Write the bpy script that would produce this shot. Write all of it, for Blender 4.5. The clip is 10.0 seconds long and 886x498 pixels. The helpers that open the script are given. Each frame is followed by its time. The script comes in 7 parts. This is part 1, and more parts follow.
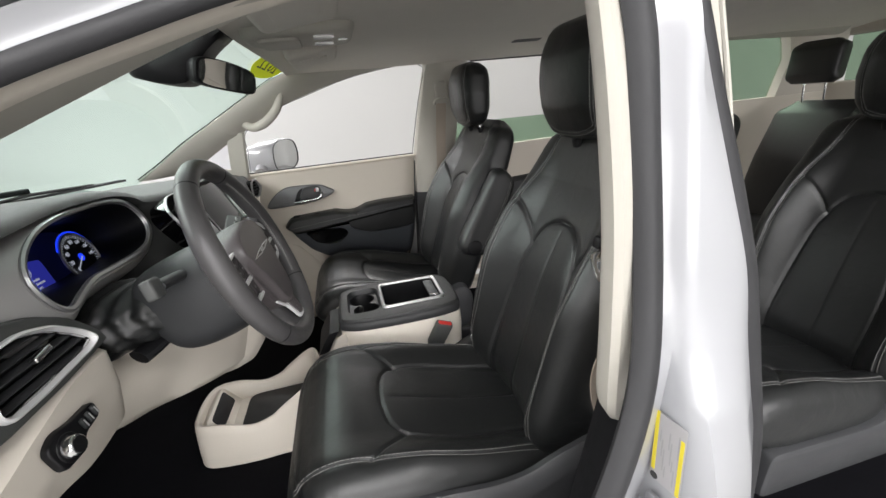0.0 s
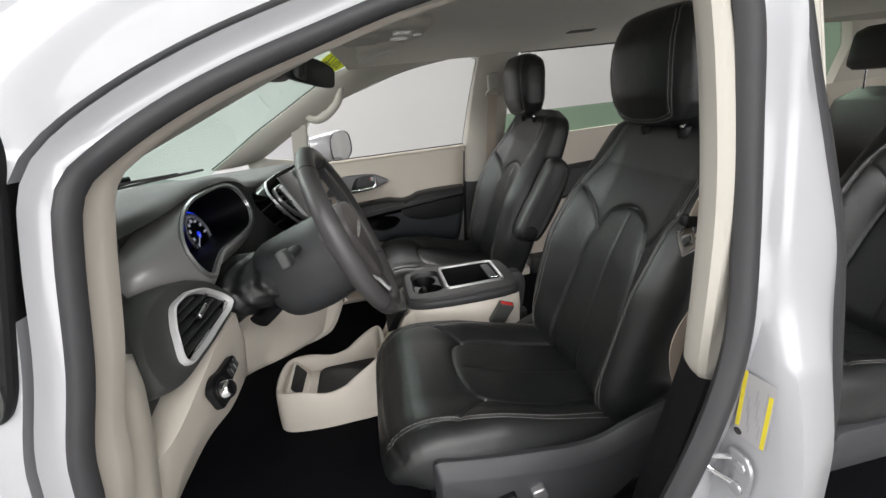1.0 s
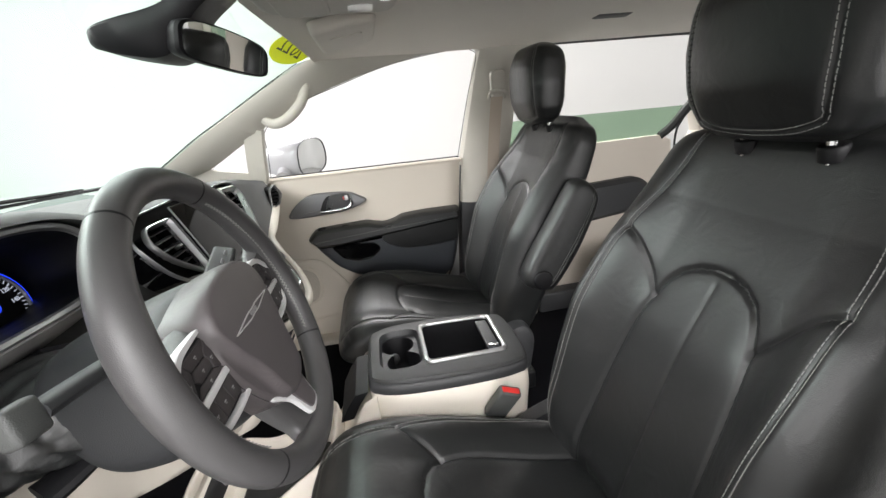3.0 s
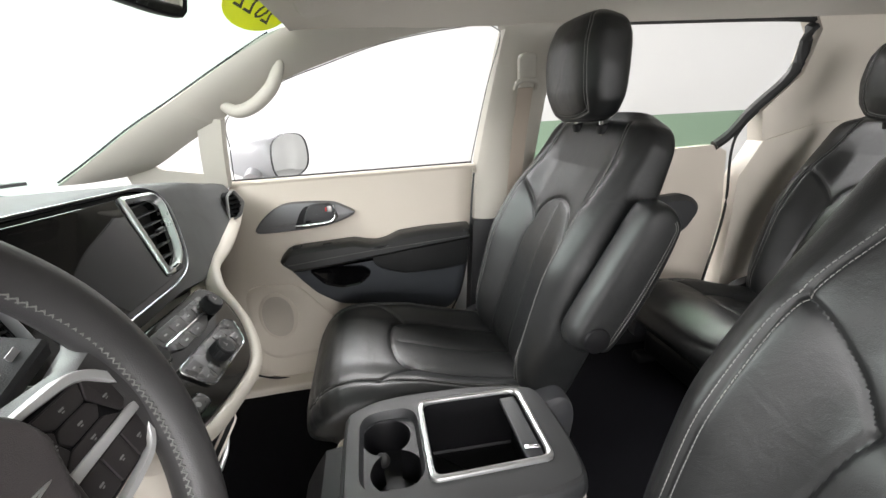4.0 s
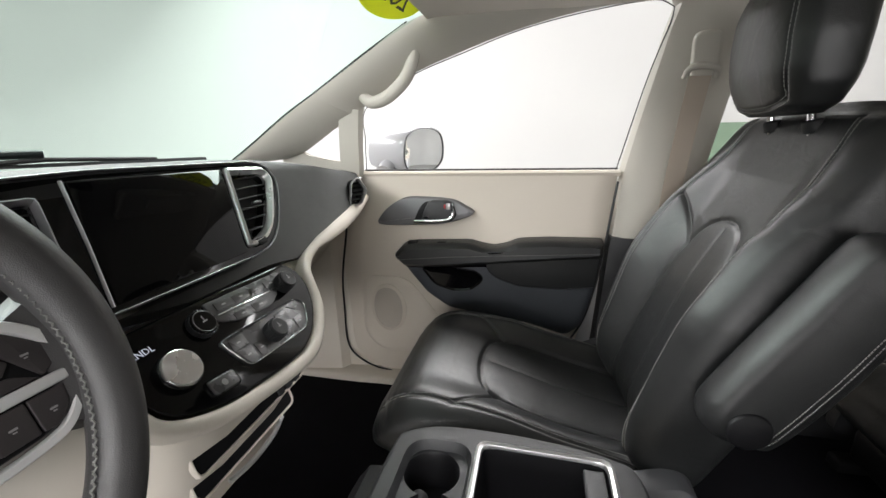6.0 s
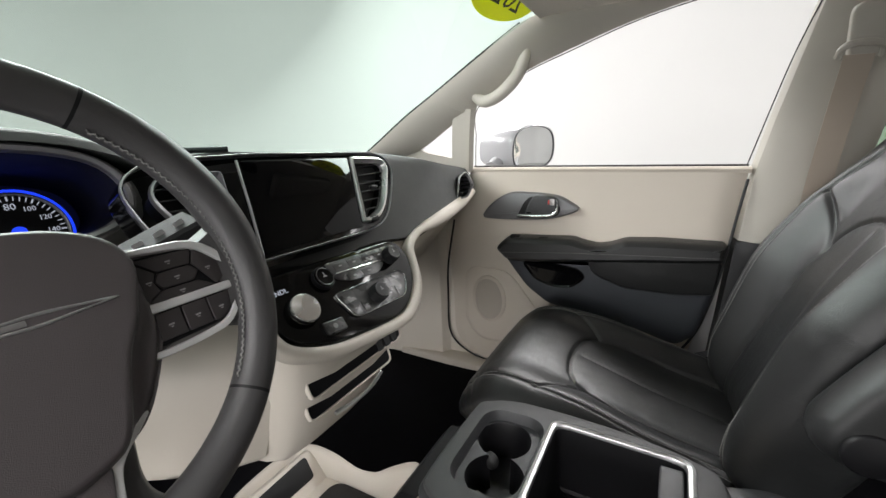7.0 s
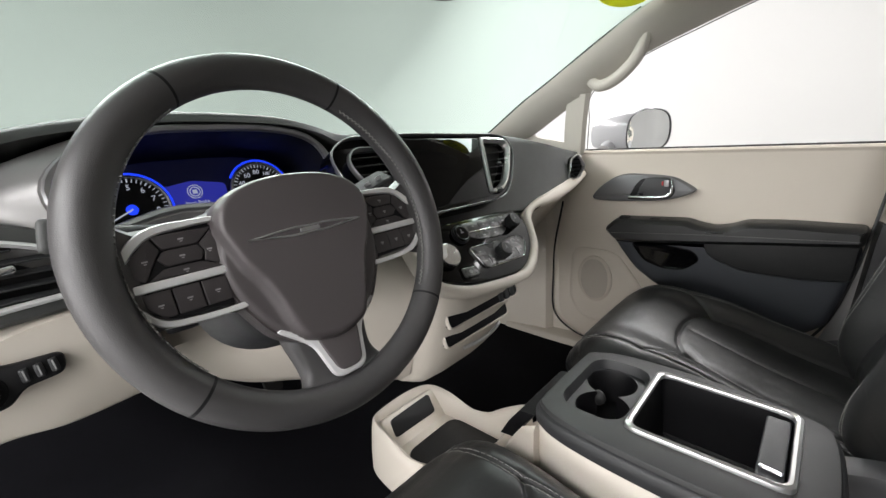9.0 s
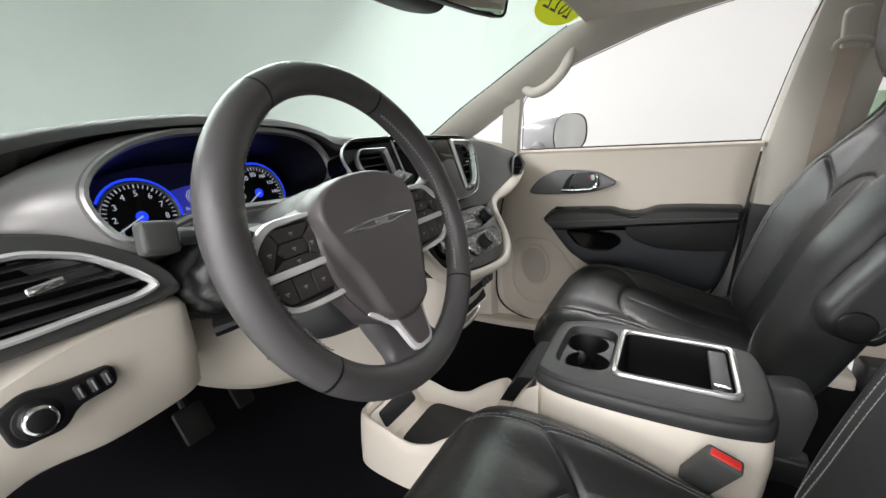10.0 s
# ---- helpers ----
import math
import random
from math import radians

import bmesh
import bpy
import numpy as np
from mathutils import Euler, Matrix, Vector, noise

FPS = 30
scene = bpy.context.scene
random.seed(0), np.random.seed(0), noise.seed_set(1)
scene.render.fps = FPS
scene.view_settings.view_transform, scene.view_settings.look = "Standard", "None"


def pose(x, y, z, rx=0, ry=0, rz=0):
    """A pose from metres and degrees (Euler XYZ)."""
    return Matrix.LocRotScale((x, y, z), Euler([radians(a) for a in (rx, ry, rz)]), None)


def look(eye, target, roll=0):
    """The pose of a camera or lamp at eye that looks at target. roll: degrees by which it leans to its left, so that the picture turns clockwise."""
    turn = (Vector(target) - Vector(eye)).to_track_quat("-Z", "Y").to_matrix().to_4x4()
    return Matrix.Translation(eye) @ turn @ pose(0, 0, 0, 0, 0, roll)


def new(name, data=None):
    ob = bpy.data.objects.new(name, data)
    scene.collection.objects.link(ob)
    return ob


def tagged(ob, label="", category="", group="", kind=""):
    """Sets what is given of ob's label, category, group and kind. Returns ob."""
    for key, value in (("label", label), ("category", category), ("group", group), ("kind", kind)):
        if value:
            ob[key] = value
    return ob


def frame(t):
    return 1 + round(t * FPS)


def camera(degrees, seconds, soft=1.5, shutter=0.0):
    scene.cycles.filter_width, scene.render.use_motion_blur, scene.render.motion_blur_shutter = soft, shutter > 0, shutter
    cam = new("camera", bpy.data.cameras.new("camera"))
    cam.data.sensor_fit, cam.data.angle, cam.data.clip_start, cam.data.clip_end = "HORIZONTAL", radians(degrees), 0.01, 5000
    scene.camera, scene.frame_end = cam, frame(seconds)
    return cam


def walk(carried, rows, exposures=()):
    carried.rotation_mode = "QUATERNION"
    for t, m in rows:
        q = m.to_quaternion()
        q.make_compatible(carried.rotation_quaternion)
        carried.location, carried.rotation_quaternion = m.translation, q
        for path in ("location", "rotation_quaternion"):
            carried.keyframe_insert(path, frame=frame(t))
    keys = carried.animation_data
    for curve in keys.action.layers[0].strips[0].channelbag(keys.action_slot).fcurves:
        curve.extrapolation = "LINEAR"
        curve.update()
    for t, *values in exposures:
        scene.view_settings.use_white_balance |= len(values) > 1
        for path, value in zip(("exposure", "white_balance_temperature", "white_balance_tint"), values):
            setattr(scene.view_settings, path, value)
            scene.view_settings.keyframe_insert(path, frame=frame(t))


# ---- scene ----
cam = camera(94.3, 10.0)
PATH = [
    (0, (0.495, -1.257, 1.461), (0.89, 0.585, 0.789), -5.9),
    (0.5, (0.417, -1.291, 1.465), (0.72, 0.565, 0.785), -6.6),
    (1, (0.361, -1.307, 1.471), (0.632, 0.55, 0.78), -6.7),
    (1.5, (0.34, -1.305, 1.472), (0.595, 0.553, 0.777), -6.7),
    (2, (0.359, -1.254, 1.458), (0.614, 0.605, 0.766), -6.3),
    (2.5, (0.423, -1.094, 1.447), (0.684, 0.772, 0.776), -6.0),
    (3, (0.484, -0.916, 1.44), (0.751, 0.955, 0.786), -5.6),
    (3.2, (0.499, -0.849, 1.435), (0.76, 1.023, 0.783), -5.4),
    (4.3, (0.502, -0.498, 1.391), (0.789, 1.381, 0.769), -2.5),
    (4.5, (0.511, -0.475, 1.386), (0.75, 1.414, 0.771), -2.5),
    (5, (0.529, -0.443, 1.379), (0.613, 1.467, 0.792), -2.1),
    (6.5, (0.653, -0.455, 1.339), (-0.062, 1.336, 0.809), -1.9),
    (7, (0.674, -0.492, 1.329), (-0.279, 1.189, 0.813), -2.4),
    (7.5, (0.69, -0.529, 1.325), (-0.44, 1.039, 0.808), -2.9),
    (8, (0.702, -0.566, 1.318), (-0.552, 0.903, 0.799), -3.2),
    (8.5, (0.71, -0.603, 1.309), (-0.617, 0.8, 0.79), -3.6),
    (9, (0.708, -0.64, 1.308), (-0.613, 0.768, 0.784), -3.6),
    (9.5, (0.687, -0.685, 1.315), (-0.555, 0.791, 0.787), -3.6),
    (10, (0.61, -0.803, 1.318), (-0.348, 0.867, 0.776), -3.9),
]
walk(cam, [(t, look(eye, target, roll)) for t, eye, target, roll in PATH], [(0.0, -0.12), (0.5, -0.25), (1.5, -0.38), (2.0, -0.3), (2.5, 0.05), (3.0, 0.5), (4.5, 0.65), (5.2, 0.58), (6.5, 0.23), (10.0, 0.21)])

# ---- world and lights ----
world = bpy.data.worlds.new("world")
scene.world = world
world.use_nodes = True
world.node_tree.nodes["Background"].inputs[0].default_value = (0.9, 0.95, 1.0, 1)
world.node_tree.nodes["Background"].inputs[1].default_value = 0.15


def area_lamp(name, m, w, d, watts, colour=(1, 0.982, 0.985), spread=180):
    data = bpy.data.lights.new(name, "AREA")
    data.spread = radians(spread)
    data.shape, data.size, data.size_y, data.energy, data.color = "RECTANGLE", w, d, watts, colour
    ob = new(name, data)
    ob.matrix_world = m
    return ob


# unseen rows of ceiling panels along the hall's sides, tilted to brighten the cabin
area_lamp("ceiling_lamp_near", pose(0.8, -3.1, 3.1, 38, 0, 0), 6.0, 0.7, 98, spread=105)
area_lamp("ceiling_lamp_far", pose(0.8, 2.5, 3.1, -38, 0, 0), 6.0, 0.7, 118, spread=135)
area_lamp("ceiling_lamp_front", pose(-2.5, -0.3, 3.1, 0, -42, 0), 0.9, 5.0, 235)
# tall unseen fill panels along the wall facing the open door, added for the cabin
for lx in (-3.0, -0.9, 1.2, 3.3):
    area_lamp("wall_lamp", pose(lx, -8.9, 1.7, 90, 0, 0), 2.0, 2.8, 130)

# ---- mesh tools ----


def spline(pts, n, closed=False):
    """n points along a Catmull-Rom curve, evenly spaced."""
    p = [Vector(q) for q in pts]
    if closed:
        p = [p[-1]] + p + [p[0], p[1]]
    else:
        p = [p[0] * 2 - p[1]] + p + [p[-1] * 2 - p[-2]]
    fine = []
    for i in range(1, len(p) - 2):
        a, b, c, d = p[i - 1:i + 3]
        for k in range(16):
            t = k / 16
            fine.append(0.5 * (2 * b + (c - a) * t + (2 * a - 5 * b + 4 * c - d) * t * t + (3 * b - a - 3 * c + d) * t ** 3))
    fine.append(p[-2].copy())
    return resample(fine, n, closed)


def resample(fine, n, closed=False):
    cum = [0.0]
    for a, b in zip(fine, fine[1:]):
        cum.append(cum[-1] + (b - a).length)
    out, j = [], 0
    for k in range(n):
        s = cum[-1] * k / (n if closed else n - 1)
        while j < len(cum) - 2 and cum[j + 1] < s:
            j += 1
        f = (s - cum[j]) / max(cum[j + 1] - cum[j], 1e-9)
        out.append(fine[j].lerp(fine[j + 1], min(f, 1.0)))
    return out


def poly(pts, n):
    """n points round a closed polygon with its corners kept near."""
    p = [Vector(q) for q in pts]
    return resample(p + [p[0]], n, True)


def rounded(pts, r, seg=5):
    """A closed polygon with its corners rounded by r (one number, or one for each corner)."""
    p = [Vector(q) for q in pts]
    out = []
    for i, q in enumerate(p):
        ri = r[i] if isinstance(r, (list, tuple)) else r
        a, b = (p[i - 1] - q), (p[(i + 1) % len(p)] - q)
        d = min(ri, a.length * 0.49, b.length * 0.49)
        a, b = q + a.normalized() * d, q + b.normalized() * d
        for k in range(seg + 1):
            t = k / seg
            out.append(a * (1 - t) ** 2 + q * 2 * t * (1 - t) + b * t * t)
    return out


def rrect(w, h, r, seg=5):
    return rounded([(-w / 2, -h / 2), (w / 2, -h / 2), (w / 2, h / 2), (-w / 2, h / 2)], r, seg)


def inset(pts, d):
    """A closed outline in 2D (counter-clockwise) moved inwards by d."""
    n, out = len(pts), []
    for i, q in enumerate(pts):
        a, b = pts[i] - pts[i - 1], pts[(i + 1) % n] - pts[i]
        na, nb = Vector((-a.y, a.x)), Vector((-b.y, b.x))
        m = (na.normalized() if na.length > 1e-9 else na) + (nb.normalized() if nb.length > 1e-9 else nb)
        m = m.normalized() if m.length > 1e-9 else m
        out.append(q + m * d)
    return out


def loft(bm, rings, closed=True, cap0=True, cap1=True, loop=False):
    rows = [[bm.verts.new(p) for p in ring] for ring in rings]
    pairs = list(zip(rows, rows[1:])) + ([(rows[-1], rows[0])] if loop else [])
    for a, b in pairs:
        n = len(a)
        for i in range(n if closed else n - 1):
            j = (i + 1) % n
            bm.faces.new((a[i], a[j], b[j], b[i]))
    if closed and not loop:
        if cap0:
            bm.faces.new(rows[0][::-1])
        if cap1:
            bm.faces.new(rows[-1])
    return rows


def plate(bm, outline, m, d, r=0.0, seg=3, back=True):
    """A slab: the outline in the local xy plane of m, d thick towards local +z, its front edge rounded by r."""
    pts = [Vector((q[0], q[1])) for q in outline]
    rings = [(pts, 0.0)]
    if r > 0:
        for k in range(seg + 1):
            a = math.pi / 2 * k / seg
            rings.append((inset(pts, r * (1 - math.cos(a))), d - r + r * math.sin(a)))
    else:
        rings.append((pts, d))
    loft(bm, [[m @ Vector((q.x, q.y, z)) for q in ring] for ring, z in rings], cap0=back)


def ring_frame(bm, outer, inner, m, d, r=0.002, n=64, closed_pts=True, dip=0.0):
    """A frame between two outlines (resampled from the same start), d thick towards local +z."""
    o, i = poly([Vector((q[0], q[1])) for q in outer], n), poly([Vector((q[0], q[1])) for q in inner], n)
    o2, i2 = [a.lerp(b, 0.12) for a, b in zip(o, i)], [a.lerp(b, 0.88) for a, b in zip(o, i)]
    mid = [a.lerp(b, 0.5) for a, b in zip(o, i)]
    rings = [(o, 0), (o, d - r), (o2, d), (mid, d + r * 0.6), (i2, d - dip), (i, d - r - dip), (i, 0 - dip)]
    loft(bm, [[m @ Vector((q.x, q.y, z)) for q in ring] for ring, z in rings], cap0=False, cap1=False)


def frames(path, up=(0, 0, 1), closed=False):
    out = []
    n = len(path)
    for k in range(n):
        a, b = path[k - 1] if (k or closed) else path[0], path[(k + 1) % n] if (k < n - 1 or closed) else path[-1]
        t = (b - a).normalized()
        s = t.cross(Vector(up))
        s = s.normalized() if s.length > 1e-6 else Vector((1, 0, 0))
        out.append((path[k], t, s, s.cross(t)))
    return out


def sweep(bm, path, profile, up=(0, 0, 1), closed=False, scale=None):
    """A profile of (side, up) pairs carried along a path."""
    rings = []
    for k, (p, t, s, u) in enumerate(frames(path, up, closed)):
        f = scale[k] if scale else 1.0
        rings.append([p + s * a * f + u * b * f for a, b in profile])
    loft(bm, rings, loop=closed)


def circle(r, n=10, squash=1.0):
    return [(r * math.cos(2 * math.pi * k / n), r * squash * math.sin(2 * math.pi * k / n)) for k in range(n)]


def tube(bm, path, r, n=10, closed=False, up=(0, 0, 1), squash=1.0, scale=None):
    sweep(bm, [Vector(p) for p in path], circle(r, n, squash), up, closed, scale)


def box(bm, m, w, d, h, bev=0.0):
    """A box centred on m's origin, with rounded edges."""
    made = bmesh.ops.create_cube(bm, size=1.0, matrix=m @ Matrix.Diagonal((w, d, h, 1)))
    if bev:
        edges = list({e for v in made["verts"] for e in v.link_edges})
        bmesh.ops.bevel(bm, geom=edges, offset=bev, segments=3, profile=0.5, affect="EDGES")


def disc(bm, m, r, h, bev=0.001, n=32, r2=None):
    """A round knob along local +z."""
    r2 = r if r2 is None else r2
    rings = [(r, 0), (r2, h - bev), (r2 - bev * 0.35, h - bev * 0.35), (r2 - bev, h)]
    loft(bm, [[m @ Vector((a * math.cos(2 * math.pi * k / n), a * math.sin(2 * math.pi * k / n), z)) for k in range(n)] for a, z in rings])


def sheet(bm, rows, thick=None):
    """A surface through rows of points."""
    loft(bm, rows, closed=False)
    if thick:
        bmesh.ops.recalc_face_normals(bm, faces=bm.faces[:])
        bmesh.ops.solidify(bm, geom=bm.faces[:], thickness=thick)


def mesh_of(name, bm, material, smooth=35):
    bmesh.ops.remove_doubles(bm, verts=bm.verts[:], dist=1e-6)
    bmesh.ops.recalc_face_normals(bm, faces=bm.faces[:])
    me = bpy.data.meshes.new(name)
    bm.to_mesh(me)
    bm.free()
    me.materials.append(material)
    if smooth:
        for f in me.polygons:
            f.use_smooth = True
        me.set_sharp_from_angle(angle=radians(smooth))
    return me


def part(name, bm, material, parent, label="", smooth=35):
    ob = new(name, mesh_of(name, bm, material, smooth))
    ob.parent = parent
    if parent is not None:
        ob.matrix_parent_inverse = parent.matrix_world.inverted()
    if label:
        tagged(ob, label)
    return ob


def thing(name, label, category, at=(0, 0, 0), group="", kind=""):
    ob = new(name)
    ob.location = at
    ob.empty_display_size = 0.05
    ob.matrix_world = Matrix.Translation(at)
    return tagged(ob, label, category, group, kind)


def single(name, bm, material, label, category, group="", kind="", smooth=35):
    return tagged(part(name, bm, material, None, "", smooth), label, category, group, kind)


def lettering(name, text, m, size, material, parent, label="", depth=0.0004, align="CENTER"):
    cu = bpy.data.curves.new(name, "FONT")
    cu.body, cu.size, cu.extrude, cu.align_x, cu.align_y = text, size, depth, align, "CENTER"
    cu.resolution_u = 2
    tmp = new(name, cu)
    me = bpy.data.meshes.new_from_object(tmp.evaluated_get(bpy.context.evaluated_depsgraph_get()))
    bpy.data.objects.remove(tmp)
    me.materials.append(material)
    me.transform(m)
    ob = new(name, me)
    ob.parent = parent
    if parent is not None:
        ob.matrix_parent_inverse = parent.matrix_world.inverted()
    if label:
        tagged(ob, label)
    return ob


def basis(o, u, v):
    """A frame at o with local x along u and local y near v."""
    u = Vector(u).normalized()
    w = u.cross(Vector(v)).normalized()
    v = w.cross(u)
    m = Matrix((u, v, w)).transposed().to_4x4()
    m.translation = o
    return m


def deck_with_holes(bm, outer, holes, m, z):
    """A flat deck with openings, made as filled edges."""
    edges = []
    for loop in [outer] + holes:
        vs = [bm.verts.new(m @ Vector((p.x, p.y, z))) for p in loop]
        edges += [bm.edges.new((a, b)) for a, b in zip(vs, vs[1:] + vs[:1])]
    bmesh.ops.triangle_fill(bm, use_beauty=True, use_dissolve=False, edges=edges)


# ---- materials ----


def surface(name, colour, rough=0.5, metal=0.0, grain=0.0, scale=400.0, blotch=0.06, blotch_scale=7.0, coat=0.0, cell=False, rough_var=0.08, spec=0.5, aniso=0.0, sheen=0.0, coat_rough=0.05, wrinkle=0.0):
    """A procedural surface: colour that varies at two scales, a bump of fine grain and an uneven gloss."""
    ma = bpy.data.materials.new(name)
    ma.use_nodes = True
    nt = ma.node_tree
    N, L = nt.nodes, nt.links
    b = N["Principled BSDF"]
    tc = N.new("ShaderNodeTexCoord")
    big = N.new("ShaderNodeTexNoise")
    big.inputs["Scale"].default_value, big.inputs["Detail"].default_value = blotch_scale, 5
    L.new(tc.outputs["Object"], big.inputs["Vector"])
    fine = N.new("ShaderNodeTexVoronoi" if cell else "ShaderNodeTexNoise")
    fine.inputs["Scale"].default_value = scale
    L.new(tc.outputs["Object"], fine.inputs["Vector"])
    mix = N.new("ShaderNodeMix")
    mix.data_type = "RGBA"
    mix.inputs["A"].default_value = (*[c * (1 - blotch) for c in colour], 1)
    mix.inputs["B"].default_value = (*[min(1, c * (1 + blotch)) for c in colour], 1)
    L.new(big.outputs["Fac"], mix.inputs["Factor"])
    L.new(mix.outputs["Result"], b.inputs["Base Color"])
    rng = N.new("ShaderNodeMapRange")
    rng.inputs["To Min"].default_value, rng.inputs["To Max"].default_value = max(0.02, rough - rough_var), min(1, rough + rough_var)
    mid = N.new("ShaderNodeTexNoise")
    mid.inputs["Scale"].default_value, mid.inputs["Detail"].default_value = blotch_scale * 5, 4
    L.new(tc.outputs["Object"], mid.inputs["Vector"])
    L.new(mid.outputs["Fac"], rng.inputs["Value"])
    L.new(rng.outputs["Result"], b.inputs["Roughness"])
    b.inputs["Metallic"].default_value = metal
    b.inputs["Specular IOR Level"].default_value = spec
    b.inputs["Coat Weight"].default_value = coat
    b.inputs["Coat Roughness"].default_value = coat_rough
    b.inputs["Anisotropic"].default_value = aniso
    b.inputs["Sheen Weight"].default_value = sheen
    if grain:
        bump = N.new("ShaderNodeBump")
        bump.inputs["Strength"].default_value, bump.inputs["Distance"].default_value = grain, 0.0006
        L.new(fine.outputs["Distance" if cell else "Fac"], bump.inputs["Height"])
        L.new(bump.outputs["Normal"], b.inputs["Normal"])
        if wrinkle:
            crease = N.new("ShaderNodeTexNoise")
            crease.inputs["Scale"].default_value, crease.inputs["Detail"].default_value, crease.inputs["Distortion"].default_value = 26.0, 4, 1.2
            L.new(tc.outputs["Object"], crease.inputs["Vector"])
            soft = N.new("ShaderNodeBump")
            soft.inputs["Strength"].default_value, soft.inputs["Distance"].default_value = wrinkle, 0.004
            L.new(crease.outputs["Fac"], soft.inputs["Height"])
            L.new(soft.outputs["Normal"], bump.inputs["Normal"])
            L.new(bump.outputs["Normal"], b.inputs["Coat Normal"])
    return ma


def glow(name, colour, strength):
    ma = bpy.data.materials.new(name)
    ma.use_nodes = True
    b = ma.node_tree.nodes["Principled BSDF"]
    b.inputs["Base Color"].default_value = (0.01, 0.01, 0.01, 1)
    b.inputs["Emission Color"].default_value = (*colour, 1)
    b.inputs["Emission Strength"].default_value = strength
    return ma


def pane_glass(name, tint, gloss=1.0):
    ma = bpy.data.materials.new(name)
    ma.use_nodes = True
    nt = ma.node_tree
    N, L = nt.nodes, nt.links
    N.remove(N["Principled BSDF"])
    clear, shine, mix = N.new("ShaderNodeBsdfTransparent"), N.new("ShaderNodeBsdfGlossy"), N.new("ShaderNodeMixShader")
    edge, power, scale = N.new("ShaderNodeLayerWeight"), N.new("ShaderNodeMath"), N.new("ShaderNodeMath")
    clear.inputs["Color"].default_value = (*tint, 1)
    shine.inputs["Roughness"].default_value = 0.02
    edge.inputs["Blend"].default_value = 0.5
    power.operation, power.inputs[1].default_value = "POWER", 5.0
    scale.operation, scale.inputs[1].default_value, scale.inputs[2].default_value = "MULTIPLY_ADD", 0.8 * gloss, 0.03 * gloss
    L.new(edge.outputs["Facing"], power.inputs[0])
    L.new(power.outputs[0], scale.inputs[0])
    L.new(scale.outputs[0], mix.inputs["Fac"])
    L.new(clear.outputs[0], mix.inputs[1])
    L.new(shine.outputs[0], mix.inputs[2])
    L.new(mix.outputs[0], N["Material Output"].inputs["Surface"])
    return ma


LEATHER = surface("black_leather", (0.0118, 0.0126, 0.0128), 0.39, grain=0.24, scale=900, cell=True, blotch=0.2, blotch_scale=5, coat=0.12, coat_rough=0.30, wrinkle=0.26, spec=0.5)
STITCH = surface("grey_thread", (0.23, 0.23, 0.22), 0.7)
BEIGE = surface("beige_vinyl", (0.60, 0.545, 0.47), 0.55, grain=0.3, scale=700, cell=True, blotch=0.03)
BEIGE_2 = surface("beige_plastic", (0.66, 0.61, 0.535), 0.45, grain=0.2, scale=900, blotch=0.03)
LINER = surface("headliner_cloth", (0.60, 0.56, 0.50), 0.9, grain=0.5, scale=1500, blotch=0.05, sheen=0.2)
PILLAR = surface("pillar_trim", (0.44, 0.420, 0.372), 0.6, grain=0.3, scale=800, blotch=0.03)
SOFT_GREY = surface("soft_grey_dash", (0.062, 0.065, 0.063), 0.58, grain=0.45, scale=800, cell=True, blotch=0.08)
DARK = surface("dark_plastic", (0.027, 0.0282, 0.030), 0.5, grain=0.35, scale=900, cell=True, blotch=0.1)
DECK = surface("grey_deck_plastic", (0.040, 0.0405, 0.041), 0.46, grain=0.25, scale=900, cell=True, blotch=0.06, spec=0.32)
BLACK = surface("black_plastic", (0.005, 0.005, 0.006), 0.5, grain=0.2, blotch=0.1, spec=0.3)
GLOSS = surface("gloss_black", (0.003, 0.003, 0.0035), 0.07, rough_var=0.03, spec=0.38)
BRIGHT = surface("bright_satin_metal", (0.72, 0.72, 0.72), 0.30, metal=0.9)
PANEL_GREY = surface("grey_control_panel", (0.10, 0.10, 0.10), 0.28, metal=0.5, blotch=0.03)
SILVER = surface("satin_silver", (0.48, 0.48, 0.49), 0.34, metal=0.85, blotch=0.03)
POD = surface("grey_satin_paint", (0.38, 0.375, 0.37), 0.36, metal=0.4, blotch=0.04)
CHROME = surface("chrome", (0.82, 0.82, 0.83), 0.12, metal=1.0, rough_var=0.05)
BRUSHED = surface("brushed_alloy", (0.85, 0.84, 0.83), 0.28, metal=1.0, aniso=0.6)
WHEEL = surface("wheel_leather", (0.062, 0.060, 0.061), 0.38, grain=0.25, scale=1100, cell=True, blotch=0.12, blotch_scale=9)
AIRBAG = surface("airbag_cover", (0.090, 0.080, 0.082), 0.34, grain=0.3, scale=1300, cell=True, blotch=0.08)
KEY = surface("key_plastic", (0.045, 0.040, 0.041), 0.45, grain=0.2, scale=1300, blotch=0.06)
DOOR_GREY = surface("blue_grey_vinyl", (0.048, 0.053, 0.062), 0.5, grain=0.4, scale=800, cell=True, blotch=0.08)
TRIM = surface("satin_silver_paint", (0.78, 0.78, 0.78), 0.34, metal=0.25, blotch=0.03)
SEAT_PLASTIC = surface("seat_side_plastic", (0.038, 0.039, 0.042), 0.46, grain=0.35, scale=900, cell=True, blotch=0.1)
CARPET = surface("black_carpet", (0.0035, 0.0035, 0.005), 0.95, spec=0.12, grain=1.0, scale=700, blotch=0.3, blotch_scale=20, sheen=0.0)
RUBBER = surface("seal_rubber", (0.022, 0.022, 0.024), 0.6, grain=0.2, blotch=0.1)
BLACK_RUBBER = surface("black_rubber", (0.012, 0.012, 0.012), 0.6)
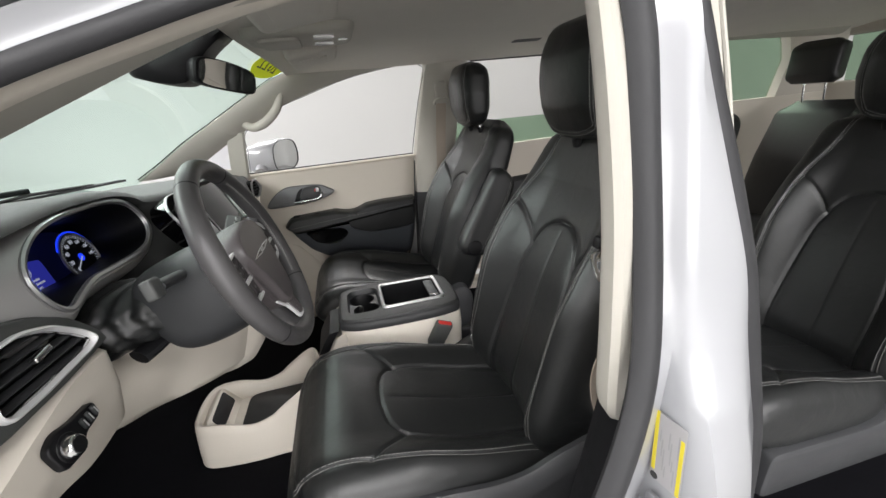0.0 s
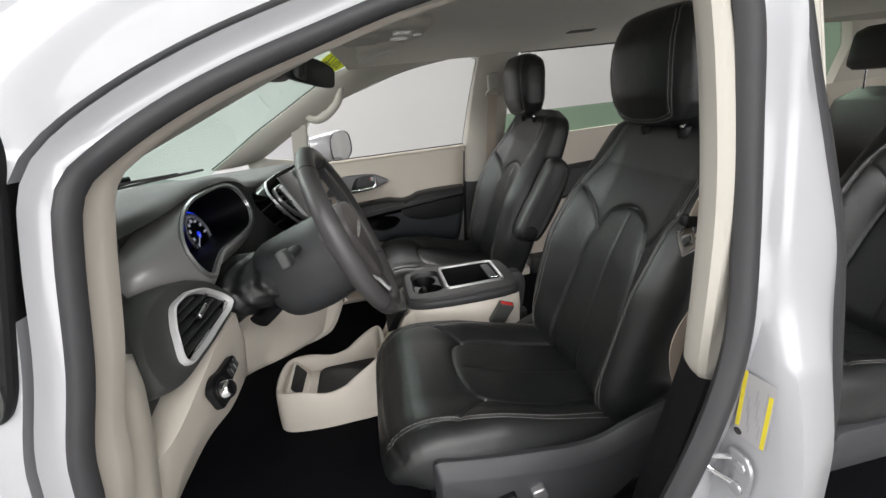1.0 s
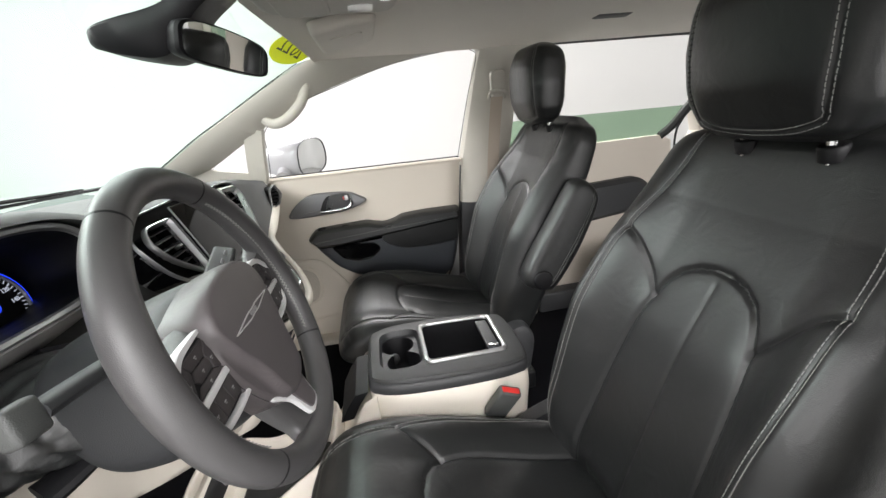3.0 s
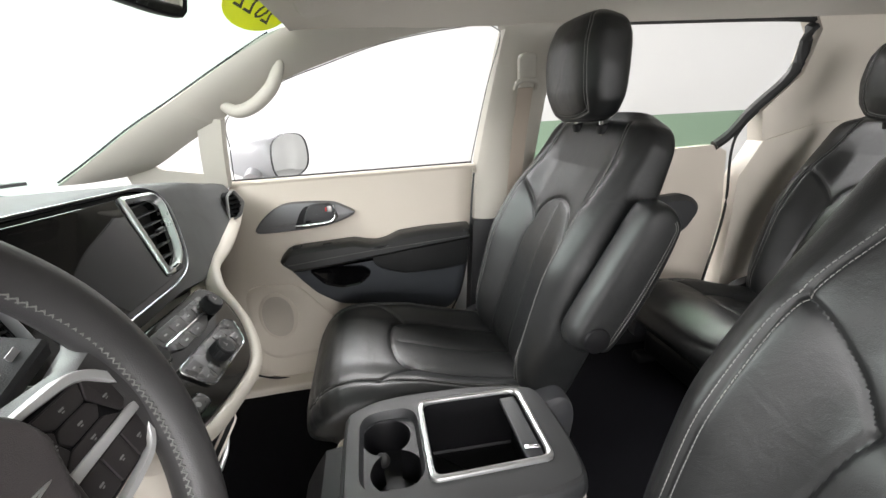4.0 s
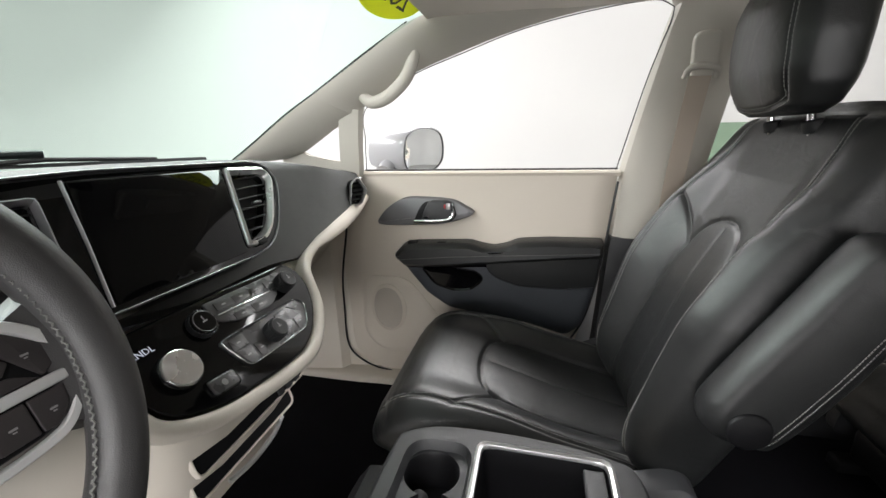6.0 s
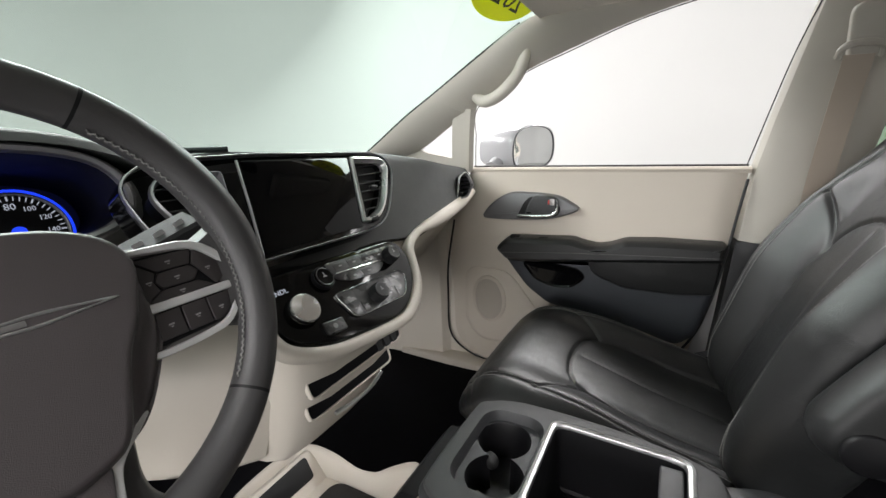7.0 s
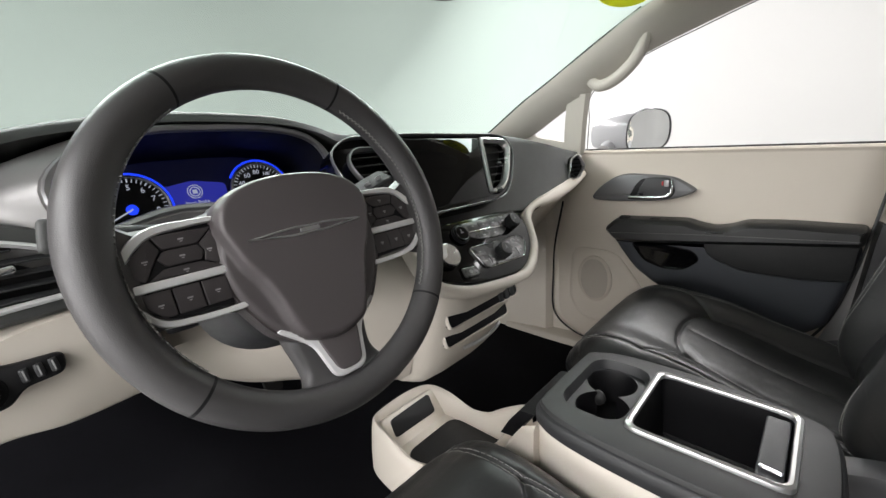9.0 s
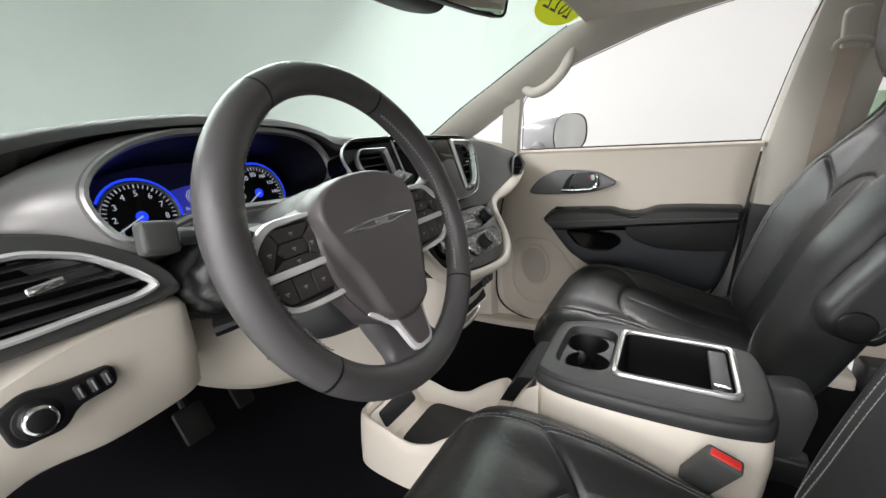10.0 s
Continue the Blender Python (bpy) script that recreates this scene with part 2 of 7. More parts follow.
PAINT = surface("white_paint", (0.36, 0.365, 0.38), 0.30, coat=0.7, blotch=0.012, rough_var=0.02)
BELT = surface("beige_webbing", (0.40, 0.34, 0.28), 0.75, grain=0.7, scale=1200, blotch=0.05)
WALL = surface("white_wall", (0.64, 0.64, 0.63), 0.85, blotch=0.03, blotch_scale=0.8)
GROUND = surface("grey_floor", (0.36, 0.36, 0.35), 0.35, blotch=0.08, blotch_scale=3)
RED = surface("red_plastic", (0.62, 0.035, 0.03), 0.4)
YELLOW = surface("yellow_sticker", (0.66, 0.66, 0.03), 0.45)
film_mix, film_light = YELLOW.node_tree.nodes.new("ShaderNodeMixShader"), YELLOW.node_tree.nodes.new("ShaderNodeBsdfTranslucent")
film_light.inputs["Color"].default_value, film_mix.inputs["Fac"].default_value = (0.62, 0.66, 0.04, 1), 0.5
YELLOW.node_tree.links.new(YELLOW.node_tree.nodes["Principled BSDF"].outputs[0], film_mix.inputs[1])
YELLOW.node_tree.links.new(film_light.outputs[0], film_mix.inputs[2])
YELLOW.node_tree.links.new(film_mix.outputs[0], YELLOW.node_tree.nodes["Material Output"].inputs["Surface"])
YELLOW_2 = surface("yellow_label", (0.72, 0.60, 0.03), 0.4)
PAPER = surface("white_label", (0.40, 0.39, 0.395), 0.4)
INK = surface("black_ink", (0.02, 0.02, 0.02), 0.5)
MIRROR = surface("mirror_glass", (0.85, 0.86, 0.86), 0.02, metal=1.0, rough_var=0.0)
SCREEN = surface("screen_glass", (0.002, 0.002, 0.0025), 0.03, rough_var=0.01, spec=0.28)
ICON = surface("pale_print", (0.34, 0.34, 0.34), 0.5)
TINT = pane_glass("green_tinted_glass", (0.74, 0.885, 0.825))
TINT_DARK = pane_glass("green_privacy_glass", (0.62, 0.73, 0.63))
CLEAR = pane_glass("clear_cover", (0.95, 0.95, 0.97), 0.6)
BLUE = glow("blue_display", (0.020, 0.024, 0.26), 0.9)
BLUE_2 = glow("bright_blue_light", (0.012, 0.05, 1.0), 1.1)
WHITE_GLOW = glow("white_display_light", (0.8, 0.85, 1.0), 0.4)
RED_GLOW = glow("red_display_light", (1.0, 0.03, 0.02), 1.3)

# ---- the hall round the car ----
X0, X1, Y0, Y1, HALL = -4.2, 6.6, -9.0, 3.4, 3.3


def slab_thing(name, lo, hi, material, label, category):
    bm = bmesh.new()
    c = [(a + b) / 2 for a, b in zip(lo, hi)]
    box(bm, pose(*c), *[b - a for a, b in zip(lo, hi)])
    return single(name, bm, material, label, category, kind="structure", smooth=0)


slab_thing("ground", (X0 - 0.2, Y0 - 0.2, -0.2), (X1 + 0.2, Y1 + 0.2, 0.0), GROUND, "smooth grey sealed floor of the photo hall", "floor")
bm = bmesh.new()
ring_in = rounded([(X0, Y0), (X1, Y0), (X1, Y1), (X0, Y1)], 1.8, 14)
ring_out = rounded([(X0 - 0.2, Y0 - 0.2), (X1 + 0.2, Y0 - 0.2), (X1 + 0.2, Y1 + 0.2), (X0 - 0.2, Y1 + 0.2)], 1.9, 14)
loft(bm, [[Vector((p.x, p.y, z)) for p in ring] for ring, z in ((ring_out, 0.0), (ring_out, HALL), (ring_in, HALL), (ring_in, 0.0))], loop=True)
single("wall_round", bm, WALL, "continuous plain white wall with rounded corners", "wall", kind="structure", smooth=40)
slab_thing("ceiling", (X0 - 0.2, Y0 - 0.2, HALL), (X1 + 0.2, Y1 + 0.2, HALL + 0.2), WALL, "plain white ceiling of the photo hall", "ceiling")

# ---- car body ----
body = thing("minivan_body", "white painted minivan body with beige inner trim", "car body", (0.5, 0, 0.0))

FLOOR = 0.49


def side_y(z, s=1):
    """The inner side of the cabin, leaning in above the belt line."""
    return s * (0.82 - 0.25 * max(0.0, z - 1.22))


# floor pan with a raised foot rest
bm = bmesh.new()
prof = [(-0.75, 0.86), (-0.62, 0.72), (-0.48, 0.53), (-0.40, FLOOR), (0.3, FLOOR - 0.005), (1.0, FLOOR - 0.02), (2.0, FLOOR - 0.02), (3.4, FLOOR - 0.02)]
prof = spline([(x, 0, z) for x, z in prof], 60)
sheet(bm, [[Vector((p.x, y, p.z + 0.004 * noise.noise((p.x * 6, y * 6, 0)))) for y in np.linspace(-0.80, 0.80, 33)] for p in prof], 0.03)
part("carpet", bm, CARPET, body, "black carpeted floor")
bm = bmesh.new()
box(bm, pose(-0.80, 0, 0.95), 0.03, 1.6, 0.50, 0.01)
part("bulkhead", bm, BLACK, body)
bm = bmesh.new()
box(bm, pose(1.3, 0, 0.30), 4.6, 1.66, 0.3, 0.05)
part("underbody", bm, BLACK, body)


def screen_x(y, f):
    """The windscreen: f from 0 at its foot to 1 at its head; bowed forward in the middle."""
    k = 1 - (y / 0.70) ** 2
    x0, x1 = -0.29 - 0.26 * k, 0.30 - 0.12 * k
    z0, z1 = 1.295 - 0.005 * k, 1.625 + 0.045 * k
    x, z = x0 + (x1 - x0) * f, z0 + (z1 - z0) * f
    return Vector((x, y, z + 0.018 * math.sin(math.pi * f)))


bm = bmesh.new()
sheet(bm, [[screen_x(y, f) for y in np.linspace(-0.70, 0.70, 25)] for f in np.linspace(-0.12, 1.10, 14)])
ob = part("windscreen", bm, TINT, body, "green-tinted laminated windscreen")
ob.visible_shadow = False

# headliner
bm = bmesh.new()
rows = []
for x in (0.325, 0.34, 0.38, 0.6, 1.0, 1.5, 2.0, 2.6, 3.1, 3.4):
    row = []
    for y in np.linspace(-0.70, 0.70, 25):
        k = 1 - (abs(y) / 0.70) ** 3
        xx = x - 0.06 * (1 - (y / 0.70) ** 2) * max(0.0, 1 - (x - 0.325) / 0.4)
        row.append(Vector((xx, y, 1.645 + 0.045 * k - (0.004 if x < 0.33 else 0.0))))
    rows.append(row)
sheet(bm, rows, 0.02)
part("headliner", bm, LINER, body, "grey-beige woven headliner")
bm = bmesh.new()
sheet(bm, [[p + Vector((-0.01, p.y * 0.12, 0.055)) for p in row] for row in rows], 0.01)
part("roof_skin", bm, PAINT, body)


def pillar_strip(name, inner, outer, s, material, bulge=0.02, thick=0.03, n=48, label=""):
    """A padded strip between two edge curves on the side s of the car, rounded towards the cabin."""
    a, b = spline(inner, n), spline(outer, n)
    bm = bmesh.new()
    rings = []
    for p, q in zip(a, b):
        ring = []
        away = Vector((0, 1, 0.35)).normalized()
        for k in range(9):
            f = k / 8
            ring.append(p.lerp(q, f) - away * bulge * math.sin(math.pi * f) ** 0.8)
        ring += [q + away * thick, p + away * thick]
        rings.append([Vector((r.x, r.y * s, r.z)) for r in ring])
    loft(bm, rings)
    return part(name, bm, material, body, label)


# the passenger side: windscreen edge down to the window line
WIN_TOP = [(0.085, 0.775, 1.40), (0.105, 0.769, 1.427), (0.254, 0.75, 1.502), (0.407, 0.737, 1.553), (0.557, 0.727, 1.594), (0.706, 0.72, 1.621), (0.857, 0.716, 1.634), (0.93, 0.715, 1.637)]
RAIL_IN = [(-0.02, 0.70, 1.461), (0.0, 0.70, 1.472), (0.145, 0.69, 1.552), (0.29, 0.685, 1.628), (0.45, 0.68, 1.645), (0.62, 0.68, 1.655), (0.80, 0.68, 1.66), (0.93, 0.68, 1.662)]
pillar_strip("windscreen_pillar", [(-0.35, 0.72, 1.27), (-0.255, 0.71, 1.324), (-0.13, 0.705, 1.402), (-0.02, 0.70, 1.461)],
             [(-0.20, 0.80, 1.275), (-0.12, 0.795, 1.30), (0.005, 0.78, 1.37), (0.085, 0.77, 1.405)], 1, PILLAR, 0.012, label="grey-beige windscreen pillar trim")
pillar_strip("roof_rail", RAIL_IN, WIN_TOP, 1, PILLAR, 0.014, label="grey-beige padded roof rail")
pillar_strip("rear_roof_rail", [(0.93, 0.68, 1.662), (1.2, 0.68, 1.665), (2.0, 0.67, 1.66), (3.3, 0.64, 1.64)],
             [(0.93, 0.715, 1.637), (1.134, 0.716, 1.64), (1.955, 0.718, 1.632), (3.3, 0.70, 1.60)], 1, PILLAR, 0.012)
# the small fixed quarter window in front of the door: post between it and the door window
bm = bmesh.new()
post = [(0.03, 0.812, 1.225), (0.045, 0.79, 1.33), (0.062, 0.772, 1.425)]
sweep(bm, spline(post, 10), [(-0.03, -0.012), (0.032, -0.012), (0.036, 0.0), (0.03, 0.02), (-0.034, 0.02), (-0.036, 0.0)], up=(0, -1, 0))
part("quarter_post", bm, PILLAR, body)
bm = bmesh.new()
loft(bm, [[Vector(p) + Vector((0, d, 0)) for p in ((-0.20, 0.81, 1.20), (0.03, 0.82, 1.20), (0.03, 0.812, 1.256), (-0.115, 0.803, 1.284), (-0.14, 0.801, 1.298), (-0.22, 0.80, 1.298))] for d in (0.0, 0.02)])
part("quarter_sill", bm, PILLAR, body)
bm = bmesh.new()
loft(bm, [[Vector(p) + Vector((0, d, 0)) for p in ((-0.22, 0.83, 1.26), (0.05, 0.835, 1.22), (0.06, 0.79, 1.42))] for d in (0.0, 0.004)])
part("quarter_window", bm, CLEAR, body).visible_shadow = False

bm = bmesh.new()
tube(bm, spline([(-0.35, 0.728, 1.277), (-0.255, 0.718, 1.331), (-0.13, 0.713, 1.409), (-0.02, 0.708, 1.468), (0.145, 0.698, 1.559), (0.27, 0.694, 1.625)], 30), 0.0026, 6)
part("glass_edge_band", bm, BLACK, body, "black edge band of the windscreen")
# grab handle on the passenger's windscreen pillar
bm = bmesh.new()
tube(bm, spline([(0.075, 0.765, 1.487), (0.098, 0.752, 1.466), (0.139, 0.738, 1.436), (0.192, 0.732, 1.448), (0.246, 0.727, 1.490), (0.271, 0.721, 1.53), (0.287, 0.717, 1.578), (0.292, 0.718, 1.625)], 30), 0.0155, 12, squash=1.25,
     scale=[0.75 + 0.25 * math.sin(math.pi * k / 29) for k in range(30)])
part("grab_handle", bm, PILLAR, body, "grey-beige grab handle")

# passenger-side centre pillar
bm = bmesh.new()
rings = []
for z, xa, xb in ((0.55, 0.80, 1.10), (0.80, 0.82, 1.08), (1.04, 0.83, 1.075), (1.10, 0.835, 1.07), (1.22, 0.845, 1.065), (1.35, 0.865, 1.075), (1.46, 0.885, 1.085), (1.57, 0.905, 1.10), (1.62, 0.918, 1.125), (1.655, 0.90, 1.17)):
    y = side_y(z) - 0.015
    rings.append([Vector((xa, y + 0.045, z)), Vector((xa + 0.008, y + 0.01, z)), Vector((xa + 0.035, y - 0.012, z)), Vector(((xa + xb) / 2, y - 0.02, z)), Vector((xb - 0.035, y - 0.012, z)), Vector((xb - 0.008, y + 0.01, z)), Vector((xb, y + 0.045, z))])
loft(bm, rings)
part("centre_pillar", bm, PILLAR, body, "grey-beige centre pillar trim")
bm = bmesh.new()
rings = []
for z, xa, xb in ((0.52, 0.79, 1.08), (0.80, 0.81, 1.08), (1.0, 0.822, 1.075), (1.037, 0.826, 1.072)):
    y = side_y(z) - 0.022
    rings.append([Vector((xa, y + 0.05, z)), Vector((xa + 0.006, y, z)), Vector(((xa + xb) / 2, y - 0.025, z)), Vector((xb - 0.006, y, z)), Vector((xb, y + 0.05, z))])
loft(bm, rings)
part("lower_pillar_trim", bm, DARK, body, "dark lower pillar trim")

# sliding door side: lower panel, window opening and half-lowered pane
SLIDE = [(1.045, 1.215), (1.068, 1.411), (1.09, 1.572), (1.134, 1.64), (1.955, 1.632), (1.985, 1.588), (1.99, 1.464), (1.884, 1.348), (1.822, 1.262), (1.772, 1.224)]


def on_side(x, z, off=0.0, s=1):
    return Vector((x, s * (abs(side_y(z)) + off), z))


slide = thing("sliding_door", "beige sliding door trim with a half-lowered green window", "car door", (1.4, 0.84, 0.5))
bm = bmesh.new()
loft(bm, [[on_side(x, z, d) for x, z in ((1.05, 0.55), (1.79, 0.55), (1.85, 0.95), (1.83, 1.20), (1.772, 1.226), (1.40, 1.222), (1.045, 1.215))] for d in (0.0, 0.05)])
part("door_panel", bm, BEIGE, slide, smooth=20)
bm = bmesh.new()
outline = rounded([(1.30, 0.86), (1.66, 0.90), (1.73, 1.00), (1.66, 1.06), (1.25, 1.04)], 0.05)
loft(bm, [[on_side(p.x, p.y, d) for p in ring] for ring, d in ((outline, 0.01), (outline, -0.03), (inset(outline, 0.02), -0.05))])
part("armrest", bm, DARK, slide, "dark padded armrest")
bm = bmesh.new()
loft(bm, [[on_side(x, z, d) for x, z in ((1.03, 1.20), (1.80, 1.20), (1.90, 1.345), (1.07, 1.352))] for d in (0.030, 0.034)])
part("window_pane", bm, TINT_DARK, slide, "half-lowered green tinted pane").visible_shadow = False
bm = bmesh.new()
seal = [on_side(x, z, 0.0) for x, z in SLIDE]
tube(bm, spline(seal[3:], 40), 0.019, 8)
part("window_seal", bm, BLACK_RUBBER, slide)
bm = bmesh.new()
tube(bm, spline([on_side(x, z, -0.006) for x, z in ((2.03, 1.632), (2.03, 1.50), (1.93, 1.37), (1.862, 1.29), (1.845, 1.20), (1.855, 0.95), (1.79, 0.6))], 40), 0.005, 8)
part("door_edge_seal", bm, BLACK_RUBBER, slide, "thin black edge seal")

# rear quarter trim and the far quarter window
bm = bmesh.new()
loft(bm, [[on_side(x, z, d) for x, z in ((1.86, 0.5), (3.4, 0.5), (3.4, 1.30), (2.70, 1.30), (2.15, 1.28), (1.95, 1.23), (1.87, 1.1))] for d in (-0.03, 0.04)])
part("rear_quarter_trim", bm, BEIGE_2, body, "beige rear quarter trim")
bm = bmesh.new()
loft(bm, [[on_side(x, z, d) for x, z in ((1.95, 1.23), (2.15, 1.28), (2.66, 1.30), (2.48, 1.625), (1.97, 1.63), (2.01, 1.59), (2.01, 1.46), (1.90, 1.34))] for d in (-0.025, 0.04)])
part("rear_pillar_trim", bm, BEIGE_2, body, "beige pillar trim behind the sliding door")
bm = bmesh.new()
loft(bm, [[on_side(x, z, d) for x, z in ((2.60, 1.28), (3.02, 1.30), (3.04, 1.50), (2.95, 1.63), (2.45, 1.63))] for d in (0.030, 0.034)])
part("rear_quarter_window", bm, TINT_DARK, body, "green tinted rear quarter window").visible_shadow = False
bm = bmesh.new()
loft(bm, [[on_side(x, z, d) for x, z in ((3.02, 1.29), (3.4, 1.29), (3.4, 1.63), (2.96, 1.63), (3.03, 1.50))] for d in (-0.02, 0.04)])
part("tail_pillar_trim", bm, LINER, body)
# tail end with its window
bm = bmesh.new()
box(bm, pose(3.42, 0, 0.90), 0.05, 1.6, 0.9, 0.02)
part("tailgate_trim", bm, LINER, body)
bm = bmesh.new()
box(bm, pose(3.42, 0, 1.64), 0.06, 1.5, 0.10, 0.02)
part("tailgate_header", bm, LINER, body)
bm = bmesh.new()
box(bm, pose(3.42, 0, 1.47), 0.004, 1.40, 0.30)
part("tailgate_window", bm, TINT_DARK, body).visible_shadow = False

# the driver's side behind the open doorway: sill, pillar, rear part
bm = bmesh.new()
box(bm, pose(0.4, -0.86, 0.44), 1.0, 0.16, 0.16, 0.03)
part("door_sill", bm, DARK, body)
SEAL = [(-0.16, -0.985, 0.55), (-0.085, -0.985, 0.80), (-0.03, -0.975, 1.00), (0.005, -0.965, 1.12), (0.014, -0.958, 1.184), (0.034, -0.941, 1.265), (0.052, -0.921, 1.369), (0.066, -0.908, 1.425), (0.086, -0.878, 1.453), (0.14, -0.853, 1.487), (0.212, -0.840, 1.518), (0.296, -0.829, 1.546), (0.40, -0.817, 1.578), (0.55, -0.806, 1.611), (0.70, -0.805, 1.632), (0.780, -0.835, 1.60), (0.796, -0.858, 1.53),
        (0.796, -0.88, 1.40), (0.792, -0.905, 1.25), (0.775, -0.93, 1.14), (0.740, -0.95, 1.05), (0.685, -0.965, 0.94), (0.61, -0.97, 0.78), (0.55, -0.97, 0.60)]
FAT = [(0.0165 * math.cos(t) * (1 + 0.12 * math.cos(3 * t)), 0.016 * math.sin(t)) for t in np.linspace(0, 2 * math.pi, 16, endpoint=False)]
path = spline(SEAL, 150)
bm = bmesh.new()
sweep(bm, path, FAT, up=(0, -1, 0), scale=[float(np.interp(p.x, (0.62, 0.78), (0.64, 1.0))) if p.z > 1.2 else (0.64 if p.x < 0.3 else 1.0) for p in path])
part("door_seal", bm, RUBBER, body, "dark grey rubber door seal")


def offset_band(name, path, a, b, material, ya, yb, thick=0.02, label="", bulge=0.0, seg=6):
    """A band beside a path, from a to b metres off it in its own plane, ya and yb off it sideways."""
    bm = bmesh.new()
    rings = []
    for p, t, s, u in frames(path, (0, -1, 0)):
        ring = []
        for k in range(seg + 1):
            f = k / seg
            ring.append(p + s * (a + (b - a) * f) + Vector((0, ya + (yb - ya) * f - bulge * math.sin(math.pi * f), 0)))
        ring += [ring[-1] + Vector((0, thick, 0)), ring[0] + Vector((0, thick, 0))]
        rings.append(ring)
    loft(bm, rings)
    return part(name, bm, material, body, label)


offset_band("inner_lip", path[:96], 0.006, 0.012, BEIGE_2, 0.0, 0.034, 0.02, "beige inner lip of the door opening", -0.004)
offset_band("door_frame", path[:92], -0.004, -0.035, PAINT, 0.006, -0.004, 0.05, "white painted door frame", -0.006)
offset_band("gutter", path[:92], -0.033, -0.037, PAINT, 0.012, 0.012, 0.03, "white painted gutter", 0.0)
offset_band("outer_frame", path[:92], -0.040, -0.12, PAINT, -0.010, -0.012, 0.05, "white painted outer frame", 0.005)
offset_band("roof_edge", path[38:92], -0.12, -0.34, PAINT, -0.012, 0.13, 0.05, "white painted roof edge", 0.02)
# driver's centre pillar: beige trim, white painted post
bm = bmesh.new()
rings = []
for z, xa, y in ((1.035, 0.775, -0.885), (1.045, 0.762, -0.892), (1.07, 0.754, -0.896), (1.20, 0.755, -0.896), (1.32, 0.757, -0.889), (1.45, 0.758, -0.868), (1.56, 0.758, -0.842), (1.66, 0.756, -0.81)):
    rings.append([Vector((xa + 0.034, y - 0.002, z)), Vector((xa + 0.008, y - 0.006, z)), Vector((xa, y + 0.002, z)), Vector((xa + 0.003, y + 0.024, z)), Vector((xa + 0.011, y + 0.044, z)), Vector((xa + 0.03, y + 0.060, z)), Vector((xa + 0.16, y + 0.085, z)), Vector((xa + 0.16, y + 0.01, z))])
fine = [spline([r[k] for r in rings], 40) for k in range(8)]
loft(bm, [[c[i] for c in fine] for i in range(40)])
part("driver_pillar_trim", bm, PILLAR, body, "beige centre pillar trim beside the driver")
bm = bmesh.new()
rings = []
for z, xa, y, xb in ((1.66, 0.79, -0.82, 0.855), (1.54, 0.80, -0.858, 0.868), (1.45, 0.80, -0.874, 0.885), (1.35, 0.797, -0.890, 0.908), (1.24, 0.794, -0.905, 0.934)):
    rings.append([Vector((xa + 0.06, y + 0.10, z)), Vector((xa + 0.020, y + 0.006, z)), Vector((xa + 0.034, y + 0.001, z)), Vector((xa + 0.041, y - 0.008, z)), Vector((xa + 0.049, y - 0.014, z)), Vector((xa + 0.060, y - 0.015, z)), Vector((xb - 0.022, y - 0.013, z)), Vector((xb, y - 0.003, z)), Vector((xb, y + 0.07, z))])
for z, row in ((1.14, ((0.84, -0.83), (0.797, -0.925), (0.812, -0.920), (0.826, -0.917), (0.832, -0.926), (0.845, -0.938), (0.905, -0.938), (0.950, -0.912), (0.95, -0.84))),
               (1.06, ((0.84, -0.83), (0.765, -0.941), (0.79, -0.924), (0.822, -0.912), (0.828, -0.955), (0.842, -0.972), (0.905, -0.962), (0.968, -0.913), (0.968, -0.84))),
               (0.96, ((0.84, -0.83), (0.715, -0.956), (0.76, -0.927), (0.822, -0.903), (0.828, -0.975), (0.842, -0.998), (0.91, -0.982), (0.990, -0.915), (0.99, -0.84))),
               (0.86, ((0.84, -0.83), (0.665, -0.962), (0.72, -0.932), (0.822, -0.885), (0.828, -0.978), (0.845, -1.005), (0.91, -0.988), (0.993, -0.915), (0.993, -0.84))),
               (0.70, ((0.80, -0.83), (0.60, -0.967), (0.66, -0.95), (0.80, -0.90), (0.828, -0.978), (0.86, -1.003), (0.92, -0.99), (1.0, -0.92), (1.0, -0.84))),
               (0.30, ((0.75, -0.83), (0.54, -0.970), (0.60, -0.955), (0.74, -0.93), (0.80, -0.978), (0.84, -1.003), (0.92, -0.99), (1.0, -0.92), (1.0, -0.84)))):
    rings.append([Vector((x, y, z)) for x, y in row])
fine = [spline([r[k] for r in rings], 60) for k in range(9)]
loft(bm, [[c[i] for c in fine] for i in range(60)])
part("driver_pillar", bm, PAINT, body, "white painted centre pillar", smooth=50)
bm = bmesh.new()
sweep(bm, spline([(1.012, -0.91, 0.45), (1.006, -0.908, 0.87), (0.998, -0.906, 0.97), (0.977, -0.905, 1.07), (0.962, -0.904, 1.14), (0.947, -0.896, 1.235), (0.921, -0.88, 1.35), (0.897, -0.863, 1.45), (0.88, -0.847, 1.54), (0.868, -0.81, 1.66)], 50), [(a * 0.85, b * 0.6) for a, b in FAT], up=(0, -1, 0))
part("rear_door_seal", bm, RUBBER, body, "dark grey rubber seal of the rear doorway")
bm = bmesh.new()
tube(bm, spline([(0.975, -0.90, 1.02), (0.965, -0.86, 1.22), (0.955, -0.84, 1.40), (0.945, -0.80, 1.6)], 20), 0.004, 8)
part("rear_door_lip", bm, PILLAR, body)
bm = bmesh.new()
rings = []
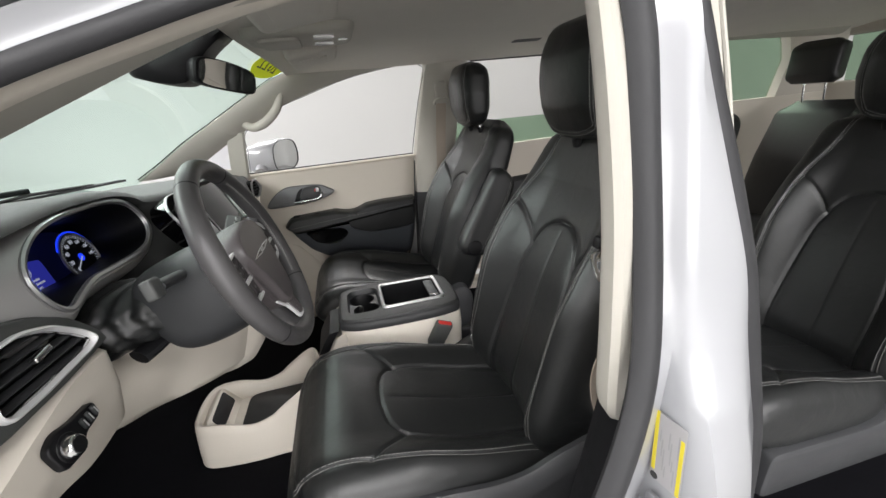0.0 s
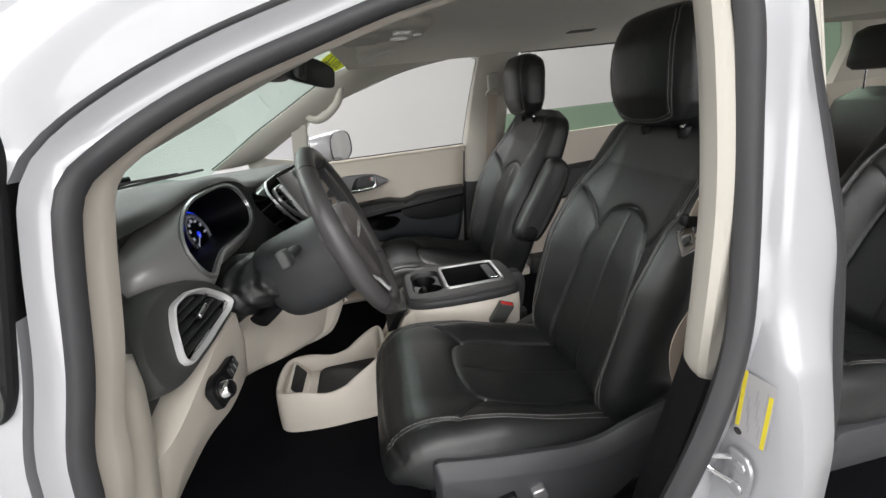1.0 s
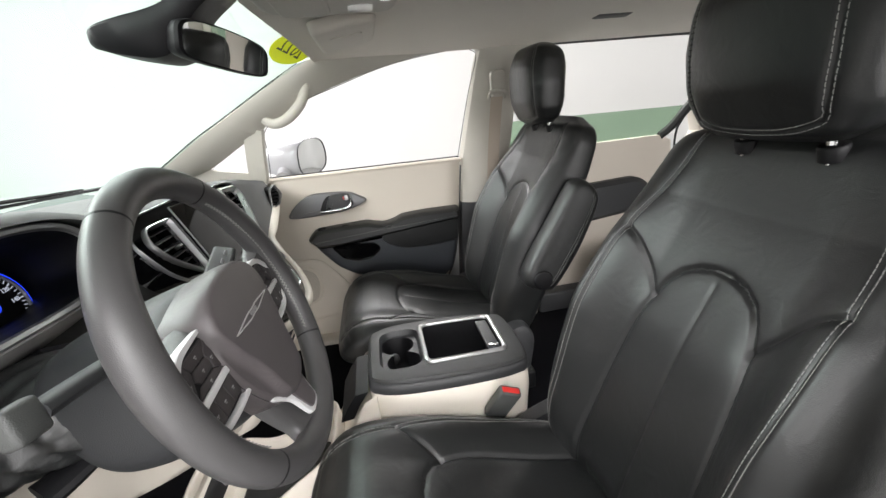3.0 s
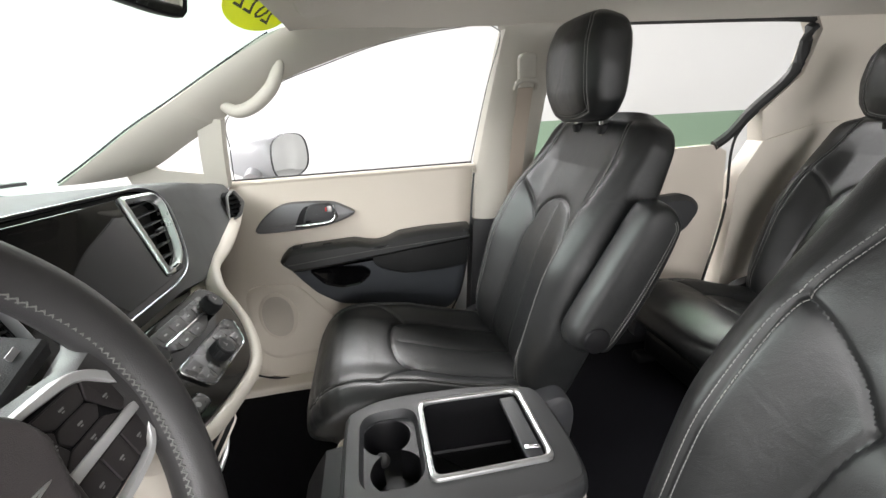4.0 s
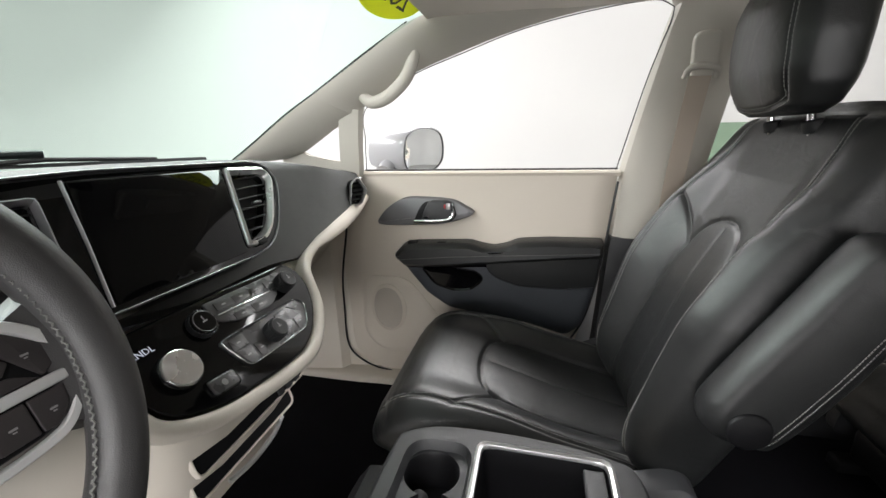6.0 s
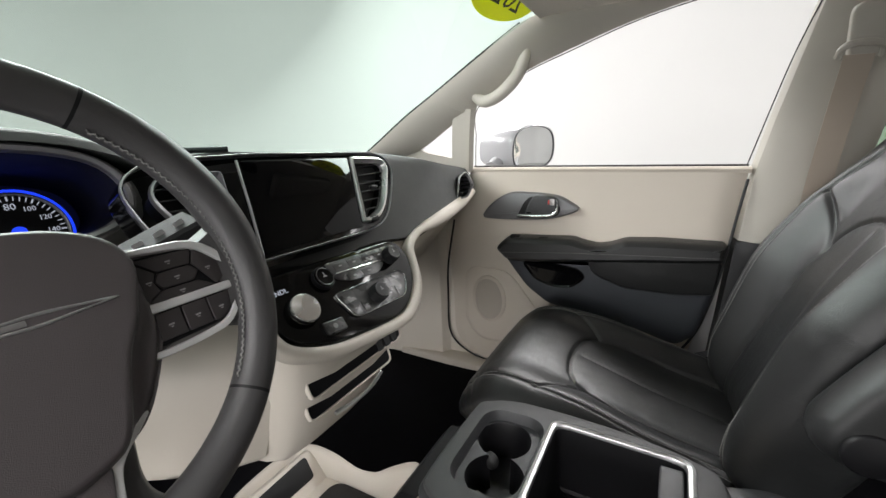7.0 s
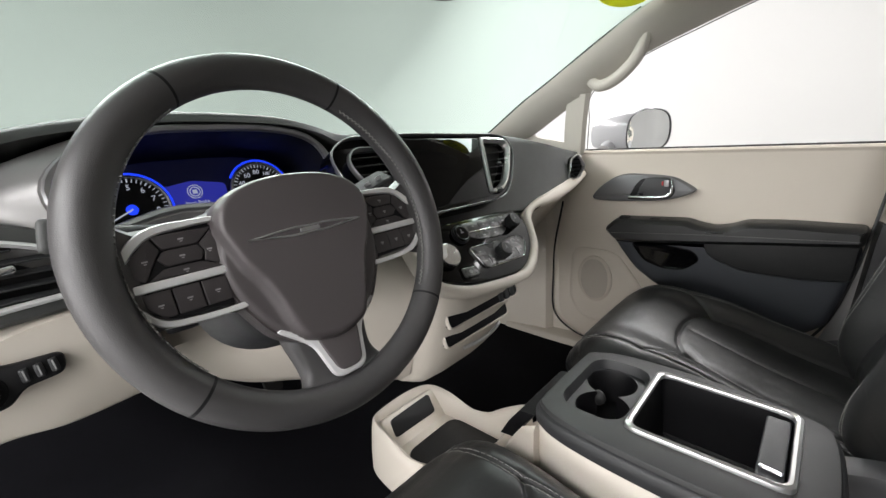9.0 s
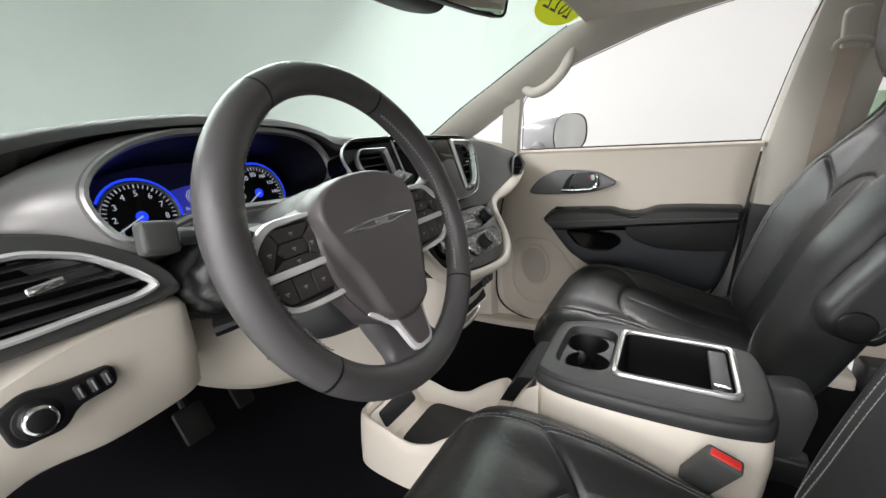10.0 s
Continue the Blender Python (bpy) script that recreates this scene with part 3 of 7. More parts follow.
for z, xa in ((0.46, 0.66), (0.70, 0.70), (0.90, 0.75), (1.0, 0.775), (1.05, 0.785)):
    rings.append([Vector((xa, -0.885, z)), Vector((xa + 0.004, -0.85, z)), Vector((xa + 0.03, -0.80, z)), Vector((0.90, -0.765, z)), Vector((0.93, -0.80, z)), Vector((0.93, -0.86, z))])
loft(bm, rings)
part("lower_pillar_cover", bm, BLACK, body, "black lower pillar cover")

# label and latch on the white pillar
pl = basis((0.8205, -0.9345, 1.003), (0.008, -0.046, 0.0), (0, 0.06, 1.0))
label = thing("pillar_label", "white and yellow information label on the door pillar", "label", (0.82, -0.93, 0.95))
bm = bmesh.new()
plate(bm, rrect(0.046, 0.112, 0.002), pl, 0.0007)
part("paper", bm, PAPER, label, "white printed paper", smooth=0)
for du, dv, w, h in ((-0.0195, 0.009, 0.0055, 0.098), (0.0185, -0.009, 0.0055, 0.092)):
    bm = bmesh.new()
    plate(bm, rrect(w, h, 0.001), pl @ pose(du, dv, 0.0007), 0.0004)
    part("yellow_bar", bm, YELLOW_2, label, "yellow bar", smooth=0)
for k in range(9):
    bm = bmesh.new()
    plate(bm, rrect(0.002 if k % 3 else 0.0015, 0.018 + 0.009 * (k % 3), 0.0005), pl @ pose(-0.0125 + 0.0033 * k, 0.022 - 0.018 * (k % 4), 0.0007), 0.0003)
    part("print_bar", bm, ICON, label, smooth=0)
bm = bmesh.new()
disc(bm, pl @ pose(-0.017, -0.050, 0.0007), 0.006, 0.0004, 0.0001)
part("round_mark", bm, INK, label, smooth=0)
latch = thing("door_striker", "grey metal door striker bolted to the white pillar", "latch", (0.84, -0.93, 0.86))
lm = basis((0.820, -0.928, 0.878), (0.01, -1, 0.0), (0, 0.0, 1))
bm = bmesh.new()
plate(bm, rounded([(-0.022, -0.04), (0.022, -0.04), (0.026, 0.02), (0.012, 0.042), (-0.02, 0.04)], 0.012), lm, 0.006, 0.002)
part("base_plate", bm, SILVER, latch)
bm = bmesh.new()
tube(bm, spline([(-0.012, 0.022, 0.004), (-0.03, 0.012, 0.022), (-0.045, 0.002, 0.028), (-0.03, -0.012, 0.025), (0.0, -0.022, 0.004)], 18), 0.0045, 8)
bm.transform(lm)
part("striker_loop", bm, CHROME, latch)
for dv in (0.018, -0.024):
    bm = bmesh.new()
    disc(bm, lm @ pose(0.006, dv, 0.006), 0.010, 0.004, 0.0015)
    part("bolt", bm, SILVER, latch)

# fixed quarter window ahead of the doorway, in its black and chrome surround
def outer_skin(x, z, off=0.0):
    return Vector((x, -0.957 + 0.2 * (z - 1.2) - off, z))


quarter = thing("front_quarter_window", "small black-framed quarter window with chrome trim", "car window", (-0.08, -0.94, 1.24))
QO = rounded([(-0.24, 1.236), (-0.020, 1.238), (-0.010, 1.260), (0.032, 1.455), (0.030, 1.486), (-0.24, 1.357)], [0.01, 0.010, 0.02, 0.02, 0.01, 0.01], 4)
QI = rounded([(-0.22, 1.286), (-0.0115, 1.284), (0.0245, 1.452), (-0.22, 1.337)], 0.006, 4)
bm = bmesh.new()
loft(bm, [[outer_skin(p.x, p.y, o) for p in inset(QO, k)] for k, o in ((0, -0.012), (0.0, 0.016), (0.003, 0.019))], cap0=False)
part("black_surround", bm, BLACK, quarter, "black surround")
bm = bmesh.new()
loft(bm, [[outer_skin(p.x, p.y, o) for p in inset(QI, k)] for k, o in ((0, 0.017), (0.001, 0.0205))], cap0=False)
part("quarter_pane", bm, surface("dark_pane", (0.05, 0.055, 0.05), 0.05, coat=1.0), quarter, "dark reflecting pane")
bm = bmesh.new()
loft(bm, [[outer_skin(p.x, p.y, o) for p in inset(QC, k)] for QC in [rounded([(-0.24, 1.342), (0.016, 1.457), (0.029, 1.459), (0.026, 1.481), (-0.24, 1.359)], [0.003, 0.004, 0.004, 0.004, 0.003], 3)] for k, o in ((0, 0.016), (0.0, 0.024), (0.002, 0.026))], cap0=False)
part("chrome_trim", bm, CHROME, quarter, "chrome trim strip")
bm = bmesh.new()
loft(bm, [[outer_skin(p.x, p.y, o) for p in inset(QB, k)] for QB in [rounded([(-0.20, 1.240), (-0.022, 1.241), (-0.015, 1.256), (-0.014, 1.277), (-0.20, 1.277)], [0.004, 0.010, 0.006, 0.004, 0.004], 4)] for k, o in ((0, 0.017), (0.0, 0.021), (0.002, 0.023))], cap0=False)
part("corner_cap", bm, SOFT_GREY, quarter, "dark grey plastic corner cap")

# driver's windscreen pillar and roof rail, inside
pillar_strip("windscreen_pillar", [(-0.340, 0.772, 1.268), (-0.136, 0.732, 1.361), (-0.034, 0.711, 1.407), (0.068, 0.691, 1.453), (0.170, 0.670, 1.500), (0.272, 0.650, 1.546), (0.354, 0.634, 1.583), (0.446, 0.637, 1.622), (0.548, 0.654, 1.651), (0.701, 0.680, 1.676)],
             [(-0.11, 0.83, 1.20), (-0.03, 0.838, 1.27), (0.032, 0.827, 1.411), (0.068, 0.819, 1.452), (0.170, 0.810, 1.492), (0.323, 0.800, 1.545), (0.425, 0.792, 1.573), (0.72, 0.785, 1.625)], -1, PILLAR, 0.009)
pillar_strip("rear_roof_rail", [(0.70, 0.68, 1.665), (1.2, 0.68, 1.665), (2.0, 0.67, 1.66), (3.3, 0.64, 1.64)],
             [(0.70, 0.80, 1.62), (1.134, 0.80, 1.625), (1.955, 0.79, 1.62), (3.3, 0.72, 1.59)], -1, PILLAR, 0.012)

# ---- seats ----


def signed(v, p):
    return np.sign(v) * np.abs(v) ** p


class Pad:
    """A padded block round an axis: half widths, thicknesses and side wings along it, with sewn seams on its face."""

    def __init__(self, axis, width, thick, wing, seams=(), up=1, power=0.46, groove=0.0050, puff=0.0):
        self.axis = [Vector((x, 0, z)) for x, z in axis]
        self.curve = spline(self.axis, 200)
        self.length = sum((b - a).length for a, b in zip(self.curve, self.curve[1:]))
        self.width, self.thick, self.wing = np.array(width).T, np.array(thick).T, np.array(wing).T
        self.seams = [(np.array(s, float), k) for s, k in seams]
        self.up, self.power, self.groove, self.puff = up, power, groove, puff

    def at(self, table, b):
        """A value of a table along the pad, with its corners smoothed."""
        return sum(np.interp(np.clip(b + d, 0, 1), table[0], table[1]) for d in (-0.024, -0.012, 0.0, 0.012, 0.024)) / 5

    def dent(self, y, b):
        """Seam grooves, for arrays of lateral places and heights along the pad."""
        out = np.zeros_like(y)
        l = b * self.length
        for s, depth in self.seams:
            best = np.full_like(y, 9.0)
            for (y0, b0), (y1, b1) in zip(s, s[1:]):
                l0, l1 = b0 * self.length, b1 * self.length
                dy, dl = y1 - y0, l1 - l0
                f = np.clip(((y - y0) * dy + (l - l0) * dl) / (dy * dy + dl * dl + 1e-12), 0, 1)
                best = np.minimum(best, np.hypot(y - y0 - f * dy, l - l0 - f * dl))
            out -= depth * self.groove * (np.exp(-((best / 0.0042) ** 2)) + 0.45 * np.exp(-((best / 0.017) ** 2)))
        return out

    def face(self, y, b):
        """How far the face stands off the axis."""
        hw, th = self.at(self.width, b), self.at(self.thick, b)
        a = np.clip(np.abs(y) / np.maximum(hw, 1e-6), 0, 1)
        sin = np.sqrt(np.clip(1 - a ** (2 / self.power), 0, 1))
        k = np.clip((a - 0.42) / 0.40, 0, 1)
        wing = self.at(self.wing, b) * k * k * (3 - 2 * k) * np.clip(sin * 1.3, 0, 1)
        return th / 2 * sin ** self.power + wing + self.dent(y, b) * np.clip(sin * 2, 0, 1) + self.puff * np.cos(np.clip(a, 0, 1) * math.pi / 2) * np.clip((0.97 - b) / 0.17, 0, 1)

    def frame_at(self, b):
        f = min(max(b, 0.0), 1.0) * (len(self.curve) - 1)
        i = min(int(f), len(self.curve) - 2)
        p, t = self.curve[i].lerp(self.curve[i + 1], f - i), (self.curve[i + 1] - self.curve[i]).normalized()
        return p, Vector((-t.z, 0, t.x)) * self.up

    def point(self, y, b, lift=0.0):
        p, n = self.frame_at(b)
        return p + n * (float(self.face(np.array([y]), np.array([b]))[0]) + lift) + Vector((0, y, 0))

    def build(self, bm, around=176, along=150):
        half = np.linspace(0, 1, around // 2 + 1)
        a = np.r_[-np.sin(half[::-1] * math.pi / 2) * 0.35 - half[::-1] * 0.65, (np.sin(half * math.pi / 2) * 0.35 + half * 0.65)[1:]]
        rear = np.linspace(1, -1, around // 3)[1:-1]
        rear = np.sign(rear) * (1 - (1 - np.abs(rear)) ** 1.6)
        rings = []
        for i in range(along):
            b = 0.5 - 0.5 * math.cos(math.pi * i / (along - 1))
            b = 0.35 * b + 0.65 * i / (along - 1)
            p, n = self.frame_at(b)
            hw, th = float(self.at(self.width, b)), float(self.at(self.thick, b))
            d = self.face(hw * a, np.full_like(a, b))
            e = -th / 2 * np.clip(1 - np.abs(rear) ** (2 / self.power), 0, 1) ** (self.power / 2)
            rings.append([p + n * float(q) + Vector((0, float(y), 0)) for y, q in zip(np.r_[hw * a, hw * rear], np.r_[d, e])])
        loft(bm, rings)

    def stitches(self, bm, line, side=0.0, pitch=0.0066, long=0.0050, r=0.00062):
        """Thread along a line of (lateral, height) on the face."""
        pts = spline([(y, b * self.length, 0) for y, b in line], 160)
        total = sum((q - p).length for p, q in zip(pts, pts[1:]))
        pts = resample(pts, max(4, int(total / pitch)))
        for p, q in zip(pts, pts[1:]):
            t = (q - p).normalized()
            off = Vector((-t.y, t.x, 0)) * side
            a, e = p + off, p + off + t * long
            a3, e3 = self.point(a.x, a.y / self.length, 0.0006), self.point(e.x, e.y / self.length, 0.0006)
            tube(bm, [a3, a3.lerp(e3, 0.5) + (self.frame_at(a.y / self.length)[1] * 0.0006), e3], r, 5, up=(0.3, 0.9, 0.2))


def move(bm, m):
    bm.transform(m)
    return bm


def seat(name, yc, inboard, label, dx=0.0, dz=0.0, armrest=True, base=True, group="front seats", cover=None, detail=(270, 230)):
    """A leather car seat; inboard is the side (+1 or -1) of its folding armrest."""
    m = pose(dx, yc, dz)
    root = thing(name, label, "car seat", (0.65 + dx, yc, FLOOR + dz), group)
    # cushion
    cw = [(0, 0.20), (0.04, 0.235), (0.3, 0.258), (0.75, 0.262), (0.9, 0.255), (0.96, 0.24), (1, 0.205)]
    ct = [(0, 0.08), (0.06, 0.13), (0.5, 0.15), (0.85, 0.15), (0.94, 0.125), (0.985, 0.085), (1, 0.05)]
    wing = [(0, 0.035), (0.2, 0.045), (0.6, 0.038), (0.85, 0.012), (0.95, 0.0), (1, 0)]
    arch = [(-0.125, 0.0), (-0.13, 0.25), (-0.135, 0.45), (-0.125, 0.60), (-0.095, 0.675), (0.0, 0.70), (0.095, 0.675), (0.125, 0.60), (0.135, 0.45), (0.13, 0.25), (0.125, 0.0)]
    side_l = [(-0.200, 0.0), (-0.208, 0.3), (-0.205, 0.6), (-0.195, 0.8), (-0.185, 0.93)]
    side_r = [(-y, b) for y, b in side_l]
    cross_l, cross_r = [(-0.12, 0.62), (-0.165, 0.70), (-0.20, 0.76)], [(0.12, 0.62), (0.165, 0.70), (0.20, 0.76)]
    front = [(-0.24, 0.90), (-0.12, 0.935), (0, 0.94), (0.12, 0.935), (0.24, 0.90)]
    sm = lambda line, n=24: [(p.x, p.y) for p in spline([(y, b, 0) for y, b in line], n)]
    cush = Pad([(0.86, 0.655), (0.78, 0.662), (0.62, 0.695), (0.455, 0.747), (0.372, 0.764), (0.330, 0.746), (0.315, 0.712)], cw, ct, wing, [(sm(arch, 44), 1.0), (sm(side_l), 0.9), (sm(side_r), 0.9), (sm(cross_l), 1.0), (sm(cross_r), 1.0), (sm(front), 0.7), ([(0.0, 0.0), (0.0, 0.66)], 0.45)], up=-1, puff=0.008)
    bm = bmesh.new()
    cush.build(bm, *detail)
    part("seat_cushion", move(bm, m), LEATHER, root, "black leather cushion with sewn panels")
    bm = bmesh.new()
    for line in (side_l, side_r):
        cush.stitches(bm, sm(line), 0.0045)
        cush.stitches(bm, sm(line), -0.0045)
    tagged(part("cushion_stitching", move(bm, m), STITCH, root, "pale grey stitching"), kind="stuff")
    # backrest
    bw = [(0, 0.19), (0.05, 0.225), (0.25, 0.252), (0.5, 0.262), (0.70, 0.252), (0.85, 0.242), (0.92, 0.236), (0.965, 0.214), (0.985, 0.185), (1, 0.12)]
    bt = [(0, 0.09), (0.08, 0.14), (0.5, 0.15), (0.8, 0.125), (0.93, 0.105), (0.975, 0.080), (1, 0.030)]
    bwing = [(0, 0.02), (0.15, 0.05), (0.45, 0.060), (0.65, 0.045), (0.80, 0.018), (0.9, 0.004), (1, 0)]
    b_arch = [(-0.125, 0.0), (-0.122, 0.22), (-0.112, 0.42), (-0.098, 0.55), (-0.066, 0.64), (0.0, 0.672), (0.066, 0.64), (0.098, 0.55), (0.112, 0.42), (0.122, 0.22), (0.125, 0.0)]
    b_mid = [(0.0, 0.0), (0.0, 0.64)]
    yoke_l, yoke_r = [(-0.096, 0.56), (-0.125, 0.615), (-0.160, 0.665), (-0.190, 0.69)], [(0.096, 0.56), (0.125, 0.615), (0.160, 0.665), (0.190, 0.69)]
    b_side_l = [(-0.185, 0.0), (-0.19, 0.25), (-0.195, 0.5), (-0.188, 0.70), (-0.165, 0.85), (-0.15, 0.96)]
    b_side_r = [(-y, b) for y, b in b_side_l]
    back = Pad([(0.835, 0.70), (0.865, 0.80), (0.915, 0.95), (0.975, 1.10), (1.04, 1.24), (1.078, 1.33), (1.090, 1.372)], bw, bt, bwing, [(sm(b_arch, 48), 1.0), (b_mid, 0.35), (sm(yoke_l), 1.0), (sm(yoke_r), 1.0), (sm(b_side_l), 0.8), (sm(b_side_r), 0.8)], up=1, power=0.52, puff=-0.030)
    bm = bmesh.new()
    back.build(bm, *detail)
    part("backrest", move(bm, m), LEATHER, root, "black leather backrest with an arched panel")
    bm = bmesh.new()
    for line in (b_side_l, b_side_r):
        back.stitches(bm, sm(line), 0.0045)
        back.stitches(bm, sm(line), -0.0045)
    tagged(part("backrest_stitching", move(bm, m), STITCH, root, "pale grey stitching"), kind="stuff")
    # head restraint on two posts
    hw = [(0, 0.085), (0.05, 0.112), (0.2, 0.132), (0.5, 0.140), (0.8, 0.132), (0.93, 0.115), (0.98, 0.095), (1, 0.07)]
    ht = [(0, 0.05), (0.06, 0.085), (0.3, 0.118), (0.7, 0.125), (0.92, 0.105), (0.98, 0.075), (1, 0.045)]
    hs = [(-0.086, 0.10), (-0.098, 0.25), (-0.102, 0.5), (-0.096, 0.8), (-0.084, 0.93)]
    hline = hs[::-1] + [(-0.07, 0.07), (0.0, 0.055), (0.07, 0.07)] + [(-y, b) for y, b in hs]
    head = Pad([(1.018, 1.362), (1.015, 1.40), (1.012, 1.48), (1.018, 1.55), (1.026, 1.588)], hw, ht, [(0, 0), (1, 0)], [(sm(hline), 1.0)], up=1, power=0.66, groove=0.003, puff=0.006)
    bm = bmesh.new()
    head.build(bm, 176, 110)
    part("head_restraint", move(bm, m), LEATHER, root, "black leather head restraint")
    bm = bmesh.new()
    head.stitches(bm, sm(hline), 0.0035)
    head.stitches(bm, sm(hline), -0.0035)
    tagged(part("head_stitching", move(bm, m), STITCH, root, "pale grey stitching"), kind="stuff")
    for y in (-0.062, 0.062):
        bm = bmesh.new()
        tube(bm, [(1.04, y, 1.30), (1.03, y, 1.36), (1.024, y, 1.40)], 0.006, 10)
        part("head_post", move(bm, m), CHROME, root, "chrome post")
        bm = bmesh.new()
        disc(bm, basis((1.04, y, 1.335), (1, 0, 0.3), (0, 1, 0)) @ pose(0, 0, 0), 0.017, 0.020, 0.004)
        part("post_collar", move(bm, m), BLACK, root)
    if armrest:
        s = inboard
        drop = spline([(x, z, 0) for x, z in ((1.024, 1.216), (1.052, 1.187), (1.058, 1.145), (1.012, 1.028), (0.942, 0.922), (0.908, 0.908), (0.852, 0.925), (0.838, 0.960), (0.862, 1.012), (0.930, 1.125), (0.974, 1.198), (0.994, 1.216))], 90, True)[::-1]
        drop = [Vector((p.x, p.y)) for p in drop]
        bm = bmesh.new()
        foot, tip = Vector((0.894, 0.957)), Vector((1.018, 1.170))
        spine = [foot.lerp(tip, min(1.0, max(0.0, (p - foot).dot(tip - foot) / (tip - foot).length_squared))) for p in drop]
        drawn = lambda f: [p.lerp(q, f) for p, q in zip(drop, spine)]
        loft(bm, [[Vector((p.x, s * d, p.y)) for p in drawn(f)] for f, d in ((0.75, 0.266), (0.45, 0.267), (0.2, 0.270), (0.05, 0.277), (0.0, 0.286), (0.0, 0.302), (0.04, 0.314), (0.10, 0.323), (0.20, 0.329), (0.35, 0.333), (0.60, 0.335), (0.95, 0.3355))])
        arm_ob = part("armrest", move(bm, m), LEATHER, root, "folded-up leather armrest", smooth=60)
        bm = bmesh.new()
        disc(bm, basis((0.890, s * 0.331, 0.950), (1, 0, 0), (0, 0, -1 * s)), 0.028, 0.009, 0.003)
        part("pivot_cap", move(bm, m), BLACK, arm_ob)
        bm = bmesh.new()
        for off, d in ((0.42, 0.3343), (0.54, 0.3352)):
            line = resample([Vector((p.x, s * d, p.y)) for p in drawn(off)][42:86], 66)
            for a, b in zip(line, line[1:]):
                tube(bm, [a, a.lerp(b, 0.35), a.lerp(b, 0.72)], 0.0007, 5)
        tagged(part("armrest_stitching", move(bm, m), STITCH, root), kind="stuff")
    if base:
        for s in (-1, 1):
            bm = bmesh.new()
            outline = rounded(cover, [0.02, 0.03, 0.01, 0.01, 0.03, 0.03, 0.03, 0.03, 0.018], 5) if cover and s < 0 else rounded([(0.34, 0.60), (0.87, 0.60), (0.89, 0.73), (0.86, 0.785), (0.78, 0.765), (0.68, 0.71), (0.36, 0.725)], [0.03, 0.04, 0.04, 0.03, 0.06, 0.08, 0.03])
            side_shell(bm, outline, s, ((0.255, 0.0), (0.266, 0.0), (0.270, 0.003), (0.286, 0.028), (0.288, 0.034)) if cover and s < 0 else ((0.23, 0.0), (0.262, 0.0), (0.272, 0.004), (0.277, 0.012)))
            part("side_cover", move(bm, m), SEAT_PLASTIC, root, "dark plastic side cover")
        bm = bmesh.new()
        box(bm, pose(0.60, 0, 0.60), 0.46, 0.42, 0.10, 0.02)
        part("seat_pan", move(bm, m), BLACK, root)
        for y in (-0.19, 0.19):
            bm = bmesh.new()
            box(bm, pose(0.62, y, 0.525), 0.58, 0.05, 0.07, 0.01)
            part("seat_rail", move(bm, m), BLACK, root)
    return root


def side_shell(bm, outline, s, steps):
    """A seat's side cover: a plate standing out sideways with a rounded edge."""
    rings = []
    for d, k in steps:
        rings.append([Vector((p.x + 0.3 * k * (p.x < 0.5), s * d, p.y - k * min(1.0, max(0.0, (p.y - 0.62) / 0.12)))) for p in outline] if k > 0.02 else [Vector((p.x, s * d, p.y)) for p in inset(outline, k)])
    loft(bm, rings)


driver = seat("driver_seat", -0.43, 1, "black leather driver seat with pale double stitching", armrest=False,
              cover=[(0.375, 0.60), (0.74, 0.60), (0.935, 0.815), (0.91, 0.825), (0.80, 0.793), (0.735, 0.765), (0.67, 0.762), (0.50, 0.785), (0.382, 0.808)])
passenger = seat("passenger_seat", 0.43, -1, "black leather passenger seat with folded-up armrest", dx=0.015)
second = seat("second_row_seat", -0.47, 1, "black leather second-row seat behind the driver", dx=0.93, dz=-0.06, armrest=False, group="second-row seats", detail=(176, 150))
second_2 = seat("second_row_seat", 0.45, -1, "black leather second-row seat beside the sliding door", dx=1.07, dz=-0.06, armrest=False, group="second-row seats", detail=(176, 150))
# power seat switches on the driver's outer side
for x, w, h, r in ((0.50, 0.075, 0.016, 20), (0.585, 0.03, 0.03, 0)):
    bm = bmesh.new()
    plate(bm, rrect(w, h, 0.007), basis((x, -0.43 - 0.286, 0.695), (1, 0, 0.25), (0, 0, 1)) , 0.016, 0.004)
    part("seat_switch", bm, SILVER if w < 0.05 else BLACK, driver, "chrome seat switch" if w < 0.05 else "black seat switch")
# the rear bench with its head restraints
bench = thing("third_row_seat", "black leather third-row bench with head restraints", "car seat", (2.75, 0, FLOOR))
bm = bmesh.new()
Pad([(2.62, 0.72), (2.70, 0.95), (2.80, 1.18), (2.84, 1.28)], [(0, 0.5), (0.1, 0.58), (0.9, 0.58), (1, 0.5)], [(0, 0.1), (0.5, 0.15), (0.9, 0.12), (1, 0.05)], [(0, 0), (1, 0)], [([(y, 0), (y, 1)], 1.0) for y in (-0.2, 0.0, 0.2)]).build(bm)
part("backrest", bm, LEATHER, bench)
bm = bmesh.new()
Pad([(2.72, 0.66), (2.5, 0.68), (2.25, 0.70), (2.2, 0.66)], [(0, 0.5), (0.1, 0.58), (0.9, 0.58), (1, 0.5)], [(0, 0.1), (0.5, 0.14), (0.9, 0.12), (1, 0.05)], [(0, 0), (1, 0)], [], up=-1).build(bm)
part("seat_cushion", bm, LEATHER, bench)
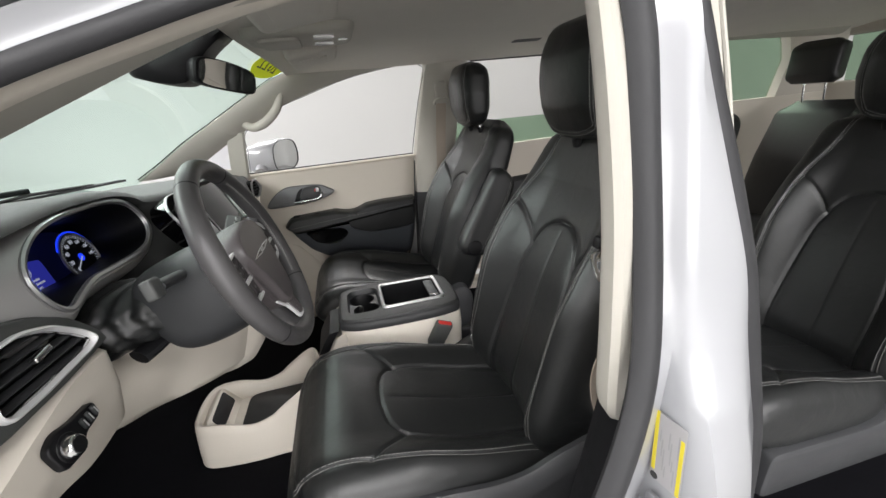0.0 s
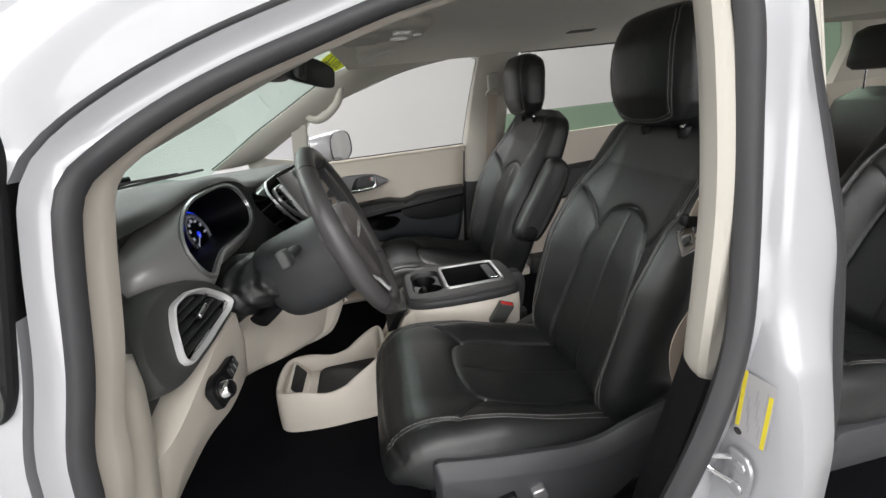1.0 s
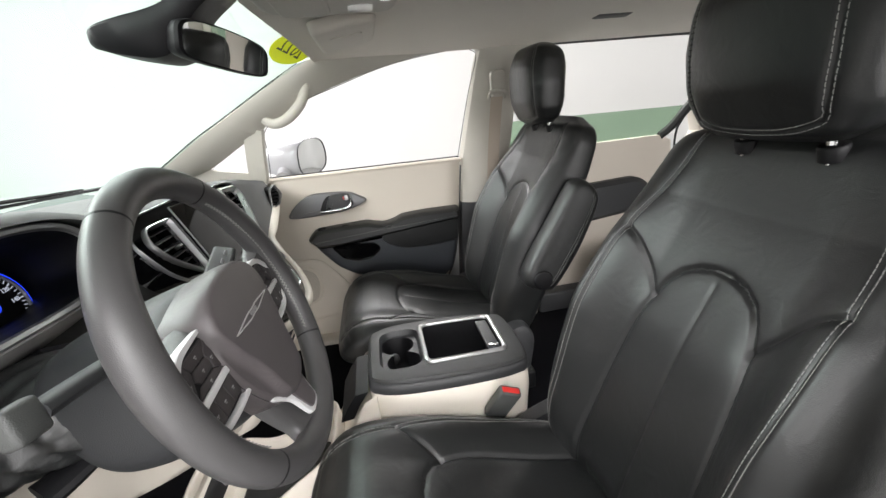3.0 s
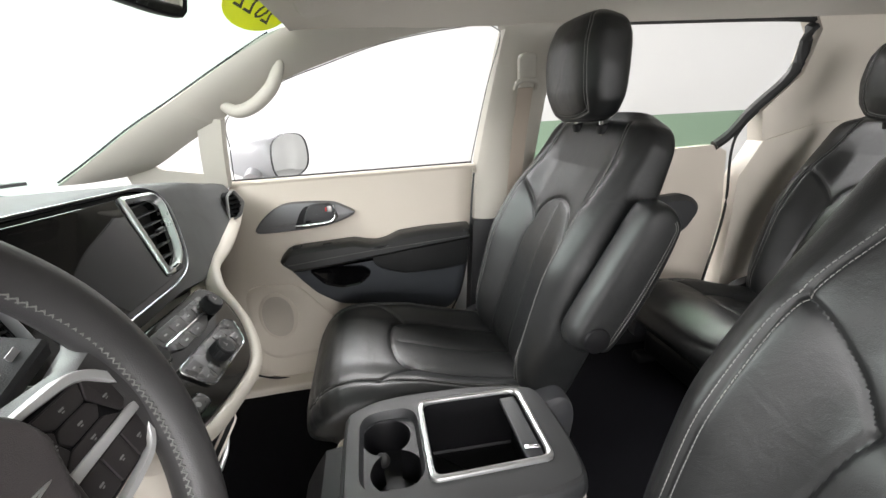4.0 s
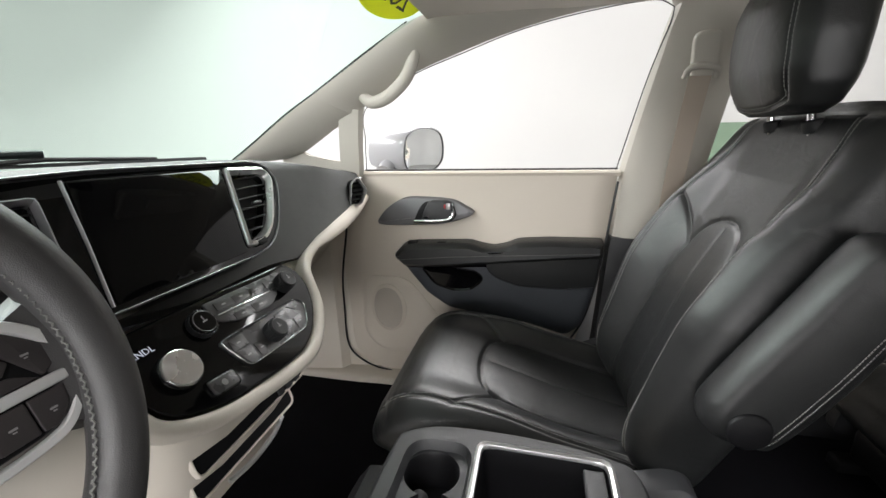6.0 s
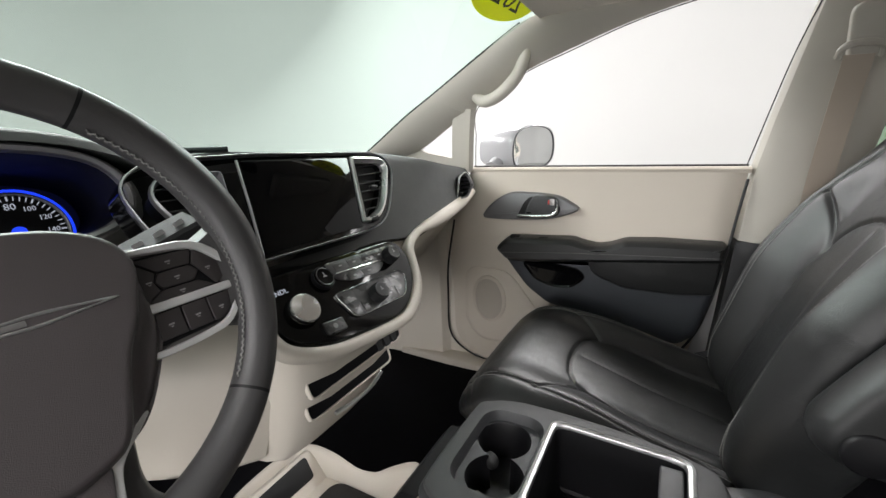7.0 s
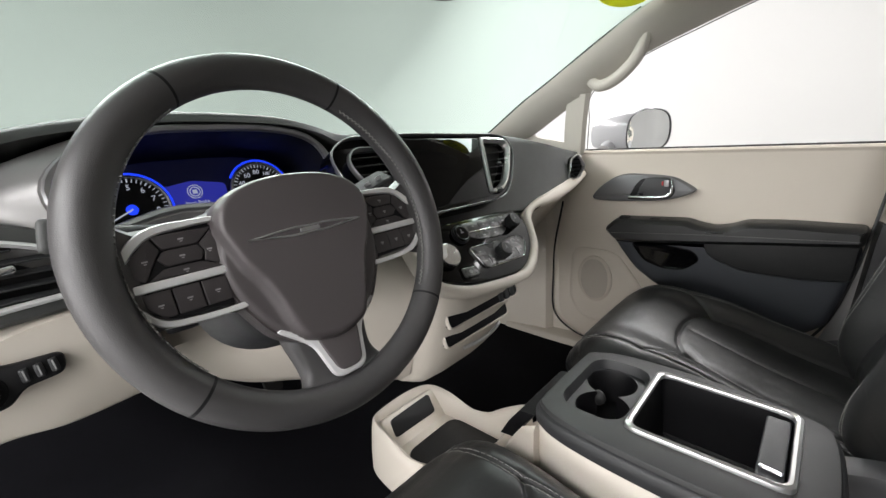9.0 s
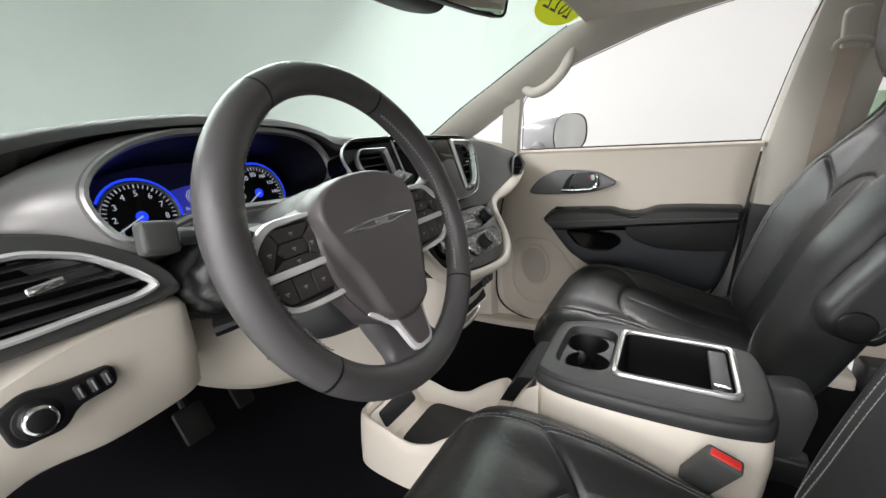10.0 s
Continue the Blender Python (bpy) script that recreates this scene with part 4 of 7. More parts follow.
for y in (-0.55, 0.05, 0.42):
    bm = bmesh.new()
    Pad([(2.79, 1.37), (2.80, 1.45), (2.81, 1.53), (2.815, 1.56)], [(0, 0.09), (0.1, 0.12), (0.9, 0.12), (1, 0.08)], [(0, 0.05), (0.2, 0.09), (0.8, 0.09), (1, 0.04)], [(0, 0), (1, 0)], []).build(bm, 48, 30)
    part("head_restraint", move(bm, pose(0, y, 0)), LEATHER, bench)
    for dy in (-0.05, 0.05):
        bm = bmesh.new()
        tube(bm, [(2.82, y + dy, 1.25), (2.81, y + dy, 1.38), (2.80, y + dy, 1.42)], 0.006, 8)
        part("head_post", bm, CHROME, bench)

# ---- dashboard ----
dash = thing("dashboard", "dark grey and beige dashboard across the front of the cabin", "dashboard", (0.0, 0, 0.95))
STATIONS = [  # y, rear lip x and z, foot of the face x and z
    (-0.85, -0.10, 1.285, -0.045, 1.02), (-0.76, -0.08, 1.312, 0.012, 1.03), (-0.66, -0.06, 1.335, 0.010, 1.08), (-0.58, -0.01, 1.350, -0.04, 1.14), (-0.45, 0.0, 1.362, -0.06, 1.14),
    (-0.30, 0.005, 1.356, -0.05, 1.14), (-0.23, 0.015, 1.340, -0.05, 1.14), (-0.185, 0.035, 1.328, 0.03, 1.14), (-0.12, 0.06, 1.318, 0.08, 1.14), (0.0, 0.075, 1.313, 0.14, 1.13), (0.16, 0.08, 1.311, 0.15, 1.13),
    (0.24, 0.082, 1.308, 0.155, 1.12), (0.35, 0.080, 1.297, 0.15, 1.11), (0.50, 0.072, 1.278, 0.125, 1.125), (0.66, 0.062, 1.252, 0.10, 1.14), (0.80, 0.05, 1.232, 0.08, 1.15)]
cols = []
for y, xe, ze, xf, zf in STATIONS:
    if y < -0.2:
        xe, ze = xe + 0.02, ze + 0.004
    prof = [(-0.80, 1.20), (-0.62, 1.262), (-0.40, ze - 0.018), (-0.20, ze - 0.002), (xe - 0.03, ze + 0.002), (xe - 0.004, ze - 0.004), (xe + 0.004, ze - 0.018), (xe * 0.6 + xf * 0.4, ze * 0.6 + zf * 0.4), (xe * 0.2 + xf * 0.8, ze * 0.2 + zf * 0.8), (xf, zf), (xf - 0.03, zf - 0.02), (-0.3, zf - 0.05), (-0.7, zf)]
    if -0.60 < y < -0.20:  # hollow behind the instruments
        prof[6:11] = [(xe + 0.002, ze - 0.014), (-0.15, ze - 0.022), (-0.18, ze - 0.05), (-0.19, zf + 0.03), (-0.20, zf - 0.02)]
    cols.append([Vector((x, y, z)) for x, z in prof])
bm = bmesh.new()
smoothed = [spline([c[k] for c in cols], 70) for k in range(len(cols[0]))]
loft(bm, [[c[i] for c in smoothed] for i in range(70)])
part("upper_pad", bm, SOFT_GREY, dash, "soft dark grey dashboard pad", smooth=50)
# defroster strip along the windscreen foot, wiper arms outside
bm = bmesh.new()
sweep(bm, spline([(-0.42, -0.6, 1.326), (-0.50, -0.2, 1.318), (-0.50, 0.2, 1.300), (-0.36, 0.62, 1.288)], 30), [(-0.02, 0), (0.02, 0), (0.018, 0.008), (-0.018, 0.008)])
part("defroster_strip", bm, DARK, dash)

# instrument binnacle
cm = basis((0.036, -0.419, 1.273), (0, 1, 0), (-0.25, 0, 0.97))
BEZEL = [(-0.180, 0.002), (-0.170, -0.040), (-0.145, -0.060), (-0.110, -0.052), (-0.060, -0.042), (0.0, -0.045), (0.10, -0.049), (0.165, -0.042), (0.203, -0.014), (0.200, 0.026), (0.168, 0.056), (0.10, 0.071), (0.0, 0.074), (-0.06, 0.072), (-0.115, 0.060), (-0.160, 0.035)]
bez = [Vector((p.x, p.y)) for p in spline([(x, y, 0) for x, y in BEZEL], 72, True)]
binnacle = thing("instrument_binnacle", "silver-grey instrument binnacle with blue lit dials", "instrument cluster", (0.0, -0.42, 1.20))


def normals(pts):
    return [(b - a).normalized() for a, b in zip(inset(pts, 1.0), pts)]


nrm = normals(bez)
bm = bmesh.new()
rings = []
for off, dep, left in ((0.0, 0.0, 0.0), (0.006, 0.001, 0.0), (0.016, -0.010, 0.012), (0.026, -0.03, 0.034), (0.034, -0.06, 0.052), (0.036, -0.10, 0.058), (0.02, -0.16, 0.05)):
    ring = []
    for p, n in zip(bez, nrm):
        lft = max(0.0, -n.x) ** 0.8
        ring.append(cm @ Vector((p.x + n.x * off - lft * left, p.y + n.y * off * (1 if n.y < 0 else 0.45), dep)))
    rings.append(ring)
loft(bm, rings, cap0=False, cap1=False)
part("shell", bm, POD, binnacle, "satin grey shell")
bm = bmesh.new()
rings = [[cm @ Vector((p.x + n.x * o, p.y + n.y * o, d)) for p, n in zip(bez, nrm)] for o, d in ((0.001, -0.004), (0.003, 0.004), (0.0, 0.007), (-0.005, 0.005), (-0.007, -0.002))]
loft(bm, rings, cap0=False, cap1=False)
part("bezel", bm, SILVER, binnacle, "bright silver bezel")
bm = bmesh.new()
rings = [[cm @ Vector((p.x + n.x * o, p.y + n.y * o, d)) for p, n in zip(bez, nrm)] for o, d in ((-0.006, 0.002), (-0.008, -0.03), (-0.012, -0.142))]
loft(bm, rings, cap0=False)
part("recess", bm, BLACK, binnacle, "black recess")
# display: blue field, dials, lettering
field = cm @ pose(0.036, 0.004, -0.1385)
bm = bmesh.new()
plate(bm, rounded([(-0.066, -0.048), (0.030, -0.048), (0.034, 0.010), (-0.02, 0.020), (-0.070, 0.012)], 0.008), field, 0.0006)
part("display_field", bm, BLUE, binnacle, "blue lit display", smooth=0)
bm = bmesh.new()
outl = [Vector((p.x * 0.93, p.y * 0.9)) for p in bez]
plate(bm, outl, cm @ pose(0, 0, -0.1405), 0.0006)
DEEP = glow("deep_blue_display", (0.004, 0.005, 0.035), 0.22)
part("display_back", bm, DEEP, binnacle, "dark blue display", smooth=0)
for cx, cy, first, names in ((-0.085, -0.018, 210, "12345678"), (0.114, -0.014, 215, "0 20 40 60 80 100 120 140".split())):
    dm = cm @ pose(cx, cy, -0.1015) @ Matrix.Diagonal((1.15, 1.15, 1, 1))
    bm = bmesh.new()
    ring_o, ring_i = [Vector((0.046 * math.cos(a), 0.046 * math.sin(a))) for a in np.linspace(0, 2 * math.pi, 48, endpoint=False)], [Vector((0.0425 * math.cos(a), 0.0425 * math.sin(a))) for a in np.linspace(0, 2 * math.pi, 48, endpoint=False)]
    ring_frame(bm, ring_o, ring_i, dm, 0.004, 0.001, 48)
    dial = part("dial", bm, SILVER, binnacle, "round lit dial")
    bm = bmesh.new()
    disc(bm, dm, 0.0425, 0.0008, 0.0002, 40)
    part("dial_face", bm, BLACK, dial, smooth=0)
    bm = bmesh.new()
    arc_o = [(0.0495 * math.cos(radians(a)), 0.0495 * math.sin(radians(a))) for a in range(150, -21, -10)]
    arc_i = [(0.0468 * math.cos(radians(a)), 0.0468 * math.sin(radians(a))) for a in range(-20, 151, 10)]
    plate(bm, [Vector(p) for p in (arc_o + arc_i)][::-1], dm, 0.0012)
    part("light_arc", bm, BLUE_2, dial, "glowing blue arc", smooth=0)
    bm = bmesh.new()
    disc(bm, dm @ pose(0, 0, 0.0009), 0.007, 0.001, 0.0003, 24)
    part("hub_light", bm, BLUE_2, dial, smooth=0)
    for k in range(32):
        a = radians(first - k * 7.8)
        bm = bmesh.new()
        w = 0.0010 if k % 4 else 0.0016
        box(bm, dm @ pose(0.039 * math.cos(a), 0.039 * math.sin(a), 0.0010, 0, 0, math.degrees(a)), 0.005, w, 0.0004)
        part("tick", bm, WHITE_GLOW, dial, smooth=0)
    for k, tx in enumerate(names):
        a = radians(first - k * 31.2)
        lettering("number", tx, dm @ pose(0.0295 * math.cos(a), 0.0295 * math.sin(a), 0.0012), 0.0105 if len(tx) < 3 else 0.008, WHITE_GLOW, dial)
    bm = bmesh.new()
    a = radians(first - 4)
    box(bm, dm @ pose(0.016 * math.cos(a), 0.016 * math.sin(a), 0.003, 0, 0, math.degrees(a)), 0.034, 0.0018, 0.001)
    part("needle", bm, WHITE_GLOW, dial, "pale needle", smooth=0)
fm = cm @ pose(0.016, 0.004, -0.135) @ Matrix.Diagonal((1.15, 1.15, 1, 1))
bm = bmesh.new()
for r0, r1 in ((0.0105, 0.0095), (0.0075, 0.0062)):
    ring_frame(bm, [Vector((r0 * math.cos(a), r0 * math.sin(a))) for a in np.linspace(0, 6.283, 32, endpoint=False)], [Vector((r1 * math.cos(a), r1 * math.sin(a))) for a in np.linspace(0, 6.283, 32, endpoint=False)], fm, 0.0006, 0.0002, 32)
box(bm, fm, 0.006, 0.006, 0.001)
part("start_button_icon", bm, WHITE_GLOW, binnacle, smooth=0)
for k, tx in enumerate(("Press Brake", "and Push Button", "to Start")):
    lettering("display_text", tx, cm @ pose(0.016, -0.015 - 0.0080 * k, -0.135), 0.0080, WHITE_GLOW, binnacle, "white display text")
bm = bmesh.new()
box(bm, cm @ pose(-0.050, 0.014, -0.1016), 0.004, 0.0055, 0.0006)
part("warning_light", bm, RED_GLOW, binnacle, "red warning light", smooth=0)

# driver's side vent in the dash face
vm = basis((0.02, -0.63, 1.19), (0.06, 1, 0), (-0.2, 0, 0.97))


def vent(name, outline, m, slats, slat_dir, label, depth=0.05, frame_w=0.010, metal=SILVER, group="air vents", n=64):
    """An air vent: a bright frame, a dark duct and slats across it with a thumb slide."""
    o = [Vector((p[0], p[1])) for p in outline]
    i = inset(o, frame_w)
    root = thing(name, label, "air vent", tuple(m.translation), group)
    bm = bmesh.new()
    ring_frame(bm, o, i, m, 0.008, 0.003, n, dip=0.006)
    part("vent_frame", bm, metal, root, "satin silver frame")
    bm = bmesh.new()
    loft(bm, [[m @ Vector((p.x, p.y, z)) for p in ring] for ring, z in ((i, 0.0), (i, -depth))], cap0=False)
    part("duct", bm, BLACK, root)
    lo, hi = min(p.y for p in i), max(p.y for p in i)
    for k in range(slats):
        y = lo + (hi - lo) * (k + 0.5) / slats
        xs = []
        for a, b in zip(i, i[1:] + i[:1]):
            if (a.y - y) * (b.y - y) < 0:
                xs.append(a.x + (b.x - a.x) * (y - a.y) / (b.y - a.y))
        if len(xs) < 2:
            continue
        xa, xb = min(xs), max(xs)
        if xb - xa < 0.012:
            continue
        bm = bmesh.new()
        box(bm, m @ pose((xa + xb) / 2, y, -0.008, 24, 0, 0), xb - xa - 0.001, 0.0022, 0.014, 0.0008)
        part("slat", bm, DARK, root)
    return root


LV = [(0.078, -0.037), (0.055, -0.010), (0.012, 0.022), (-0.035, 0.037), (-0.085, 0.036), (-0.108, 0.012), (-0.132, -0.036), (-0.118, -0.052), (-0.06, -0.052), (0.0, -0.048), (0.05, -0.046)]
lv = rounded(LV[::-1], 0.012, 3)
lv = lv if sum(a.x * b.y - a.y * b.x for a, b in zip(lv, lv[1:] + lv[:1])) > 0 else lv[::-1]
v1 = vent("air_vent", lv, vm, 5, 0, "dark driver-side air vent in a silver frame", 0.05, 0.0075, TRIM)
VS = rounded([(0.104, -0.054), (0.094, -0.024), (0.052, 0.022), (0.0, 0.047), (-0.05, 0.060), (-0.11, 0.058), (-0.158, 0.040), (-0.186, -0.004), (-0.182, -0.052), (-0.135, -0.068), (0.0, -0.064)], 0.02, 3)
VS = VS if sum(a.x * b.y - a.y * b.x for a, b in zip(VS, VS[1:] + VS[:1])) > 0 else VS[::-1]
bm = bmesh.new()
loft(bm, [[vm @ Vector((p.x, p.y, z)) for p in inset(VS, k)] for k, z in ((-0.004, -0.11), (-0.002, -0.03), (0.0, -0.010), (0.004, -0.002), (0.010, 0.0))], cap0=False, cap1=False)
deck_with_holes(bm, inset(VS, 0.010), [inset(lv, 0.004)], vm, 0.0)
part("vent_surround", bm, SOFT_GREY, v1, "dark grey panel round the vent", smooth=40)
bm = bmesh.new()
box(bm, vm @ pose(-0.030, -0.004, 0.006, 0, 0, 8), 0.034, 0.009, 0.012, 0.003)
part("thumb_slide", bm, CHROME, v1, "chrome thumb slide")

# beige lower panel on the driver's side, with the light switch
bm = bmesh.new()
rows = []
for y, xt, zt, xb, zb in ((-0.86, -0.045, 1.035, -0.10, 0.80), (-0.80, -0.005, 1.055, -0.06, 0.90), (-0.72, 0.018, 1.095, -0.01, 0.975), (-0.64, 0.026, 1.118, 0.010, 0.978), (-0.56, 0.030, 1.122, 0.016, 0.985), (-0.535, 0.026, 1.118, 0.016, 0.992), (-0.522, 0.010, 1.110, 0.004, 0.995), (-0.516, -0.05, 1.105, -0.05, 0.995)):
    rows.append([Vector((xt - 0.05, y, zt + 0.012)), Vector((xt - 0.012, y, zt + 0.008)), Vector((xt, y, zt)), Vector((xt * 0.5 + xb * 0.5 + 0.006, y, zt * 0.5 + zb * 0.5)), Vector((xb, y, zb)), Vector((xb - 0.015, y, zb - 0.010)), Vector((xb - 0.20, y, zb + 0.02))])
fine = [spline([r[k] for r in rows], 50) for k in range(7)]
sheet(bm, [[c[i] for c in fine] for i in range(50)], 0.012)
part("lower_panel", bm, BEIGE_2, dash, "beige lower dash panel", smooth=50)
# end piece of the dash against the door, dark, and the beige kick panel
bm = bmesh.new()
loft(bm, [[Vector(p) + Vector((0, d, 0)) for p in ((-0.02, -0.80, 1.165), (0.0, -0.80, 1.19), (-0.02, -0.80, 1.25), (-0.08, -0.80, 1.30), (-0.35, -0.80, 1.29), (-0.35, -0.80, 1.10), (-0.08, -0.80, 1.10))] for d in (0.0, -0.04)])
part("end_cap", bm, SOFT_GREY, dash)
bm = bmesh.new()
rows = [[Vector((x - 0.004, -0.90, z)), Vector((x + 0.014, -0.872, z)), Vector((x + 0.010, -0.838, z)), Vector((x - 0.012, -0.800, z)), Vector((x - 0.12, -0.79, z))] for x, z in ((-0.17, 0.50), (-0.13, 0.62), (-0.078, 0.80), (-0.035, 0.98), (-0.008, 1.10), (0.004, 1.17), (0.004, 1.205), (-0.016, 1.222), (-0.06, 1.226))]
sheet(bm, rows, 0.01)
part("kick_panel", bm, BEIGE_2, dash, "beige kick panel beside the door opening", smooth=60)
hm = basis((0.034, -0.672, 1.076), (0.06, 1, 0.12), (-0.2, 0, 0.97)) @ Matrix.Diagonal((0.78, 0.78, 0.8, 1))
switch = thing("light_switch", "black and chrome headlamp switch in the beige panel", "switch", (0.03, -0.67, 1.05))
bm = bmesh.new()
plate(bm, rounded([(-0.075, -0.042), (-0.020, -0.050), (0.0, -0.030), (0.052, -0.030), (0.058, 0.002), (-0.005, 0.010), (-0.04, 0.022), (-0.075, 0.01)], 0.014), hm @ pose(0, 0, -0.012), 0.014, 0.004)
part("backplate", bm, BLACK, switch)
bm = bmesh.new()
disc(bm, hm @ pose(-0.040, -0.018, 0.0), 0.027, 0.004, 0.002)
part("collar", bm, BLACK, switch)
bm = bmesh.new()
disc(bm, hm @ pose(-0.040, -0.018, 0.004), 0.021, 0.016, 0.004, 40, 0.019)
knob = part("knob", bm, CHROME, switch, "chrome-ringed knob")
bm = bmesh.new()
disc(bm, hm @ pose(-0.040, -0.018, 0.0202), 0.015, 0.001, 0.0004, 32)
part("knob_face", bm, BLACK, knob)
for k in range(3):
    bm = bmesh.new()
    box(bm, hm @ pose(0.008 + 0.017 * k, -0.012, 0.004), 0.011, 0.022, 0.008, 0.003)
    wheel_ob = part("thumb_wheel", bm, DARK, switch)
    bm = bmesh.new()
    box(bm, hm @ pose(0.008 + 0.017 * k, -0.012, 0.0085), 0.002, 0.016, 0.001)
    part("wheel_mark", bm, ICON, wheel_ob, smooth=0)

# knee panel under the column
bm = bmesh.new()
rows = []
for y, xt, zt, xb, zb in ((-0.52, -0.05, 1.00, -0.10, 0.965), (-0.45, -0.03, 1.01, -0.09, 0.90), (-0.38, 0.02, 1.03, -0.06, 0.86), (-0.30, 0.08, 1.05, -0.02, 0.84), (-0.24, 0.13, 1.055, 0.05, 0.83), (-0.19, 0.165, 1.06, 0.10, 0.825), (-0.15, 0.185, 1.06, 0.125, 0.82)):
    rows.append([Vector((xt - 0.06, y, zt + 0.05)), Vector((xt, y, zt)), Vector((xt * 0.6 + xb * 0.4 + 0.014, y, zt * 0.55 + zb * 0.45)), Vector((xb + 0.006, y, zb + 0.02)), Vector((xb - 0.02, y, zb)), Vector((xb - 0.2, y, zb + 0.03))])
fine = [spline([r[k] for r in rows], 40) for k in range(6)]
sheet(bm, [[c[i] for c in fine] for i in range(40)], 0.01)
part("knee_panel", bm, BEIGE_2, dash, "beige knee panel", smooth=60)

# ---- centre screen and vents ----
sm_ = basis((0.14, -0.02, 1.235), (0, 1, 0), (-0.5, 0, 0.87))
screen = thing("infotainment_screen", "switched-off dark touch screen in a silver-edged surround", "screen", (0.14, 0.0, 1.16))
SUR = rounded([(-0.225, -0.012), (-0.150, -0.072), (0.120, -0.078), (0.176, -0.072), (0.216, -0.046), (0.262, 0.002), (0.290, 0.040), (0.286, 0.070), (0.250, 0.086), (-0.04, 0.099), (-0.19, 0.098), (-0.240, 0.070)], [0.03, 0.02, 0.01, 0.03, 0.02, 0.02, 0.02, 0.02, 0.02, 0.02, 0.02, 0.03], 5)
bm = bmesh.new()
RV = rounded([(0.1165, -0.060), (0.150, -0.063), (0.188, -0.050), (0.222, -0.020), (0.248, 0.012), (0.276, 0.046), (0.266, 0.070), (0.1715, 0.0775)], [0.004, 0.012, 0.02, 0.02, 0.02, 0.016, 0.014, 0.004], 4)
LVC = rounded([(-0.160, -0.030), (-0.128, -0.052), (-0.104, 0.072), (-0.19, 0.074), (-0.212, 0.050), (-0.20, 0.010)], [0.02, 0.008, 0.008, 0.03, 0.02, 0.02], 4)
LVC = LVC if sum(a.x * b.y - a.y * b.x for a, b in zip(LVC, LVC[1:] + LVC[:1])) > 0 else LVC[::-1]
loft(bm, [[sm_ @ Vector((p.x, p.y, z)) for p in inset(SUR, k)] for k, z in ((0.0, -0.045), (0.0, -0.006), (0.004, -0.002))], cap0=False, cap1=False)
deck_with_holes(bm, inset(SUR, 0.004), [inset(RV, 0.008), inset(LVC, 0.004)], sm_, -0.002)
part("surround", bm, GLOSS, screen, "gloss black surround")
bm = bmesh.new()
ring_frame(bm, SUR, inset(SUR, 0.0026), sm_ @ pose(0, 0, -0.010), 0.0095, 0.0015, 110)
part("surround_edge", bm, SILVER, screen, "thin silver edge")
bm = bmesh.new()
plate(bm, rounded([(-0.100, -0.064), (0.1145, -0.066), (0.1665, 0.076), (-0.066, 0.087)], [0.004, 0.004, 0.004, 0.004]), sm_ @ pose(0, 0, -0.004), 0.004, 0.001)
part("glass", bm, SCREEN, screen, "black screen glass")
bm = bmesh.new()
tube(bm, [sm_ @ Vector((x, y, 0.0)) for x, y in ((-0.106, -0.064), (-0.088, 0.010), (-0.072, 0.087))], 0.002, 8, up=tuple(sm_.col[2][:3]))
part("trim_bar", bm, SILVER, screen, "silver bar")
v2 = vent("air_vent", RV, sm_ @ pose(0, 0, -0.004), 7, 0, "dark centre air vent beside the screen", 0.03, 0.0125, BRIGHT)
bm = bmesh.new()
box(bm, sm_ @ pose(0.196, 0.006, 0.001), 0.022, 0.007, 0.008, 0.003)
part("thumb_slide", bm, DARK, v2)
v3 = vent("air_vent", LVC, sm_ @ pose(0.0, 0, -0.004), 7, 0, "dark centre air vent beside the steering wheel", 0.03, 0.006, SILVER)
bm = bmesh.new()
box(bm, sm_ @ pose(-0.15, 0.02, 0.001), 0.022, 0.007, 0.008, 0.003)
part("thumb_slide", bm, DARK, v3)
bm = bmesh.new()
plate(bm, rrect(0.022, 0.011, 0.003), sm_ @ pose(0.150, -0.058, 0.001), 0.0045, 0.001)
part("vent_lock", bm, BLACK, v2, "black vent lock key")

# ---- centre stack ----
stm = basis((0.22, 0.0, 1.09), (0, 1, 0), (-0.66, 0, 0.75))
stack = thing("centre_stack", "gloss black control panel with knobs in a beige surround", "control panel", (0.2, 0, 0.95))
ST = rounded([(-0.164, 0.0), (-0.150, -0.034), (-0.100, -0.058), (-0.040, -0.070), (0.050, -0.079), (0.098, -0.067), (0.146, -0.034), (0.174, 0.006), (0.176, 0.040), (0.160, 0.060), (0.0, 0.070), (-0.155, 0.074)], [0.03, 0.03, 0.05, 0.05, 0.03, 0.03, 0.03, 0.03, 0.02, 0.01, 0.01, 0.01], 5)
bm = bmesh.new()
plate(bm, ST, stm @ pose(0, 0, -0.04), 0.042, 0.004)
part("panel", bm, GLOSS, stack, "gloss black panel")
